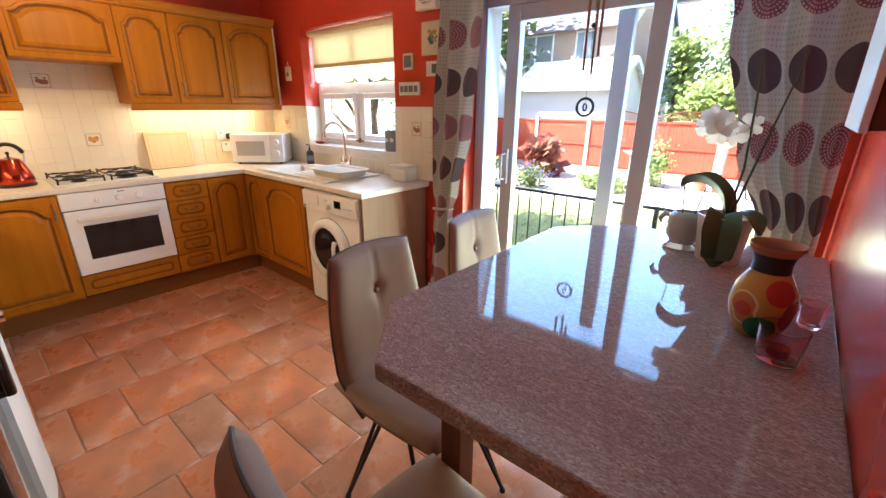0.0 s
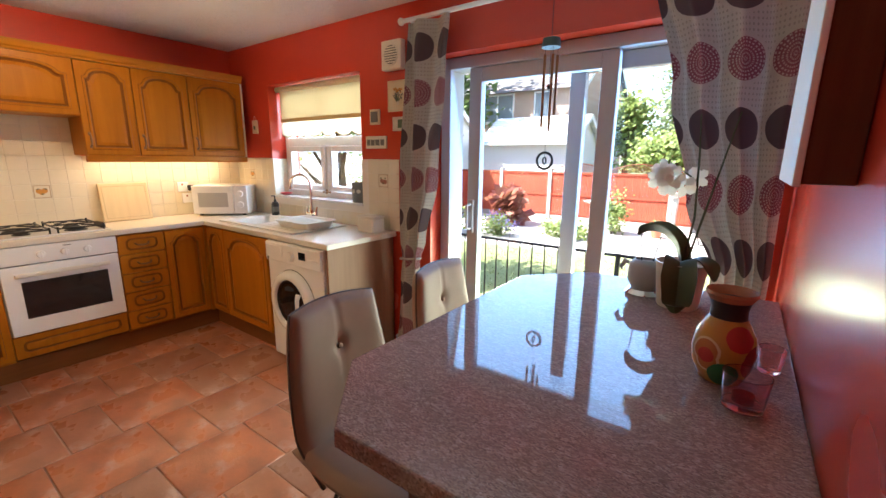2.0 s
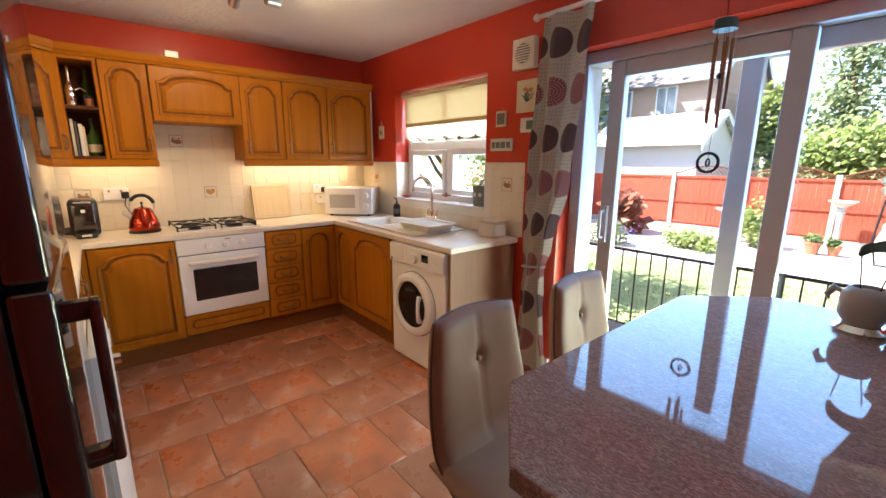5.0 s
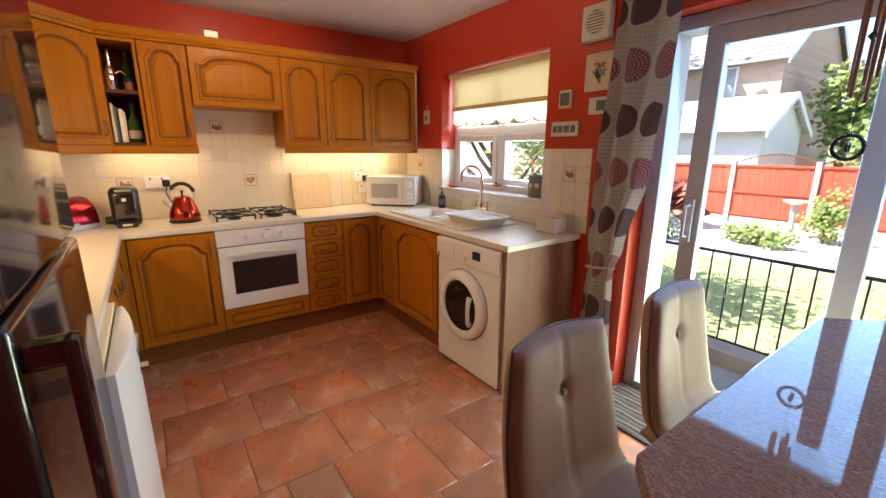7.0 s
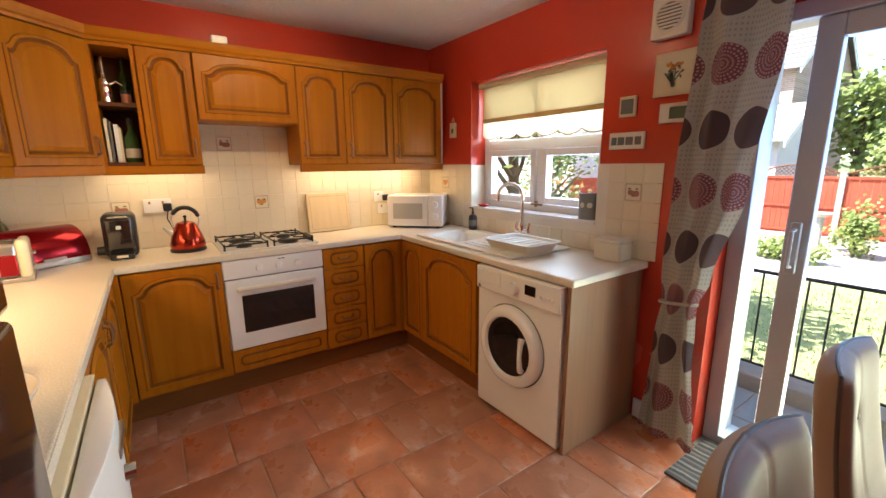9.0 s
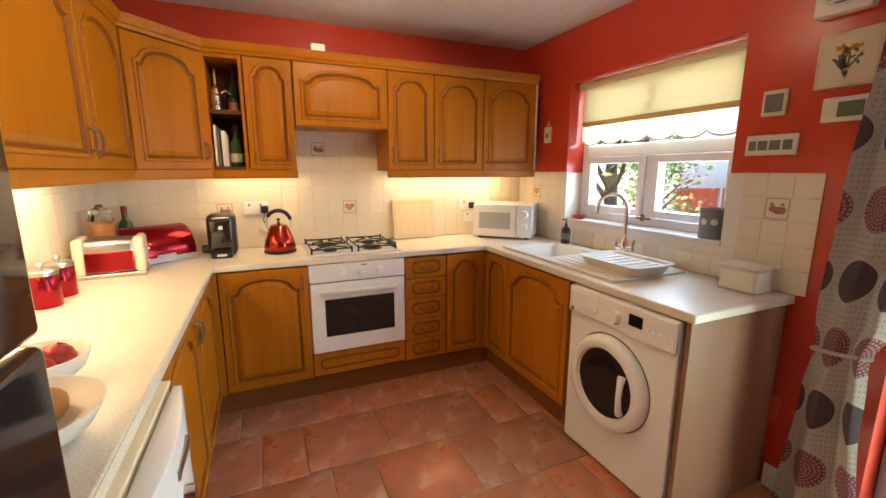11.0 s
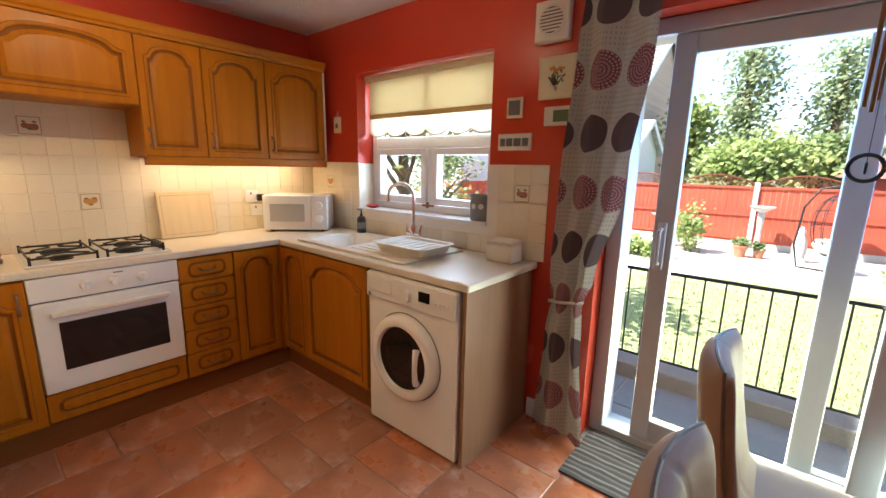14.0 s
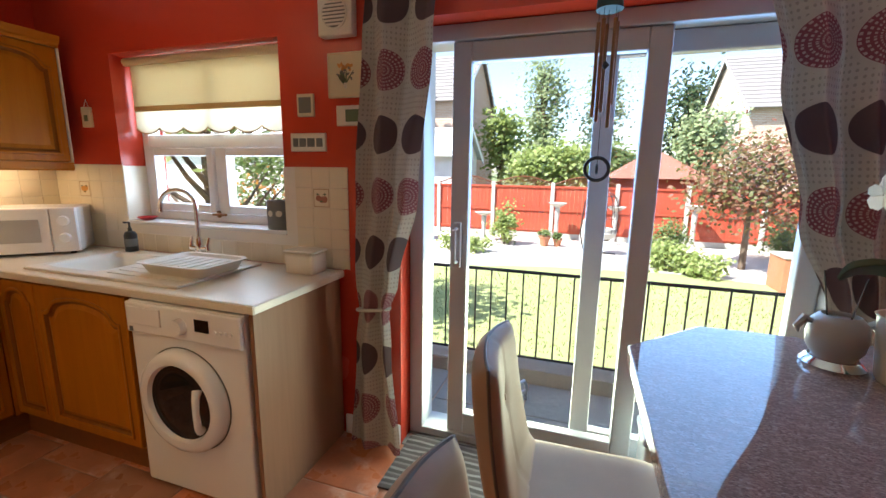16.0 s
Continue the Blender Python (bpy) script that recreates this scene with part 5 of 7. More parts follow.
# ---- curtains, pole, wind chime ----
def curtain(name, levels, folds, amp, cloth_w, shift, y0, label):
    """levels: (z, x at one side, x at the other, fold depth)."""
    cu = thing(name, label, "curtain", (0, 0, 0))
    bm = bmesh.new()
    uvl = bm.loops.layers.uv.new("UVMap")
    nu, nv = 96, 60
    z_hi, z_lo = levels[0][0], levels[-1][0]
    grid = []
    for j in range(nv + 1):
        z = z_hi + (z_lo - z_hi) * j / nv
        for a, b in zip(levels, levels[1:]):
            if b[0] <= z <= a[0]:
                t = (a[0] - z) / max(1e-6, a[0] - b[0])
                t = t * t * (3 - 2 * t)
                xl, xr, dp = (a[k] + (b[k] - a[k]) * t for k in (1, 2, 3))
                break
        row = []
        for i in range(nu + 1):
            s = i / nu
            ph = 2 * math.pi * folds * s + 0.5 * math.sin(3.0 * z + 5 * s)
            x = xl + (xr - xl) * (s + 0.022 * math.sin(2 * ph) / folds)
            y = y0 + dp * amp * math.sin(ph) + 0.008 * math.sin(9 * s + 4 * z)
            row.append((bm.verts.new((x, y, z)), (shift + s * cloth_w, z)))
        grid.append(row)
    for j in range(nv):
        for i in range(nu):
            q = (grid[j][i], grid[j][i + 1], grid[j + 1][i + 1], grid[j + 1][i])
            f = bm.faces.new([p[0] for p in q])
            for lp, p in zip(f.loops, q):
                lp[uvl].uv = p[1]
    part("drape", bm, CURTAIN, cu, smooth=True)
    return cu


PY = -0.095
cu = curtain("curtain", [(2.20, 2.265, 2.595, 0.8), (1.9, 2.245, 2.57, 1.0), (1.3, 2.21, 2.495, 1.0), (0.88, 2.185, 2.40, 0.8), (0.74, 2.195, 2.36, 0.6), (0.55, 2.17, 2.37, 0.9), (0.02, 2.14, 2.42, 1.1)], 2.0, 0.030, 0.40, -0.05, PY, "off-white curtain with plum and maroon dots, tied back")
bm = bmesh.new()
tube(bm, [(2.278 + 0.084 * math.cos(a), PY + 0.026 * math.sin(a), 0.745 + 0.012 * math.cos(a)) for a in (2 * math.pi * k / 24 for k in range(25))], 0.008, 8)
part("tieback", bm, CREAM_CLOTH, cu, smooth=True)
curtain("curtain", [(2.20, 3.62, 4.16, 0.8), (1.7, 3.74, 4.16, 1.0), (1.25, 3.845, 4.165, 1.0), (0.93, 3.97, 4.17, 0.8), (0.8, 3.98, 4.17, 0.7), (0.02, 3.93, 4.17, 1.0)], 3.0, 0.034, 0.60, -0.05, PY, "off-white curtain with plum and maroon dots, drawn aside")
pole = thing("curtain_pole", "slim pale curtain pole on brackets", "curtain pole", (0, 0, 0))
part("rod", C((2.235, PY, 2.215), (4.17, PY, 2.215), 0.013), WHITE_PLASTIC, pole, smooth=True)
for x in (2.27, 3.25, 4.10):
    bm = T([(x, -0.001, 2.215), (x, PY + 0.010, 2.215)], 0.008)
    cyl(bm, (x, -0.001, 2.215), (x, -0.008, 2.215), 0.022)
    part("bracket", bm, WHITE_PLASTIC, pole, smooth=True)
part("finial", L([(0.012, 0), (0.022, 0.012), (0.022, 0.025), (0.008, 0.04)], 16), WHITE_PLASTIC, pole, smooth=True, m=pose(2.235, PY, 2.215, 0, -90, 0))

chime = thing("wind_chime", "metal wind chime with a round dark disc and ring sail", "wind chime", (3.21, -0.15, 0))
part("top_disc", C((0, 0, 1.925), (0, 0, 1.965), 0.044, 0.040, 24), plain("verdigris_metal", (0.05, 0.09, 0.09), 0.5, 0.4), chime, smooth=True)
part("cord", C((0, 0, 1.965), (0, 0, 2.352), 0.0015), BLACK_IRON, chime)
part("cord", C((0, 0, 1.44), (0, 0, 1.925), 0.001), BLACK_IRON, chime)
for k in range(5):
    a = 2 * math.pi * k / 5 + 0.4
    x, y = 0.032 * math.cos(a), 0.032 * math.sin(a)
    part("tube", C((x, y, 1.62 - 0.02 * k), (x, y, 1.89), 0.0065), BRONZE, chime, smooth=True)
    part("cord", C((x, y, 1.89), (x, y, 1.926), 0.001), BLACK_IRON, chime)
part("striker", L([(0.004, -0.012), (0.014, 0.0), (0.004, 0.012)], 16), BLACK_IRON, chime, smooth=True, m=pose(0, 0, 1.75))
part("ring_sail", T([(0.040 * math.cos(a), 0, 1.40 + 0.040 * math.sin(a)) for a in (2 * math.pi * k / 28 for k in range(29))], 0.0065, 8), BLACK_IRON, chime, "dark ring", smooth=True)
part("inner_ring", T([(0.016 * math.cos(a), 0, 1.40 + 0.016 * math.sin(a)) for a in (2 * math.pi * k / 20 for k in range(21))], 0.004, 8), BLACK_IRON, chime, smooth=True, m=pose(0, 0, 0, 0, 0, 85))
part("cord", C((0, 0, 1.416), (0, 0, 1.436), 0.001), BLACK_IRON, chime)

# ---- rug ----
rug = thing("rug", "grey striped woven rug at the patio door", "rug", (2.85, -0.115, 0.001))
bm = bmesh.new()
nx, ny = 40, 20
g = [[bm.verts.new((-0.45 + 0.9 * i / nx, -0.20 + 0.40 * j / ny, 0.010 + 0.003 * math.sin(i * 0.7) * math.sin(j * 0.8))) for j in range(ny + 1)] for i in range(nx + 1)]
for i in range(nx):
    for j in range(ny):
        bm.faces.new((g[i][j], g[i + 1][j], g[i + 1][j + 1], g[i][j + 1]))
r = bmesh.ops.extrude_face_region(bm, geom=bm.faces[:])
for v in r["geom"]:
    if isinstance(v, bmesh.types.BMVert):
        v.co.z = 0.0
part("weave", bm, RUG, rug)

tubbox = thing("storage_box", "pale translucent plastic storage box on the floor by the door", "box", (3.60, -0.045, 0.0))
BOX_PLASTIC = plain("pale_blue_plastic", (0.56, 0.63, 0.70), 0.25, vary=0.08)
part("box_body", B(-0.13, -0.085, 0.0, 0.13, 0.085, 0.335, bev=0.022, seg=3), BOX_PLASTIC, tubbox, smooth=True)
part("lid", B(-0.14, -0.095, 0.335, 0.14, 0.095, 0.375, bev=0.014, seg=3), BOX_PLASTIC, tubbox, smooth=True)
for q in (-0.075, 0.0, 0.075):
    part("rib", B(q - 0.006, -0.088, 0.03, q + 0.006, -0.084, 0.30, bev=0.0015), BOX_PLASTIC, tubbox)

# ---- wall items ----
fan = thing("extractor_fan", "white square wall extractor fan with round louvre", "extractor fan", (2.075, -0.001, 2.055), 0)
part("housing", B(-0.075, -0.05, -0.09, 0.095, 0.0, 0.09, bev=0.008), CREAM_PLASTIC, fan)
part("grille_ring", T([(0.01 + 0.062 * math.cos(a), -0.052, 0.062 * math.sin(a)) for a in (2 * math.pi * k / 28 for k in range(29))], 0.005, 8), CREAM_PLASTIC, fan, smooth=True)
part("grille_back", C((0.01, -0.0505, 0), (0.01, -0.0515, 0), 0.06, seg=28), GREY_PRINT, fan)
for k in range(7):
    z = -0.045 + 0.015 * k
    hw = math.sqrt(max(0.0004, 0.058 ** 2 - z * z))
    part("slat", B(0.01 - hw, -0.056, z - 0.004, 0.01 + hw, -0.052, z + 0.004), CREAM_PLASTIC, fan)


def plaque(name, label, x0, x1, z0, z1, face, art, frame_mat=None, kind="picture"):
    ob = thing(name, label, kind, ((x0 + x1) / 2, -0.001, (z0 + z1) / 2), 0)
    w, h = (x1 - x0) / 2, (z1 - z0) / 2
    part("panel", B(-w, -0.016, -h, w, 0.0, h, bev=0.003), face, ob)
    bm = bmesh.new()
    for ax, az, bx, bz in art:
        box(bm, ax * w, -0.0175, az * h, bx * w, -0.0155, bz * h)
    part("print", bm, frame_mat or GREY_PRINT, ob)
    return ob


pic = plaque("canvas_picture", "cream canvas with a small bouquet print", 2.02, 2.205, 1.71, 1.905, CREAM_CARD, [(-0.93, -0.93, -0.90, 0.93), (0.90, -0.93, 0.93, 0.93), (-0.90, -0.93, 0.90, -0.90), (-0.90, 0.90, 0.90, 0.93)], BAMBOO)


def petals(spots, tone, parent, depth):
    """Small printed leaf shapes: (x, z, angle, length, width)."""
    bm = bmesh.new()
    for x, z, a, ln, wd in spots:
        d, q = Vector((math.cos(radians(a)), 0, math.sin(radians(a)))), Vector((-math.sin(radians(a)), 0, math.cos(radians(a))))
        c = Vector((x, depth, z))
        bm.faces.new([bm.verts.new(c + d * ln * u + q * wd * v) for u, v in ((0, 0), (0.25, 0.42), (0.55, 0.5), (0.85, 0.28), (1, 0), (0.85, -0.28), (0.55, -0.5), (0.25, -0.42))])
    part("print", bm, tone, parent)


rnd = random.Random(3)
petals([(rnd.uniform(-.006, .006), -0.045, 90 + rnd.uniform(-38, 38), rnd.uniform(0.045, 0.085), 0.008) for _ in range(9)], GREEN_PRINT, pic, -0.0166)
petals([(rnd.uniform(-.034, .034), rnd.uniform(0.0, 0.035), rnd.uniform(50, 130), rnd.uniform(0.016, 0.026), 0.014) for _ in range(9)], ORANGE_PRINT, pic, -0.0170)
petals([(rnd.uniform(-.030, .030), rnd.uniform(-0.012, 0.025), rnd.uniform(0, 360), rnd.uniform(0.014, 0.024), 0.010) for _ in range(10)], GREY_PRINT, pic, -0.0174)
petals([(0.0, -0.062, 80, 0.03, 0.018), (0.002, -0.062, 100, 0.03, 0.018)], PAPER, pic, -0.0178)
plaque("small_plaque", "small square wall plaque with hanging wire", 1.845, 1.935, 1.632, 1.735, CREAM_CARD, [(-0.75, -0.7, 0.75, 0.7)], GREY_PRINT)
plaque("small_plaque", "small pale picture tile on the wall", 2.06, 2.20, 1.585, 1.675, PAPER, [(-0.3, -0.6, 0.8, 0.6)], GREEN_PRINT)
sg = plaque("wall_sign", "oblong pale sign with a dark strip of lettering", 1.80, 1.995, 1.47, 1.555, PAPER, [(-0.85, -0.5, -0.55, 0.45), (-0.48, -0.5, -0.1, 0.45), (-0.02, -0.5, 0.4, 0.45), (0.5, -0.5, 0.85, 0.45)], GREY_PRINT)
tg = plaque("hanging_tag", "cream wooden tag with a printed heart", 0.33, 0.405, 1.61, 1.725, CREAM_CARD, [(-0.4, -0.4, 0.4, 0.2)], GREEN_PRINT)
part("string", T([(-0.02, -0.008, 0.055), (0.0, -0.006, 0.10), (0.02, -0.008, 0.055)], 0.0015, 5), PAPER, tg)

# wall cabinet on the east wall
wc = thing("wall_box", "small brown wooden wall cabinet with a pale front edge", "cabinet", (EAST - 0.002, -1.0, 1.365))
part("body", B(-0.075, -0.16, 0.0, 0.0, 0.22, 0.42, bev=0.003), TEAK, wc)
part("front", B(-0.088, -0.165, -0.004, -0.0755, 0.225, 0.424, bev=0.002), WHITE_PLASTIC, wc, "pale front frame")

# ceiling spotlight bar
spot = thing("ceiling_spotlight", "brushed steel ceiling spotlight bar with four heads", "ceiling light", (0, 0, 0))
part("bar", T([(1.28, -1.49, 2.313), (1.33, -1.37, 2.312), (1.38, -1.30, 2.312), (1.44, -1.28, 2.312), (1.50, -1.33, 2.312), (1.56, -1.44, 2.312), (1.62, -1.52, 2.312), (1.72, -1.60, 2.312), (1.85, -1.66, 2.313)], 0.008, 10), STEEL, spot, smooth=True)
part("ceiling_rose", C((1.56, -1.44, 2.319), (1.56, -1.44, CEIL - 0.0005), 0.055, seg=24), STEEL, spot, smooth=True)
n = Nodes("bulb_glow")
GLOW = n.done((0.9, 0.8, 0.6), 0.4, 0.0, Emission_Strength=12.0)
n.b.inputs["Emission Color"].default_value = (*WARM, 1)
for e, g, _ in SPOTS:
    e = Vector(e)
    d = (Vector(g) - e).normalized()
    head = part("spot_head", lathe(bmesh.new(), [(0.012, -0.085), (0.02, -0.08), (0.028, -0.01), (0.026, -0.01), (0.016, -0.07)], 20), STEEL, spot, smooth=True, m=Matrix.Translation(e) @ d.to_track_quat("Z", "Y").to_matrix().to_4x4() @ Matrix.Translation((0, 0, -0.015)))
    part("bulb", L([(0.021, -0.034), (0.022, -0.026), (0.012, -0.022)], 16), GLOW, spot, "glowing bulb face", smooth=True, m=head.matrix_basis.copy())
    part("arm", T([(e.x, e.y, 2.312), (e.x, e.y, e.z + 0.05), e - d * 0.085], 0.006, 8), STEEL, spot, smooth=True)

# ---- things on the worktop ----
WT = 0.8955
ket = thing("kettle", "copper-red pyramid kettle with black handle", "kettle", (0.235, -1.935, WT))
part("base", L([(0.095, 0.0), (0.098, 0.012), (0.090, 0.020)], 36), BLACK_PLASTIC, ket, smooth=True)
part("body", L([(0.090, 0.020), (0.096, 0.035), (0.085, 0.085), (0.062, 0.145), (0.048, 0.170), (0.020, 0.180)], 40), COPPER_RED, ket, smooth=True)
part("lid_knob", L([(0.02, 0.178), (0.006, 0.185), (0.006, 0.20), (0.012, 0.208), (0.004, 0.216)], 16), BLACK_PLASTIC, ket, smooth=True)
def ring_arc(a0, a1, k):
    return [(0, 0.072 * math.cos(radians(a0 + (a1 - a0) * i / k)), 0.186 + 0.076 * math.sin(radians(a0 + (a1 - a0) * i / k))) for i in range(k + 1)]


part("handle", T(ring_arc(12, 150, 18), [0.009] + [0.0125] * 17 + [0.009], 12), BLACK_PLASTIC, ket, smooth=True)
part("handle_arm", T(ring_arc(-42, 13, 8), 0.005, 10), STEEL, ket, smooth=True)
part("handle_arm", T(ring_arc(149, 222, 8), 0.005, 10), STEEL, ket, smooth=True)
part("spout", T([(0, -0.07, 0.11), (0, -0.098, 0.135), (0, -0.112, 0.155)], [0.020, 0.014, 0.010], 12), STEEL, ket, smooth=True)

cof = thing("pod_coffee_machine", "compact black pod coffee machine", "coffee machine", (0.19, -2.255, WT))
part("body", B(-0.095, -0.078, 0.0, 0.075, 0.078, 0.252, bev=0.034, seg=4), BLACK_PLASTIC, cof, smooth=True)
part("front_panel", B(0.06, -0.062, 0.045, 0.092, 0.062, 0.225, bev=0.014, seg=3), GLOSS_BLACK, cof, smooth=True)
part("chrome_band", B(0.055, -0.045, 0.226, 0.084, 0.045, 0.236, bev=0.004), CHROME, cof, "chrome band")
part("drip_tray", B(0.07, -0.055, 0.0, 0.135, 0.055, 0.035, bev=0.008), BLACK_PLASTIC, cof)
part("emblem", B(0.0915, -0.012, 0.165, 0.0935, 0.010, 0.185), PAPER, cof, "pale emblem")
part("label", B(0.1345, -0.026, 0.012, 0.1362, 0.026, 0.026), PAPER, cof, "pale label strip")
part("tank_cap", C((0.0, -0.07, 0.04), (0.0, -0.115, 0.04), 0.028, 0.024), BLACK_PLASTIC, cof, smooth=True)

GROOVE = plain("pale_board_groove", (0.50, 0.38, 0.22), 0.6)
board = thing("chopping_board", "pale wooden chopping board leaning on the tiles", "chopping board", (0.075, -0.975, WT))
bb = part("slab", B(-0.010, -0.165, 0.0, 0.010, 0.165, 0.295, bev=0.006), BAMBOO, board, m=pose(0, 0, 0.003, 0, -9.5, 0))
for g0, g1, g2, g3 in ((-0.145, 0.022, 0.145, 0.026), (-0.145, 0.268, 0.145, 0.272), (-0.145, 0.026, -0.141, 0.268), (0.141, 0.026, 0.145, 0.268)):
    part("groove", B(0.0095, g0, g1, 0.0106, g2, g3), GROOVE, bb)

mw = thing("microwave", "small white microwave oven with two dials", "microwave", (0.245, -0.285, WT), 46)
# its front faces the middle of the room
part("body", B(-0.225, -0.12, 0.012, 0.225, 0.17, 0.262, bev=0.010), WHITE_ENAMEL, mw)
md = part("door", B(-0.222, -0.134, 0.016, 0.108, -0.119, 0.258, bev=0.005), WHITE_ENAMEL, mw)
part("door_window", B(-0.175, -0.1365, 0.075, 0.065, -0.133, 0.20, bev=0.001), plain("grey_mesh_window", (0.42, 0.42, 0.41), 0.3), md, "grey mesh window")
part("control_panel", B(0.111, -0.132, 0.016, 0.222, -0.119, 0.258, bev=0.004), WHITE_ENAMEL, mw)
for z in (0.19, 0.095):
    part("dial", C((0.167, -0.132, z), (0.167, -0.152, z), 0.028, 0.024, 24), WHITE_PLASTIC, mw, smooth=True)
for x in (-0.18, 0.18):
    for y in (-0.08, 0.13):
        part("foot", C((x, y, 0), (x, y, 0.013), 0.014), BLACK_PLASTIC, mw)

soap = thing("soap_bottle", "black pump soap bottle beside the sink", "bottle", (0.745, -0.105, 0.909))
part("body", L([(0.030, 0.0), (0.032, 0.005), (0.032, 0.095), (0.024, 0.112), (0.010, 0.118), (0.010, 0.135)], 24), BLACK_PLASTIC, soap, smooth=True)
part("pump", T([(0, 0, 0.13), (0, 0, 0.165), (0.0, -0.03, 0.168)], 0.006, 8), BLACK_PLASTIC, soap, smooth=True)
part("label", L([(0.0325, 0.03), (0.0325, 0.075)], 24), GREY_PRINT, soap)

dish = thing("red_dish", "small red dish on the window sill", "dish", (0.70, 0.04, WIN[2] + 0.0225))
part("bowl", L([(0.025, 0.0), (0.055, 0.018), (0.053, 0.020), (0.02, 0.006)], 28), plain("red_ceramic", (0.55, 0.03, 0.03), 0.3), dish, smooth=True)
pf = thing("grey_pot", "grey metal pot with cut-out pattern on the sill", "pot", (1.66, 0.05, WIN[2] + 0.0225))
bm = L([(0.062, 0.0), (0.064, 0.004), (0.068, 0.15), (0.065, 0.15), (0.060, 0.01)], 28)
part("body", bm, plain("grey_painted_tin", (0.20, 0.20, 0.19), 0.5), pf, smooth=True)
for a in (-2.4, -1.7, -1.0):
    part("cut_out", L([(0.016, 0.0), (0.014, 0.001)], 16), PAPER, pf, m=pose(0.0668 * math.cos(a), 0.0668 * math.sin(a), 0.085, 0, 90, math.degrees(a)))

rack = thing("dish_rack", "cream plastic draining rack on the drainer", "dish rack", (1.47, -0.33, 0.9125))
bm = bmesh.new()
rims = []
for ex, ey, z in ((0.165, 0.115, 0.0), (0.188, 0.135, 0.044), (0.200, 0.148, 0.046), (0.200, 0.148, 0.050), (0.182, 0.130, 0.049), (0.172, 0.120, 0.036)):
    rims.append([bm.verts.new((ex * math.copysign(abs(math.cos(t)) ** 0.25, math.cos(t)), ey * math.copysign(abs(math.sin(t)) ** 0.25, math.sin(t)), z)) for t in (2 * math.pi * (q + 0.5) / 40 for q in range(40))])
for lo, hi in zip(rims, rims[1:]):
    for q in range(40):
        bm.faces.new((lo[q], lo[(q + 1) % 40], hi[(q + 1) % 40], hi[q]))
bm.faces.new(rims[0][::-1])
bm.faces.new(rims[-1])
part("tray", bm, CREAM_PLASTIC, rack)
for q in range(6):
    part("rib", B(-0.15 + 0.055 * q, -0.095, 0.0355, -0.142 + 0.055 * q, 0.095, 0.041, bev=0.002), CREAM_PLASTIC, rack)
tub = thing("storage_tub", "cream oblong plastic tub on the worktop", "tub", (1.93, -0.115, WT))
part("tub_body", B(-0.078, -0.06, 0.0, 0.078, 0.06, 0.10, bev=0.012), CREAM_PLASTIC, tub)
part("lid", B(-0.082, -0.065, 0.10, 0.082, 0.065, 0.114, bev=0.007), CREAM_PLASTIC, tub)

bin_ = thing("bread_bin", "red metallic roll-top bread bin with steel trim", "bread bin", (0.205, -2.61, WT), 125)
prof = [(-0.125, 0.0), (0.125, 0.0), (0.13, 0.03)] + [(-0.015 + 0.145 * math.cos(a), 0.045 + 0.150 * math.sin(a)) for a in (math.pi * k / 14 for k in range(0, 13))] + [(-0.125, 0.05)]
part("body", P(prof, -0.17, 0.17, 0.004, "x"), RED_METAL, bin_, smooth=True, m=pose(0, 0, 0.002, 0, 0, 180))
part("grip", B(-0.05, -0.148, 0.036, 0.05, -0.132, 0.050, bev=0.004), STEEL, bin_, "pale grip")
part("base_trim", B(-0.172, -0.132, 0.0, 0.172, 0.128, 0.034, bev=0.003), STEEL, bin_)
tst = thing("toaster", "cream and red four-slice toaster with steel base", "toaster", (0.525, -2.715, WT), 97)
part("body", B(-0.105, -0.082, 0.015, 0.105, 0.082, 0.182, bev=0.025, seg=4), STEEL, tst, smooth=True)
for x0, x1 in ((-0.138, -0.094), (0.094, 0.138)):
    part("end_cap", B(x0, -0.09, 0.012, x1, 0.09, 0.19, bev=0.02, seg=4), CREAM_ENAMEL, tst, "cream end cap", smooth=True)
part("front_panel", B(-0.093, 0.079, 0.03, 0.093, 0.088, 0.125, bev=0.004), RED_METAL, tst, "red side panel")
part("front_panel", B(-0.093, -0.088, 0.03, 0.093, -0.079, 0.125, bev=0.004), RED_METAL, tst, "red side panel")
part("base", B(-0.140, -0.095, 0.0, 0.140, 0.095, 0.02, bev=0.004), STEEL, tst)
for y in (-0.035, 0.035):
    part("slot", B(-0.090, y - 0.014, 0.1805, 0.090, y + 0.014, 0.1825), BLACK_PLASTIC, tst)
part("lever", B(0.132, -0.015, 0.11, 0.154, 0.015, 0.125, bev=0.004), STEEL, tst)
part("dial", C((0.134, -0.040, 0.06), (0.150, -0.040, 0.06), 0.016), STEEL, tst, smooth=True)

for k, x in enumerate((0.88, 1.035)):
    can = thing("storage_canister", "red metallic canister with steel lid", "canister", (x, -2.80 + 0.005 * k, WT), 0, "canisters")
    part("body", L([(0.05, 0.0), (0.052, 0.003), (0.052, 0.12), (0.050, 0.123)], 28), RED_METAL, can, smooth=True)
    lid = part("lid", L([(0.053, 0.123), (0.053, 0.138), (0.046, 0.142)], 28), STEEL, can, "steel lid", smooth=True)
    part("knob", L([(0.008, 0.142), (0.008, 0.152), (0.014, 0.16), (0.006, 0.168)], 14), STEEL, lid, smooth=True)
bot = thing("wine_bottle", "dark green wine bottle with a red capsule", "bottle", (0.06, -2.765, WT))
part("glass", L([(0.036, 0.0), (0.037, 0.18), (0.03, 0.205), (0.014, 0.23), (0.013, 0.25)], 24), GREEN_GLASS, bot, smooth=True)
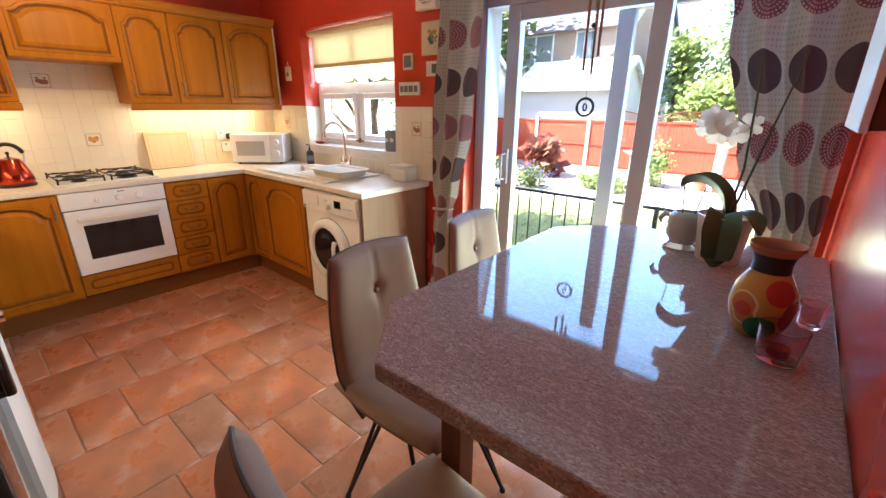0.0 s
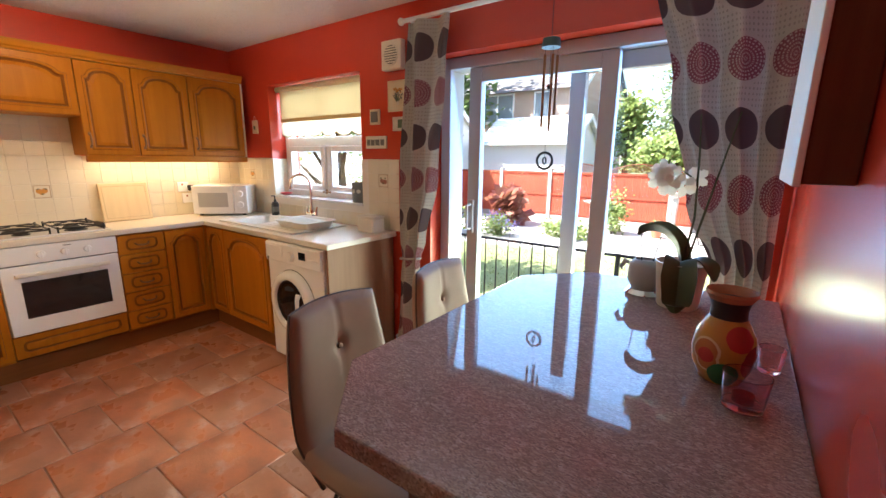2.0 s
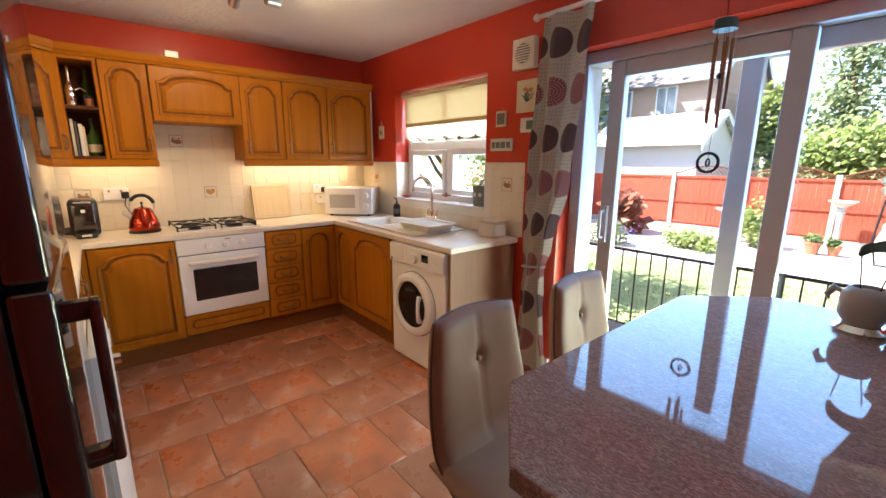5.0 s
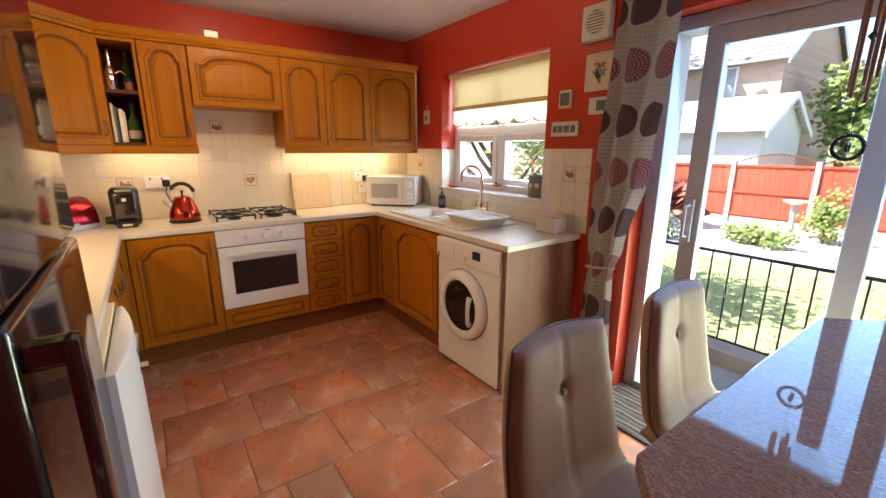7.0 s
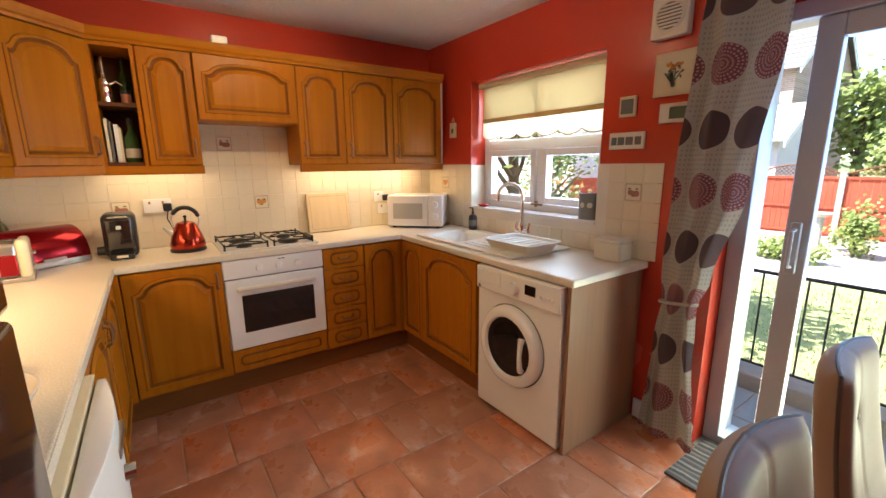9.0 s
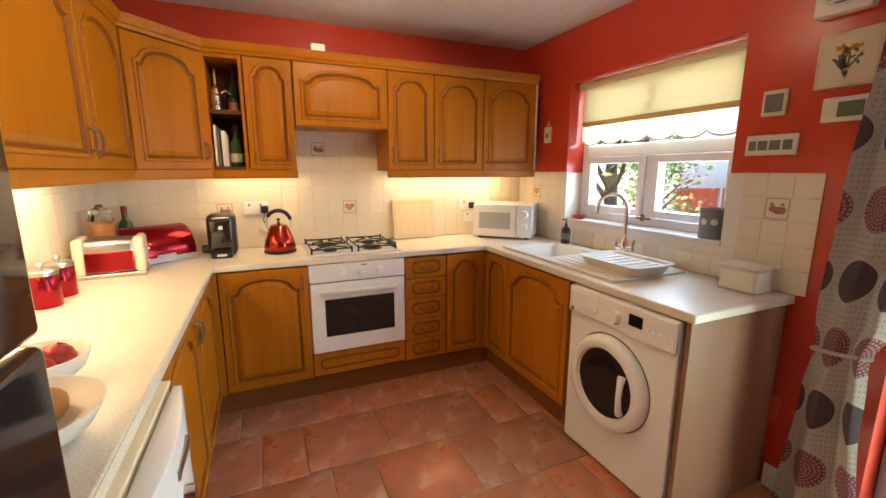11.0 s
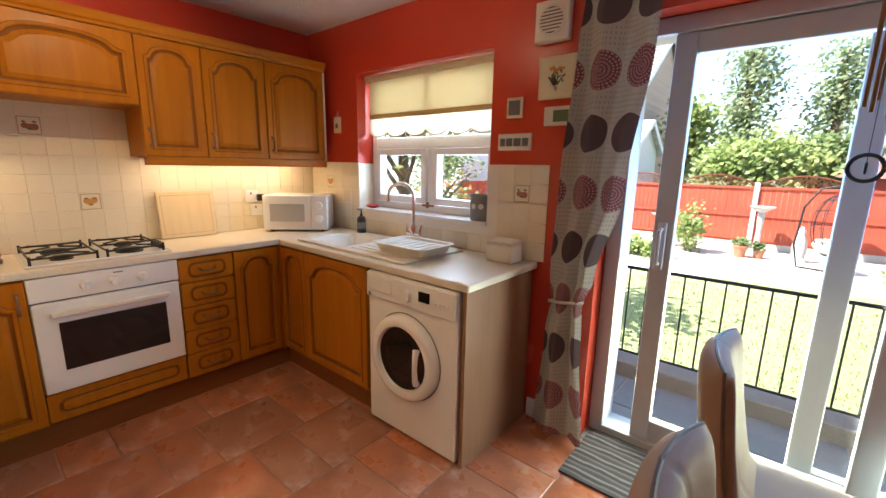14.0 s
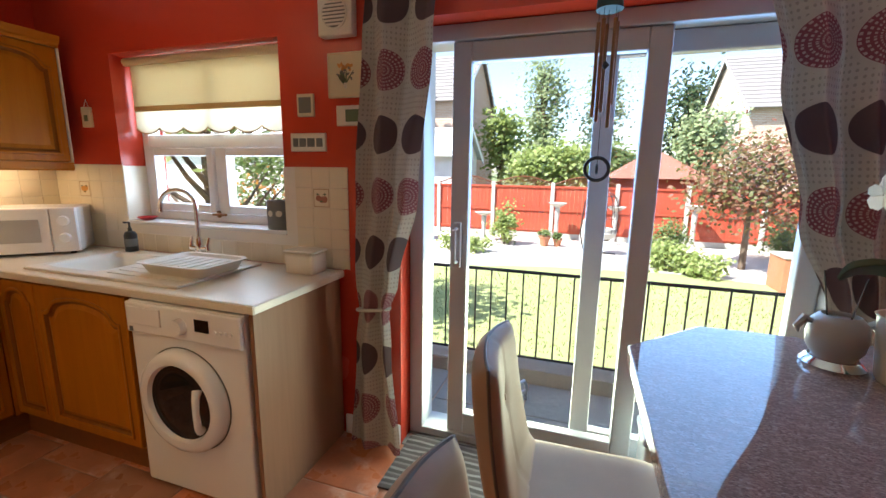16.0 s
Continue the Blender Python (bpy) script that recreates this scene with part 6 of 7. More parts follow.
part("capsule", L([(0.0145, 0.248), (0.0145, 0.30), (0.012, 0.302)], 20), plain("maroon_foil", (0.20, 0.02, 0.03), 0.4, 0.3), bot, smooth=True)
jar = thing("glass_jar", "clip-top glass jar half full of orange pasta", "jar", (0.36, -2.79, WT))
part("jar_glass", L([(0.05, 0.0), (0.055, 0.004), (0.055, 0.26), (0.046, 0.278), (0.046, 0.288)], 28), GLASS, jar, smooth=True)
part("contents", L([(0.046, 0.006), (0.050, 0.01), (0.050, 0.235), (0.03, 0.243)], 24), ORANGE_PRINT, jar, smooth=True)
part("lid", L([(0.048, 0.289), (0.048, 0.305), (0.022, 0.316), (0.012, 0.335)], 24), GLASS, jar, smooth=True)


def fruit_bowl(x, y, r, label, fill):
    b = thing("bowl", label, "bowl", (x, y, WT))
    part("dish", L([(r * 0.45, 0.0), (r * 0.5, 0.004), (r * 0.85, 0.035), (r, 0.075), (r * 0.97, 0.076), (r * 0.8, 0.04), (r * 0.4, 0.012)], 36), plain("white_china", (0.78, 0.76, 0.70), 0.2), b, smooth=True)
    rnd = random.Random(int(r * 1000))
    for k, (px, py) in enumerate(((0, 0), (0.4, 0.2), (-0.4, 0.25), (0.05, -0.45))):
        rr_ = 0.036 + 0.004 * rnd.random()
        f = L([(0.006, -rr_ * 0.85)] + [(rr_ * math.cos(a), rr_ * 0.92 * math.sin(a)) for a in (-1.1, -0.7, -0.3, 0.1, 0.5, 0.9, 1.25)] + [(0.008, rr_ * 0.78)], 18)
        part("fruit", f, fill, b, smooth=True, m=pose(px * r, py * r, 0.052, rnd.uniform(-30, 30), rnd.uniform(-30, 30), 0))
    return b


APPLE = plain("red_apple_skin", (0.36, 0.03, 0.035), 0.35, vary=0.4, grain=12)
GOLD = plain("golden_fruit", (0.50, 0.24, 0.06), 0.4, vary=0.3, grain=12)
fruit_bowl(1.79, -2.535, 0.11, "small white bowl of red apples", APPLE)
fruit_bowl(2.08, -2.47, 0.155, "wide cream china bowl with golden fruit", GOLD)

# sockets
def socket(wall_m, w, label, switches=2, plug=None):
    s = thing("wall_socket", label, "socket", (0, 0, 0))
    s.matrix_basis = wall_m
    part("plate", B(-w, -0.010, -0.042, w, 0.0, 0.042, bev=0.003), WHITE_PLASTIC, s)
    for k in range(switches):
        part("switch", B(-0.012 + (k - (switches - 1) / 2) * 0.07, -0.0125, 0.012, 0.0 + (k - (switches - 1) / 2) * 0.07, -0.0095, 0.028), RED_PRINT, s)
    if plug is not None:
        part("plug", B(plug - 0.024, -0.045, -0.035, plug + 0.024, -0.0098, 0.015, bev=0.008), BLACK_PLASTIC, s, "black plug")
    return s


k1 = socket(pose(0.011, -2.06, 1.16, 0, 0, 90), 0.074, "white double wall socket with a black plug", 2, 0.05)
socket(pose(0.011, -0.53, 1.14, 0, 0, 90), 0.045, "white switch with a black plug", 1, 0.055)
socket(pose(0.011, -0.50, 1.04, 0, 0, 90), 0.045, "white wall socket below a switch", 1)
part("cord", T([(0.05 - 0.235, -2.01 + 1.935, 1.13 - WT), (-0.18, -0.085, 0.185), (-0.175, -0.055, 0.105), (-0.16, -0.045, 0.035), (-0.135, -0.035, 0.006), (-0.085, -0.015, 0.005)], 0.0035, 7), BLACK_PLASTIC, ket, "black cord to the wall socket", smooth=True)
single("ceiling_alarm", B(0.27, -1.695, 2.0905, 0.325, -1.61, 2.138, bev=0.008), WHITE_PLASTIC, "small white box standing on the cornice", "sensor")

# shelf contents
def shelf_item(name, label, cat, x, y, z, prof, mat, cap=None):
    o = thing(name, label, cat, (x, y, z))
    part("glass", L(prof, 18), mat, o, smooth=True)
    if cap:
        r, a, b = cap
        part("cap", L([(r, a), (r, b), (r * 0.8, b + 0.003)], 14), BLACK_PLASTIC, o, smooth=True)
    return o


zA, zB = Z0 + 0.0205, 1.7355
dec = shelf_item("decanter", "silver ribbed decanter with a side spout and tall stopper", "decanter", 0.22, -2.215, zB, [(0.026, 0), (0.030, 0.004), (0.030, 0.02), (0.026, 0.03), (0.029, 0.04), (0.029, 0.075), (0.026, 0.085), (0.030, 0.095), (0.020, 0.125), (0.009, 0.14)], CHROME, None)
part("spout", T([(0.0, 0.02, 0.10), (0.01, 0.05, 0.115), (0.015, 0.075, 0.095)], [0.007, 0.005, 0.004], 8), CHROME, dec, smooth=True)
part("stopper", L([(0.008, 0.139), (0.012, 0.15), (0.007, 0.165), (0.009, 0.19), (0.006, 0.235), (0.003, 0.24)], 14), CHROME, dec, smooth=True)
shelf_item("small_jar", "small amber jar with dark lid", "jar", 0.24, -2.13, zB, [(0.022, 0), (0.024, 0.004), (0.024, 0.05)], POT, (0.025, 0.05, 0.065))
shelf_item("spirit_bottle", "dark slim bottle on the upper shelf", "bottle", 0.12, -2.13, zB, [(0.028, 0), (0.03, 0.15), (0.012, 0.19), (0.011, 0.24)], GREEN_GLASS, (0.013, 0.24, 0.26))
wb = shelf_item("wine_bottle", "dark wine bottle with cream label", "bottle", 0.20, -2.135, zA, [(0.034, 0), (0.036, 0.005), (0.036, 0.13), (0.014, 0.17), (0.012, 0.21)], GREEN_GLASS, (0.015, 0.20, 0.24))
part("label", L([(0.0366, 0.025), (0.0366, 0.075)], 20), PAPER, wb)
for k, (w, hgt, mat) in enumerate(((0.014, 0.23, PAPER), (0.010, 0.215, GREY_PRINT), (0.020, 0.20, WHITE_PLASTIC), (0.012, 0.185, CREAM_CARD))):
    y = -2.245 + 0.019 * k
    single("book", B(0.10, y, zA, 0.27, y + w, zA + hgt, bev=0.0015), mat, "cookery book standing on the shelf", "book")


# ---- garden ----
GZ = -0.60


def sheet(name, pts, z, mat, label, cat, kind="structure"):
    bm = bmesh.new()
    bm.faces.new([bm.verts.new((x, y, z)) for x, y in pts])
    return single(name, bm, mat, label, cat, kind=kind)


sheet("ground", [(-900, -900), (900, -900), (900, 900), (-900, 900)], GZ, EARTH, "open ground round the houses", "ground")
sheet("gravel_bed", [(-4.4, 1.4), (11, 1.4), (11, 11.4), (-4.4, 11.4)], GZ + 0.006, SOIL, "pale gravel beds and paving round the lawn", "ground")
bm = bmesh.new()
edge = [(-3.4, 1.4), (9.5, 1.4), (9.6, 6.3), (7.5, 7.0), (5.0, 7.5), (2.5, 7.2), (0.6, 6.6), (-1.0, 6.4), (-2.6, 6.0), (-3.3, 4.6)]
bm.faces.new([bm.verts.new((x, y, GZ + 0.02)) for x, y in edge])
single("lawn", bm, GRASS, "mown green lawn", "lawn", kind="structure")
rnd = random.Random(5)
bm = bmesh.new()
for _ in range(14000):
    x, y = rnd.uniform(-3.2, 8.8), rnd.uniform(1.5, 6.3)
    a, h = rnd.uniform(0, 6.28), rnd.uniform(0.02, 0.05)
    v = [bm.verts.new((x + 0.008 * math.cos(a), y + 0.008 * math.sin(a), GZ + 0.02)), bm.verts.new((x - 0.008 * math.cos(a), y - 0.008 * math.sin(a), GZ + 0.02)), bm.verts.new((x + rnd.uniform(-.02, .02), y + rnd.uniform(-.02, .02), GZ + 0.02 + h))]
    bm.faces.new(v)
single("grass", bm, GRASS_BLADE, "short blades of lawn grass", "grass", kind="stuff")
patio = tagged(part("patio", B(-4.0, 0.285, GZ, 9.0, 1.15, -0.16), FLOOR_GROUT), "grey paved patio step outside the door", "patio", kind="structure")
pm = bpy.data.meshes.new("slab")
bm = B(-0.295, -0.205, 0, 0.295, 0.205, 0.012, bev=0.004, seg=1)
bm.to_mesh(pm)
bm.free()
pm.materials.append(PAVING)
for i in range(14):
    for j in range(2):
        s = new("slab", pm)
        s.parent = patio
        s.matrix_basis = pose(-2.2 + 0.6 * i, 0.51 + 0.42 * j, -0.162)
kerb = single("kerb", B(-4.0, 1.152, GZ, 9.0, 1.36, -0.045, bev=0.01), KERB_STONE, "low concrete wall along the patio edge", "kerb", kind="structure")
rail = thing("railing", "black iron garden railing on the low wall", "railing", (0, 1.25, -0.045))
for z, r in ((0.712, 0.013), (0.05, 0.010)):
    part("rail", C((-3.9, 0, z), (8.9, 0, z), r, seg=8), BLACK_IRON, rail)
me = None
for k in range(106):
    x = -3.793 + 0.12 * k
    if me is None:
        b0 = part("baluster", C((0, 0, 0.052), (0, 0, 0.710), 0.0065, seg=6), BLACK_IRON, rail, m=pose(x, 0, 0))
        me = b0.data
    else:
        b0 = new("baluster", me)
        b0.parent = rail
        b0.matrix_basis = pose(x, 0, 0)
for k in range(8):
    part("post", B(-3.9 + 1.8 * k - 0.016, -0.016, 0.0, -3.9 + 1.8 * k + 0.016, 0.016, 0.725), BLACK_IRON, rail)
# a metal hoop standing on the patio
hoop = thing("boot_scraper", "grey metal boot scraper hoop on the patio", "boot scraper", (2.86, 0.83, -0.15), 60)
part("hoop", T([(-0.09, 0, 0.0), (-0.09, 0, 0.10), (-0.06, 0, 0.15), (0.06, 0, 0.15), (0.09, 0, 0.10), (0.09, 0, 0.0)], 0.012, 8), STEEL, hoop, smooth=True)
part("bar", B(-0.09, -0.006, 0.05, 0.09, 0.006, 0.08), STEEL, hoop)


BOARDS = {}


def fence_panel(name, at, rz, h, arch, label="red-brown stained wooden fence panel between concrete posts"):
    f = thing(name, label, "fence", at, rz, "garden fence panels")
    if h not in BOARDS:
        b0 = part("board", B(0, -0.008, 0.16, 0.112, 0.008, h), FENCE_RED, f, m=pose(0.06, 0, 0))
        BOARDS[h] = b0.data
    else:
        b0 = new("board", BOARDS[h])
        b0.parent, b0.matrix_basis = f, pose(0.06, 0, 0)
    for k in range(1, 15):
        b1 = new("board", BOARDS[h])
        b1.parent, b1.matrix_basis = f, pose(0.06 + 0.118 * k, -0.006 * (k % 2), 0)
    part("gravel_board", B(0.06, -0.02, 0.0, 1.83, 0.02, 0.16), CONCRETE, f)
    for z in (0.22, h * 0.52, h - 0.06):
        part("rail", B(0.06, -0.045, z, 1.83, -0.012, z + 0.06), FENCE_RED, f)
    part("post", B(-0.055, -0.06, 0.0, 0.055, 0.06, h + 0.10), CONCRETE, f, "concrete post")
    if arch:
        bm = bmesh.new()
        top = [(0.06 + 1.77 * k / 12, h + 0.06 + arch * math.sin(math.pi * k / 12)) for k in range(13)]
        tube(bm, [(x, 0, z) for x, z in top], 0.02, 6)
        for k in range(-3, 20):
            for sgn in (1, -1):
                x0 = 0.06 + 0.095 * k if sgn == 1 else 0.06 + 0.095 * k + 0.3
                pts = [(x0 + sgn * 0.3 * q / 8, h + 0.02 + 0.3 * q / 8) for q in range(9)]
                pts = [(x, z) for x, z in pts if 0.06 < x < 1.83 and z < h + 0.06 + arch * math.sin(math.pi * (x - 0.06) / 1.77)]
                if len(pts) > 1:
                    tube(bm, [(pts[0][0], 0.004 * sgn, pts[0][1]), (pts[-1][0], 0.004 * sgn, pts[-1][1])], 0.008, 4)
        part("lattice_top", bm, TEAK, f, "arched lattice top")
    return f


for k in range(10):
    fence_panel("fence_panel", (-5.05 + 1.85 * k, 11.5, GZ), 0, 1.62, 0.22 if k in (2, 3, 4) else 0.0)
for k in range(4, 6):
    fence_panel("fence_panel", (-4.6, 0.4 + 1.85 * k, GZ), 90, 1.55, 0.0)
for k in range(4):
    fence_panel("fence_panel", (11.2, 11.4 - 1.85 * k, GZ), -90, 1.55, 0.0)


# ---- plants ----
def leaves(bm, rnd, centre, radii, n, size, shell=0.55):
    """Small folded leaves scattered in clumps through an ellipsoid."""
    c = Vector(centre)
    clumps = []
    for _ in range(max(6, n // 45)):
        d = Vector((rnd.gauss(0, 1), rnd.gauss(0, 1), rnd.gauss(0, 1))).normalized() * rnd.uniform(shell, 1.0)
        clumps.append(c + Vector((d.x * radii[0], d.y * radii[1], d.z * radii[2])))
    sp = sum(radii) / 3 * 0.26
    for k in range(n):
        p = clumps[k % len(clumps)] + Vector((rnd.gauss(0, sp), rnd.gauss(0, sp), rnd.gauss(0, sp * 0.8)))
        d = Vector((rnd.uniform(-1, 1), rnd.uniform(-1, 1), rnd.uniform(-0.6, 0.6))).normalized()
        s = d.orthogonal().normalized()
        w, l = size * rnd.uniform(0.3, 0.5), size * rnd.uniform(0.7, 1.2)
        a, b, e, f = (bm.verts.new(q) for q in (p, p + d * l * 0.5 + s * w, p + d * l, p + d * l * 0.5 - s * w))
        bm.faces.new((a, b, e, f))


def tree(name, label, at, height, crown, n, size, leaf_mat, trunk_r=0.12, seed=1, limbs=6, low=0.35, cat="tree"):
    t = thing(name, label, cat, at)
    rnd = random.Random(seed)
    bm = bmesh.new()
    lean = rnd.uniform(-0.1, 0.1)
    tube(bm, [(0, 0, 0), (lean * 0.3, 0.02, height * 0.3), (lean, 0, height * 0.6), (lean * 1.4, 0, height * 0.85)], [trunk_r * 1.25, trunk_r, trunk_r * 0.65, trunk_r * 0.2], 8)
    for k in range(limbs):
        a, z = 2 * math.pi * k / limbs + rnd.uniform(-.3, .3), height * rnd.uniform(low, 0.7)
        r = crown[0] * rnd.uniform(0.5, 0.85)
        tube(bm, [(lean * z / height, 0, z), (r * 0.5 * math.cos(a), r * 0.5 * math.sin(a), z + height * 0.08), (r * math.cos(a), r * math.sin(a), z + height * 0.2)], [trunk_r * 0.45, trunk_r * 0.3, trunk_r * 0.08], 6)
    part("trunk", bm, BARK, t)
    bm = bmesh.new()
    leaves(bm, rnd, (0, 0, height - crown[2]), crown, n, size, 0.35)
    part("crown", bm, leaf_mat, t)
    return t


def shrub(label, at, radii, n, size, mat, seed, flowers=None):
    s = thing("shrub", label, "shrub", at)
    rnd = random.Random(seed)
    bm = bmesh.new()
    for k in range(7):
        a = 2 * math.pi * k / 7
        tube(bm, [(0, 0, 0), (radii[0] * 0.4 * math.cos(a), radii[1] * 0.4 * math.sin(a), radii[2] * 1.1)], [0.02, 0.006], 5)
    part("stems", bm, BARK, s)
    bm = bmesh.new()
    leaves(bm, rnd, (0, 0, radii[2]), radii, n, size, 0.3)
    part("foliage", bm, mat, s)
    if flowers:
        bm = bmesh.new()
        leaves(bm, rnd, (0, 0, radii[2] * 1.15), radii, n // 5, size * 0.8, 0.8)
        part("flowers", bm, flowers, s)
    return s


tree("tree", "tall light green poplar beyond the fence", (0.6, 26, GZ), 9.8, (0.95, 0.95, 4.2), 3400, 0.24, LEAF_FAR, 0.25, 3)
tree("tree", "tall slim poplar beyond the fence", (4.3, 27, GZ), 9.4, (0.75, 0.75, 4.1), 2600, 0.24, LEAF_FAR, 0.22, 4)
tree("tree", "bright green tree beside the far house", (-0.9, 20, GZ), 5.2, (0.95, 0.95, 1.8), 1800, 0.24, LEAF_LIGHT, 0.15, 5)
tree("tree", "broad green tree behind the fence", (2.1, 17, GZ), 3.1, (1.9, 1.4, 0.8), 3600, 0.22, LEAF_LIGHT, 0.15, 6)
tree("tree", "dark green tree behind the fence", (4.2, 18, GZ), 3.2, (1.3, 1.2, 0.9), 2600, 0.22, LEAF, 0.15, 7)
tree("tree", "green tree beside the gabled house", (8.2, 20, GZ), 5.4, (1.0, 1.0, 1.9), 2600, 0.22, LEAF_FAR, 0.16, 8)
tree("tree", "small tree with red-tinged leaves", (6.6, 8.6, GZ), 2.65, (1.35, 1.2, 0.85), 3800, 0.11, LEAF_RED, 0.06, 9)
tree("tree", "tall green tree behind the side fence", (-8.5, 14.5, GZ), 9.5, (2.6, 2.6, 3.6), 5200, 0.32, LEAF, 0.25, 10)
tree("tree", "far green tree on the skyline", (11.5, 34, GZ), 9.5, (3.0, 2.4, 3.6), 3600, 0.4, LEAF_DARK, 0.25, 12)
tree("tree", "tree with bare winding limbs by the kitchen window", (-1.45, 2.5, GZ), 4.2, (1.7, 1.1, 0.9), 2300, 0.13, LEAF_LIGHT, 0.10, 13, 18, 0.10)
tree("tree", "small leafy tree near the kitchen window", (-4.0, 6.2, GZ), 2.9, (0.9, 0.8, 0.9), 1500, 0.10, LEAF, 0.06, 14, 7, 0.2)
shrub("rounded clipped green hedge ball", (5.35, 9.6, GZ), (0.5, 0.45, 0.42), 1500, 0.07, LEAF, 21)
shrub("low yellow-green shrub in the gravel", (5.0, 8.0, GZ), (0.65, 0.5, 0.26), 1500, 0.09, LEAF_LIGHT, 22)
shrub("low yellow-green shrub in the gravel", (5.5, 7.5, GZ), (0.45, 0.4, 0.2), 900, 0.09, LEAF_LIGHT, 28)
shrub("upright green shrub beside the fence", (1.2, 9.8, GZ), (0.35, 0.35, 0.6), 1100, 0.09, LEAF_LIGHT, 23)
shrub("yellow-green hedge by the side fence", (-2.6, 6.8, GZ), (0.75, 0.7, 0.55), 2000, 0.09, LEAF_LIGHT, 24)
shrub("lavender bush with blue flowers", (-1.2, 7.6, GZ), (0.5, 0.45, 0.32), 1000, 0.07, LEAF, 25, LEAF_BLUE)
shrub("red spiky cordyline plant", (-1.9, 9.6, GZ), (0.45, 0.45, 0.6), 500, 0.35, leaf_material("red_spiky_leaves", (0.20, 0.05, 0.04), (0.36, 0.14, 0.08)), 26)
shrub("low green plants in the bed", (0.4, 8.4, GZ), (0.7, 0.4, 0.2), 1100, 0.09, LEAF_LIGHT, 27)
shrub("orange flowering bush near the house", (-1.95, 4.1, GZ), (0.5, 0.5, 0.85), 1500, 0.09, LEAF, 29, LEAF_ORANGE)
shrub("green shrub at the fence foot", (8.2, 10.2, GZ), (0.9, 0.6, 0.5), 1500, 0.09, LEAF, 31)

# ---- garden ornaments ----
def birdbath(at, h, label="pale stone bird bath on a pedestal"):
    b = thing("bird_bath", label, "bird bath", at, 0, "bird baths along the fence")
    part("pedestal", L([(0.15, 0), (0.15, 0.05), (0.07, 0.10), (0.055, h * 0.5), (0.08, h * 0.85), (0.06, h * 0.9)], 18), STONE, b, smooth=True)
    part("basin", L([(0.07, h * 0.88), (0.24, h * 0.97), (0.27, h), (0.24, h), (0.10, h * 0.94)], 24), STONE, b, smooth=True)


birdbath((0.5, 10.2, GZ), 0.85)
birdbath((2.55, 10.9, GZ), 1.15)
birdbath((4.15, 10.9, GZ), 1.10)
birdbath((6.15, 11.0, GZ), 1.2)
for x, y, s in ((2.3, 9.9, 1.0), (2.65, 10.0, 0.8), (4.9, 9.6, 0.7)):
    p = thing("flower_pot", "terracotta flower pot with a small plant", "pot", (x, y, GZ))
    part("pot", L([(0.10 * s, 0), (0.15 * s, 0.24 * s), (0.17 * s, 0.25 * s), (0.17 * s, 0.29 * s), (0.13 * s, 0.28 * s)], 18), POT, p, smooth=True)
    bm = bmesh.new()
    leaves(bm, random.Random(int(x * 10)), (0, 0, 0.38 * s), (0.14, 0.14, 0.10), 160, 0.08, 0.2)
    part("plant", bm, LEAF, p)
st = thing("garden_statue", "pale stone garden statue on a plinth", "statue", (3.35, 10.2, GZ))
bm = L([(0.18, 0), (0.16, 0.08), (0.12, 0.10), (0.14, 0.35), (0.10, 0.55), (0.06, 0.64), (0.07, 0.72), (0.03, 0.80)], 18)
part("figure", bm, STONE, st, smooth=True)
bx = thing("planter_box", "brown brick-red planter box with a pale lid", "planter", (6.9, 6.9, GZ))
part("planter_body", B(-0.35, -0.3, 0, 0.35, 0.3, 0.62, bev=0.01), POT, bx)
part("lid", B(-0.37, -0.32, 0.62, 0.37, 0.32, 0.66, bev=0.006), STONE, bx)
egg = thing("hanging_chair", "dark wire hanging egg chair on a curved stand", "chair", (3.75, 9.3, GZ))
part("stand", T([(0.35, 0, 0.02), (0.1, 0, 0.03), (-0.42, 0, 0.05), (-0.52, 0, 0.5), (-0.46, 0, 1.3), (-0.25, 0, 1.68), (0.0, 0, 1.74), (0.05, 0, 1.68)], 0.02, 8), BLACK_IRON, egg, smooth=True)
bm = bmesh.new()
for k in range(12):
    a = 2 * math.pi * k / 12
    tube(bm, [(0.05 + 0.36 * math.sin(t) * math.cos(a), 0.36 * math.sin(t) * math.sin(a), 0.95 + 0.62 * math.cos(t)) for t in (math.pi * q / 10 for q in range(11))], 0.008, 5)
for t in (0.6, 1.1, 1.6, 2.1, 2.6):
    tube(bm, [(0.05 + 0.36 * math.sin(t) * math.cos(a), 0.36 * math.sin(t) * math.sin(a), 0.95 + 0.62 * math.cos(t)) for a in (2 * math.pi * q / 16 for q in range(17))], 0.008, 5)
part("basket", bm, BLACK_IRON, egg)
part("cushion", L([(0.02, 0.36), (0.22, 0.42), (0.30, 0.55), (0.26, 0.66), (0.05, 0.62)], 18, (0.05, 0, 0)), STONE, egg, "pale cushion", smooth=True)
gz = thing("gazebo", "wooden summer house with a red tiled hipped roof", "summer house", (5.6, 15.2, GZ))
part("walls", B(-1.3, -1.2, 0, 1.3, 1.2, 1.9), FENCE_RED, gz)
bm = bmesh.new()
b4 = [bm.verts.new(p) for p in ((-1.6, -1.5, 1.88), (1.6, -1.5, 1.88), (1.6, 1.5, 1.88), (-1.6, 1.5, 1.88))]
tip = bm.verts.new((0, 0, 2.95))
bm.faces.new(b4)
for i in range(4):
    bm.faces.new((b4[i], b4[(i + 1) % 4], tip))
part("roof", bm, ROOF_RED, gz)


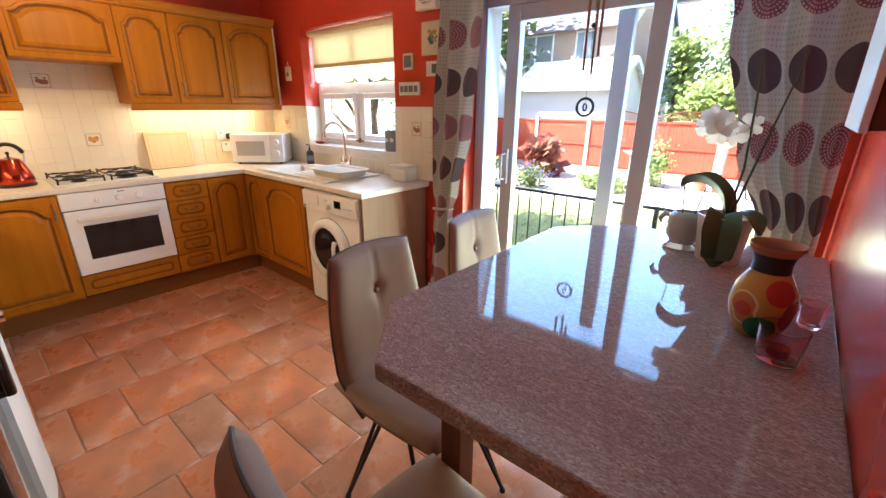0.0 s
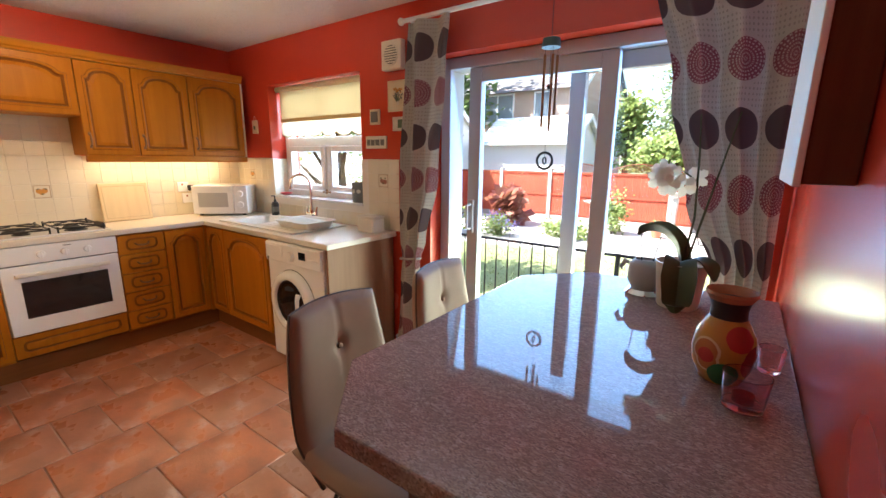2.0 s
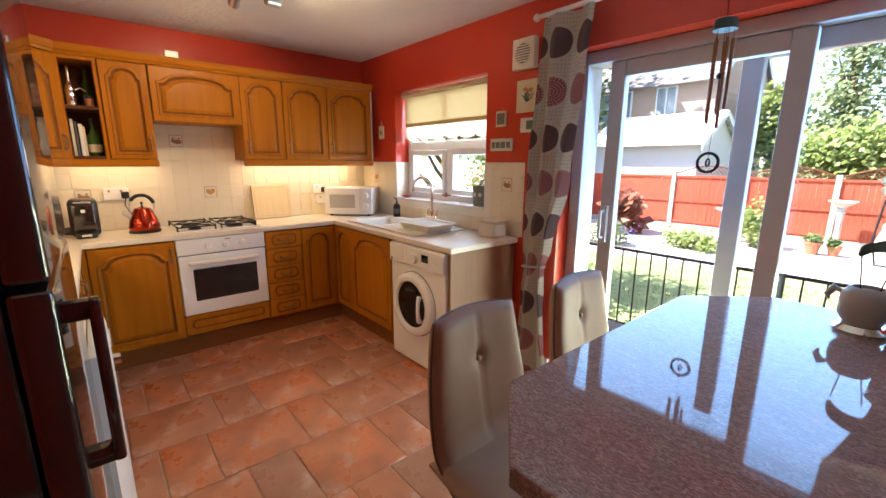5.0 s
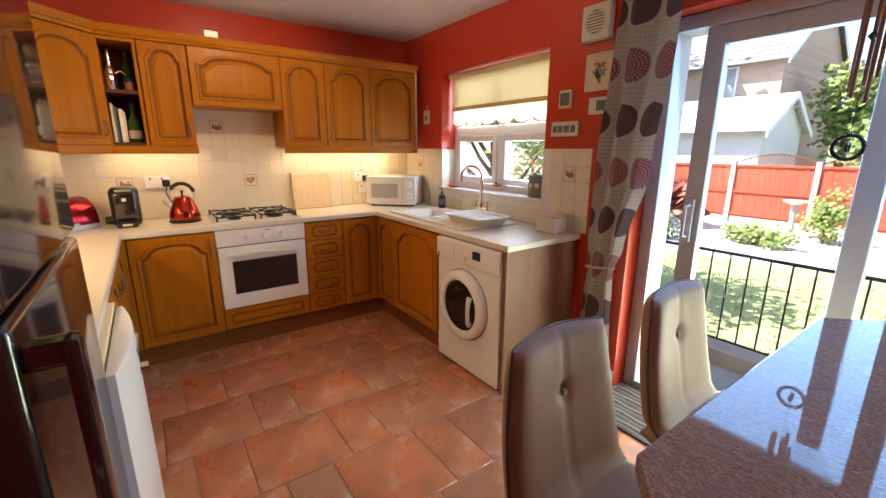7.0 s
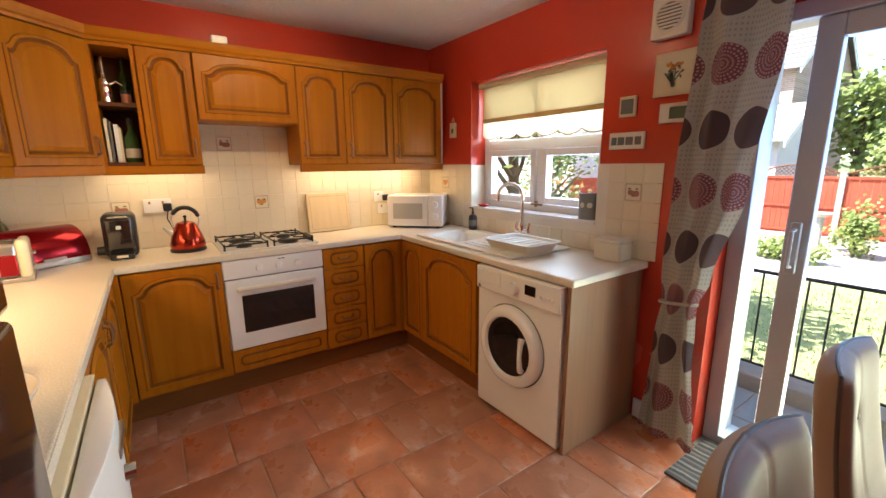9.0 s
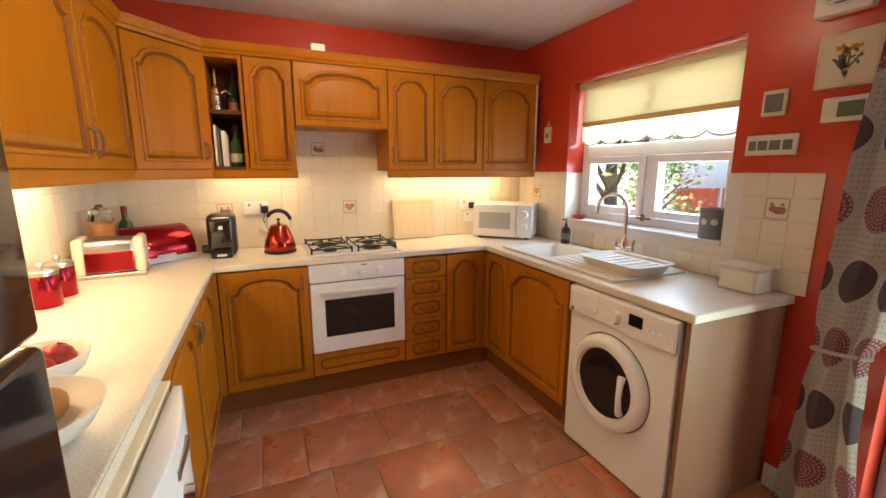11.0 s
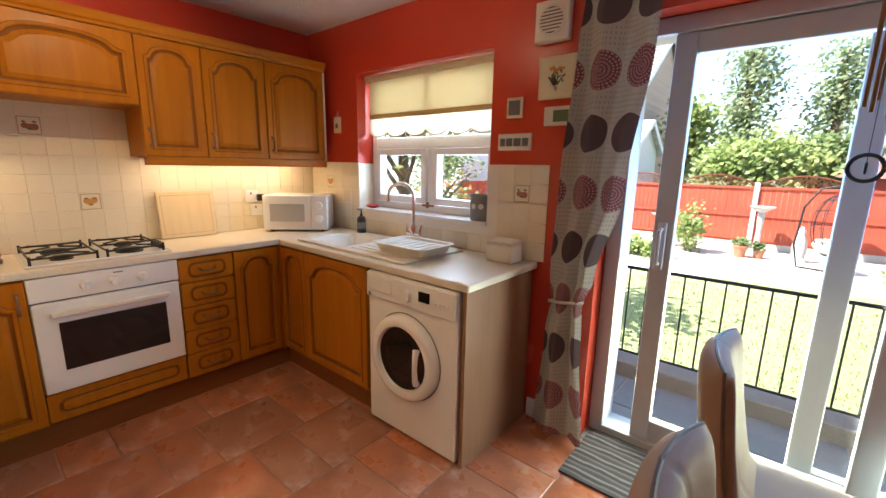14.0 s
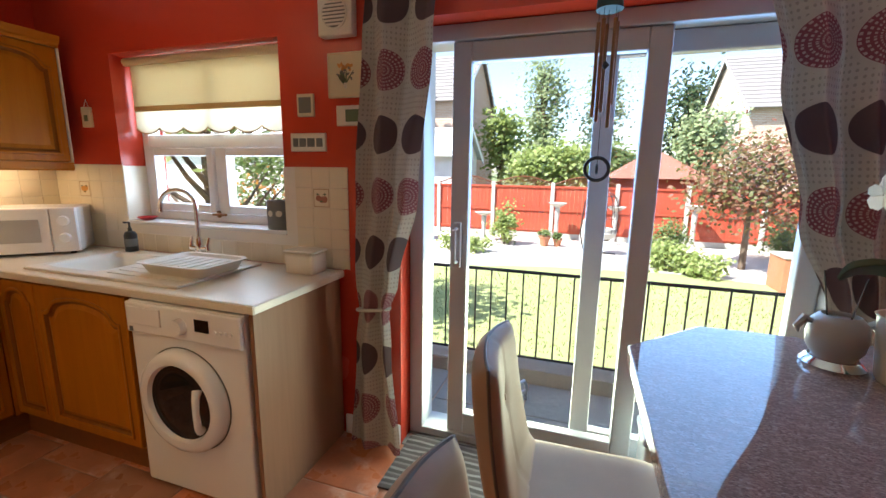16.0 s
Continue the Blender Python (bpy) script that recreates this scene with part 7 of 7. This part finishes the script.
# ---- houses ----
def house(at, rz, w, d, eave, ridge, label, wallmat, windows, gable_x=True, roofmat=None):
    """A gabled house; the ridge runs along local x. windows: (face, u, z, w, h)."""
    h = thing("house", label, "house", at, rz)
    part("wall", P([(0, 0), (d, 0), (d, eave), (d / 2, ridge), (0, eave)], 0, w, axis="x"), wallmat, h)
    for sgn in (0, 1):
        bm = bmesh.new()
        y0, y1 = (-0.35, d / 2) if sgn == 0 else (d + 0.35, d / 2)
        s = (ridge - eave) / (d / 2)
        z0 = eave - 0.35 * s
        for k in range(14):
            a, b = k / 14, (k + 1) / 14
            ya, yb, za, zb = y0 + (y1 - y0) * a, y0 + (y1 - y0) * b, z0 + (ridge - z0) * a, z0 + (ridge - z0) * b
            vs = [bm.verts.new(p) for p in ((-0.25, ya, za + 0.10), (w + 0.25, ya, za + 0.10), (w + 0.25, yb, zb + 0.06), (-0.25, yb, zb + 0.06))]
            bm.faces.new(vs)
            vs2 = [bm.verts.new(p) for p in ((-0.25, ya, za + 0.06), (w + 0.25, ya, za + 0.06), (w + 0.25, ya, za + 0.10), (-0.25, ya, za + 0.10))]
            bm.faces.new(vs2)
        bmesh.ops.remove_doubles(bm, verts=bm.verts, dist=0.002)
        part("roof", bm, roofmat or ROOF_TILE, h)
    for x in (-0.24, w + 0.20):
        bm = bmesh.new()
        for y0, y1 in ((-0.35, d / 2), (d + 0.35, d / 2)):
            s = (ridge - eave) / (d / 2)
            z0 = eave - 0.35 * s
            vs = []
            for yy, zz in ((y0, z0), (y1, ridge)):
                vs.append((yy, zz))
            q = [(x, vs[0][0], vs[0][1] - 0.12), (x, vs[1][0], vs[1][1] - 0.12), (x, vs[1][0], vs[1][1] + 0.06), (x, vs[0][0], vs[0][1] + 0.06)]
            lo = [bm.verts.new(p) for p in q]
            hi = [bm.verts.new((p[0] + 0.04, p[1], p[2])) for p in q]
            bm.faces.new(lo)
            bm.faces.new(hi[::-1])
            for i in range(4):
                bm.faces.new((lo[i], lo[(i + 1) % 4], hi[(i + 1) % 4], hi[i]))
        part("barge_board", bm, WHITE_PLASTIC, h)
    for face, u, z, ww_, hh in windows:
        wdw = part("window", bmesh.new(), WHITE_PLASTIC, h)
        bm = bmesh.new()
        t = 0.07
        for a0, c0, a1, c1 in ((0, 0, ww_, t), (0, hh - t, ww_, hh), (0, t, t, hh - t), (ww_ - t, t, ww_, hh - t), (ww_ / 2 - t / 2, t, ww_ / 2 + t / 2, hh - t)):
            box(bm, a0, -0.06, c0, a1, 0.02, c1)
        box(bm, -0.06, -0.10, -0.06, ww_ + 0.06, 0.02, 0.0)
        bm.to_mesh(wdw.data)
        bm.free()
        wdw.matrix_basis = pose(u, 0, z) if face == "front" else pose(0, d - u, z, 0, 0, -90)
        part("pane", B(t, -0.02, t, ww_ - t, -0.012, hh - t), HOUSE_GLASS, wdw)
    return h


# gabled brick house beyond the fence, its neighbour with a white side, and the row to the west
house((10.2, 21, GZ), 0, 11, 8.5, 5.2, 8.2, "brick house with a grey tiled roof beyond the fence", BRICK, [("front", 2.6, 3.4, 1.5, 1.3), ("front", 7.0, 3.4, 1.5, 1.3), ("front", 2.6, 0.9, 1.8, 1.3)])
house((-13.0, 18, GZ), 0, 10.4, 8, 5.5, 8.4, "brick house with white windows behind the side fence", BRICK, [("front", 5.0, 3.9, 1.9, 1.4), ("front", 8.0, 3.9, 0.9, 1.4), ("front", 1.5, 3.9, 1.6, 1.4)])
house((-16, 9.0, GZ), 0, 10.6, 4.0, 3.0, 4.4, "white single-storey extension with a pale roof", RENDER_WALL, [("front", 2.0, 0.9, 1.5, 1.2)], roofmat=WHITE_PLASTIC)
house((-4.9, 13.0, GZ), 0, 3.6, 3.4, 2.7, 3.7, "white conservatory with a pale roof behind the fence", RENDER_WALL, [], roofmat=WHITE_PLASTIC)


# ---- floor tiles ----
def floor_tile_mesh(w, d, seed):
    rnd = random.Random(seed)
    bm = bmesh.new()
    k, inset = 3, 0.006
    def outline(e, z):
        pts = []
        for i, (x0, y0, x1, y1) in enumerate(((e, e, w - e, e), (w - e, e, w - e, d - e), (w - e, d - e, e, d - e), (e, d - e, e, e))):
            for q in range(k):
                t = q / k
                j = 0.0015 if q else 0.0
                pts.append((x0 + (x1 - x0) * t + rnd.uniform(-j, j), y0 + (y1 - y0) * t + rnd.uniform(-j, j), z + rnd.uniform(-0.0006, 0.0006)))
        return [bm.verts.new(p) for p in pts]
    a, b, c = outline(0.0024, -0.004), outline(0.0032, -0.0008), outline(0.008, 0.0006)
    for r0, r1 in ((a, b), (b, c)):
        for i in range(len(r0)):
            bm.faces.new((r0[i], r0[(i + 1) % len(r0)], r1[(i + 1) % len(r0)], r1[i]))
    bm.faces.new(c)
    me = bpy.data.meshes.new("tile")
    bm.to_mesh(me)
    bm.free()
    me.polygons.foreach_set("use_smooth", [True] * len(me.polygons))
    me.materials.append(TERRACOTTA)
    return me


ROW, BIG, SMALL = 0.408, 0.410, 0.205
variants = {}
rnd = random.Random(11)
x, k = 1.19 - 3 * ROW, 0
while x < EAST:
    w = ROW
    start = (-1.805 if k % 2 == 1 else -2.11) - 4 * (BIG + SMALL)
    y, small = start, True
    while y < 0:
        d = SMALL if small else BIG
        ya, yb = max(y, SOUTH), min(y + d, 0.0)
        xa, xb = max(x, 0.0), min(x + w, EAST)
        if yb - ya > 0.04 and xb - xa > 0.04:
            key = (round(xb - xa, 3), round(yb - ya, 3), rnd.randrange(4))
            if key not in variants:
                variants[key] = floor_tile_mesh(xb - xa, yb - ya, len(variants))
            t = new("tile", variants[key])
            t.parent = floor
            t.matrix_basis = pose(xa, ya, 0)
        y += d
        small = not small
    x += w
    k += 1
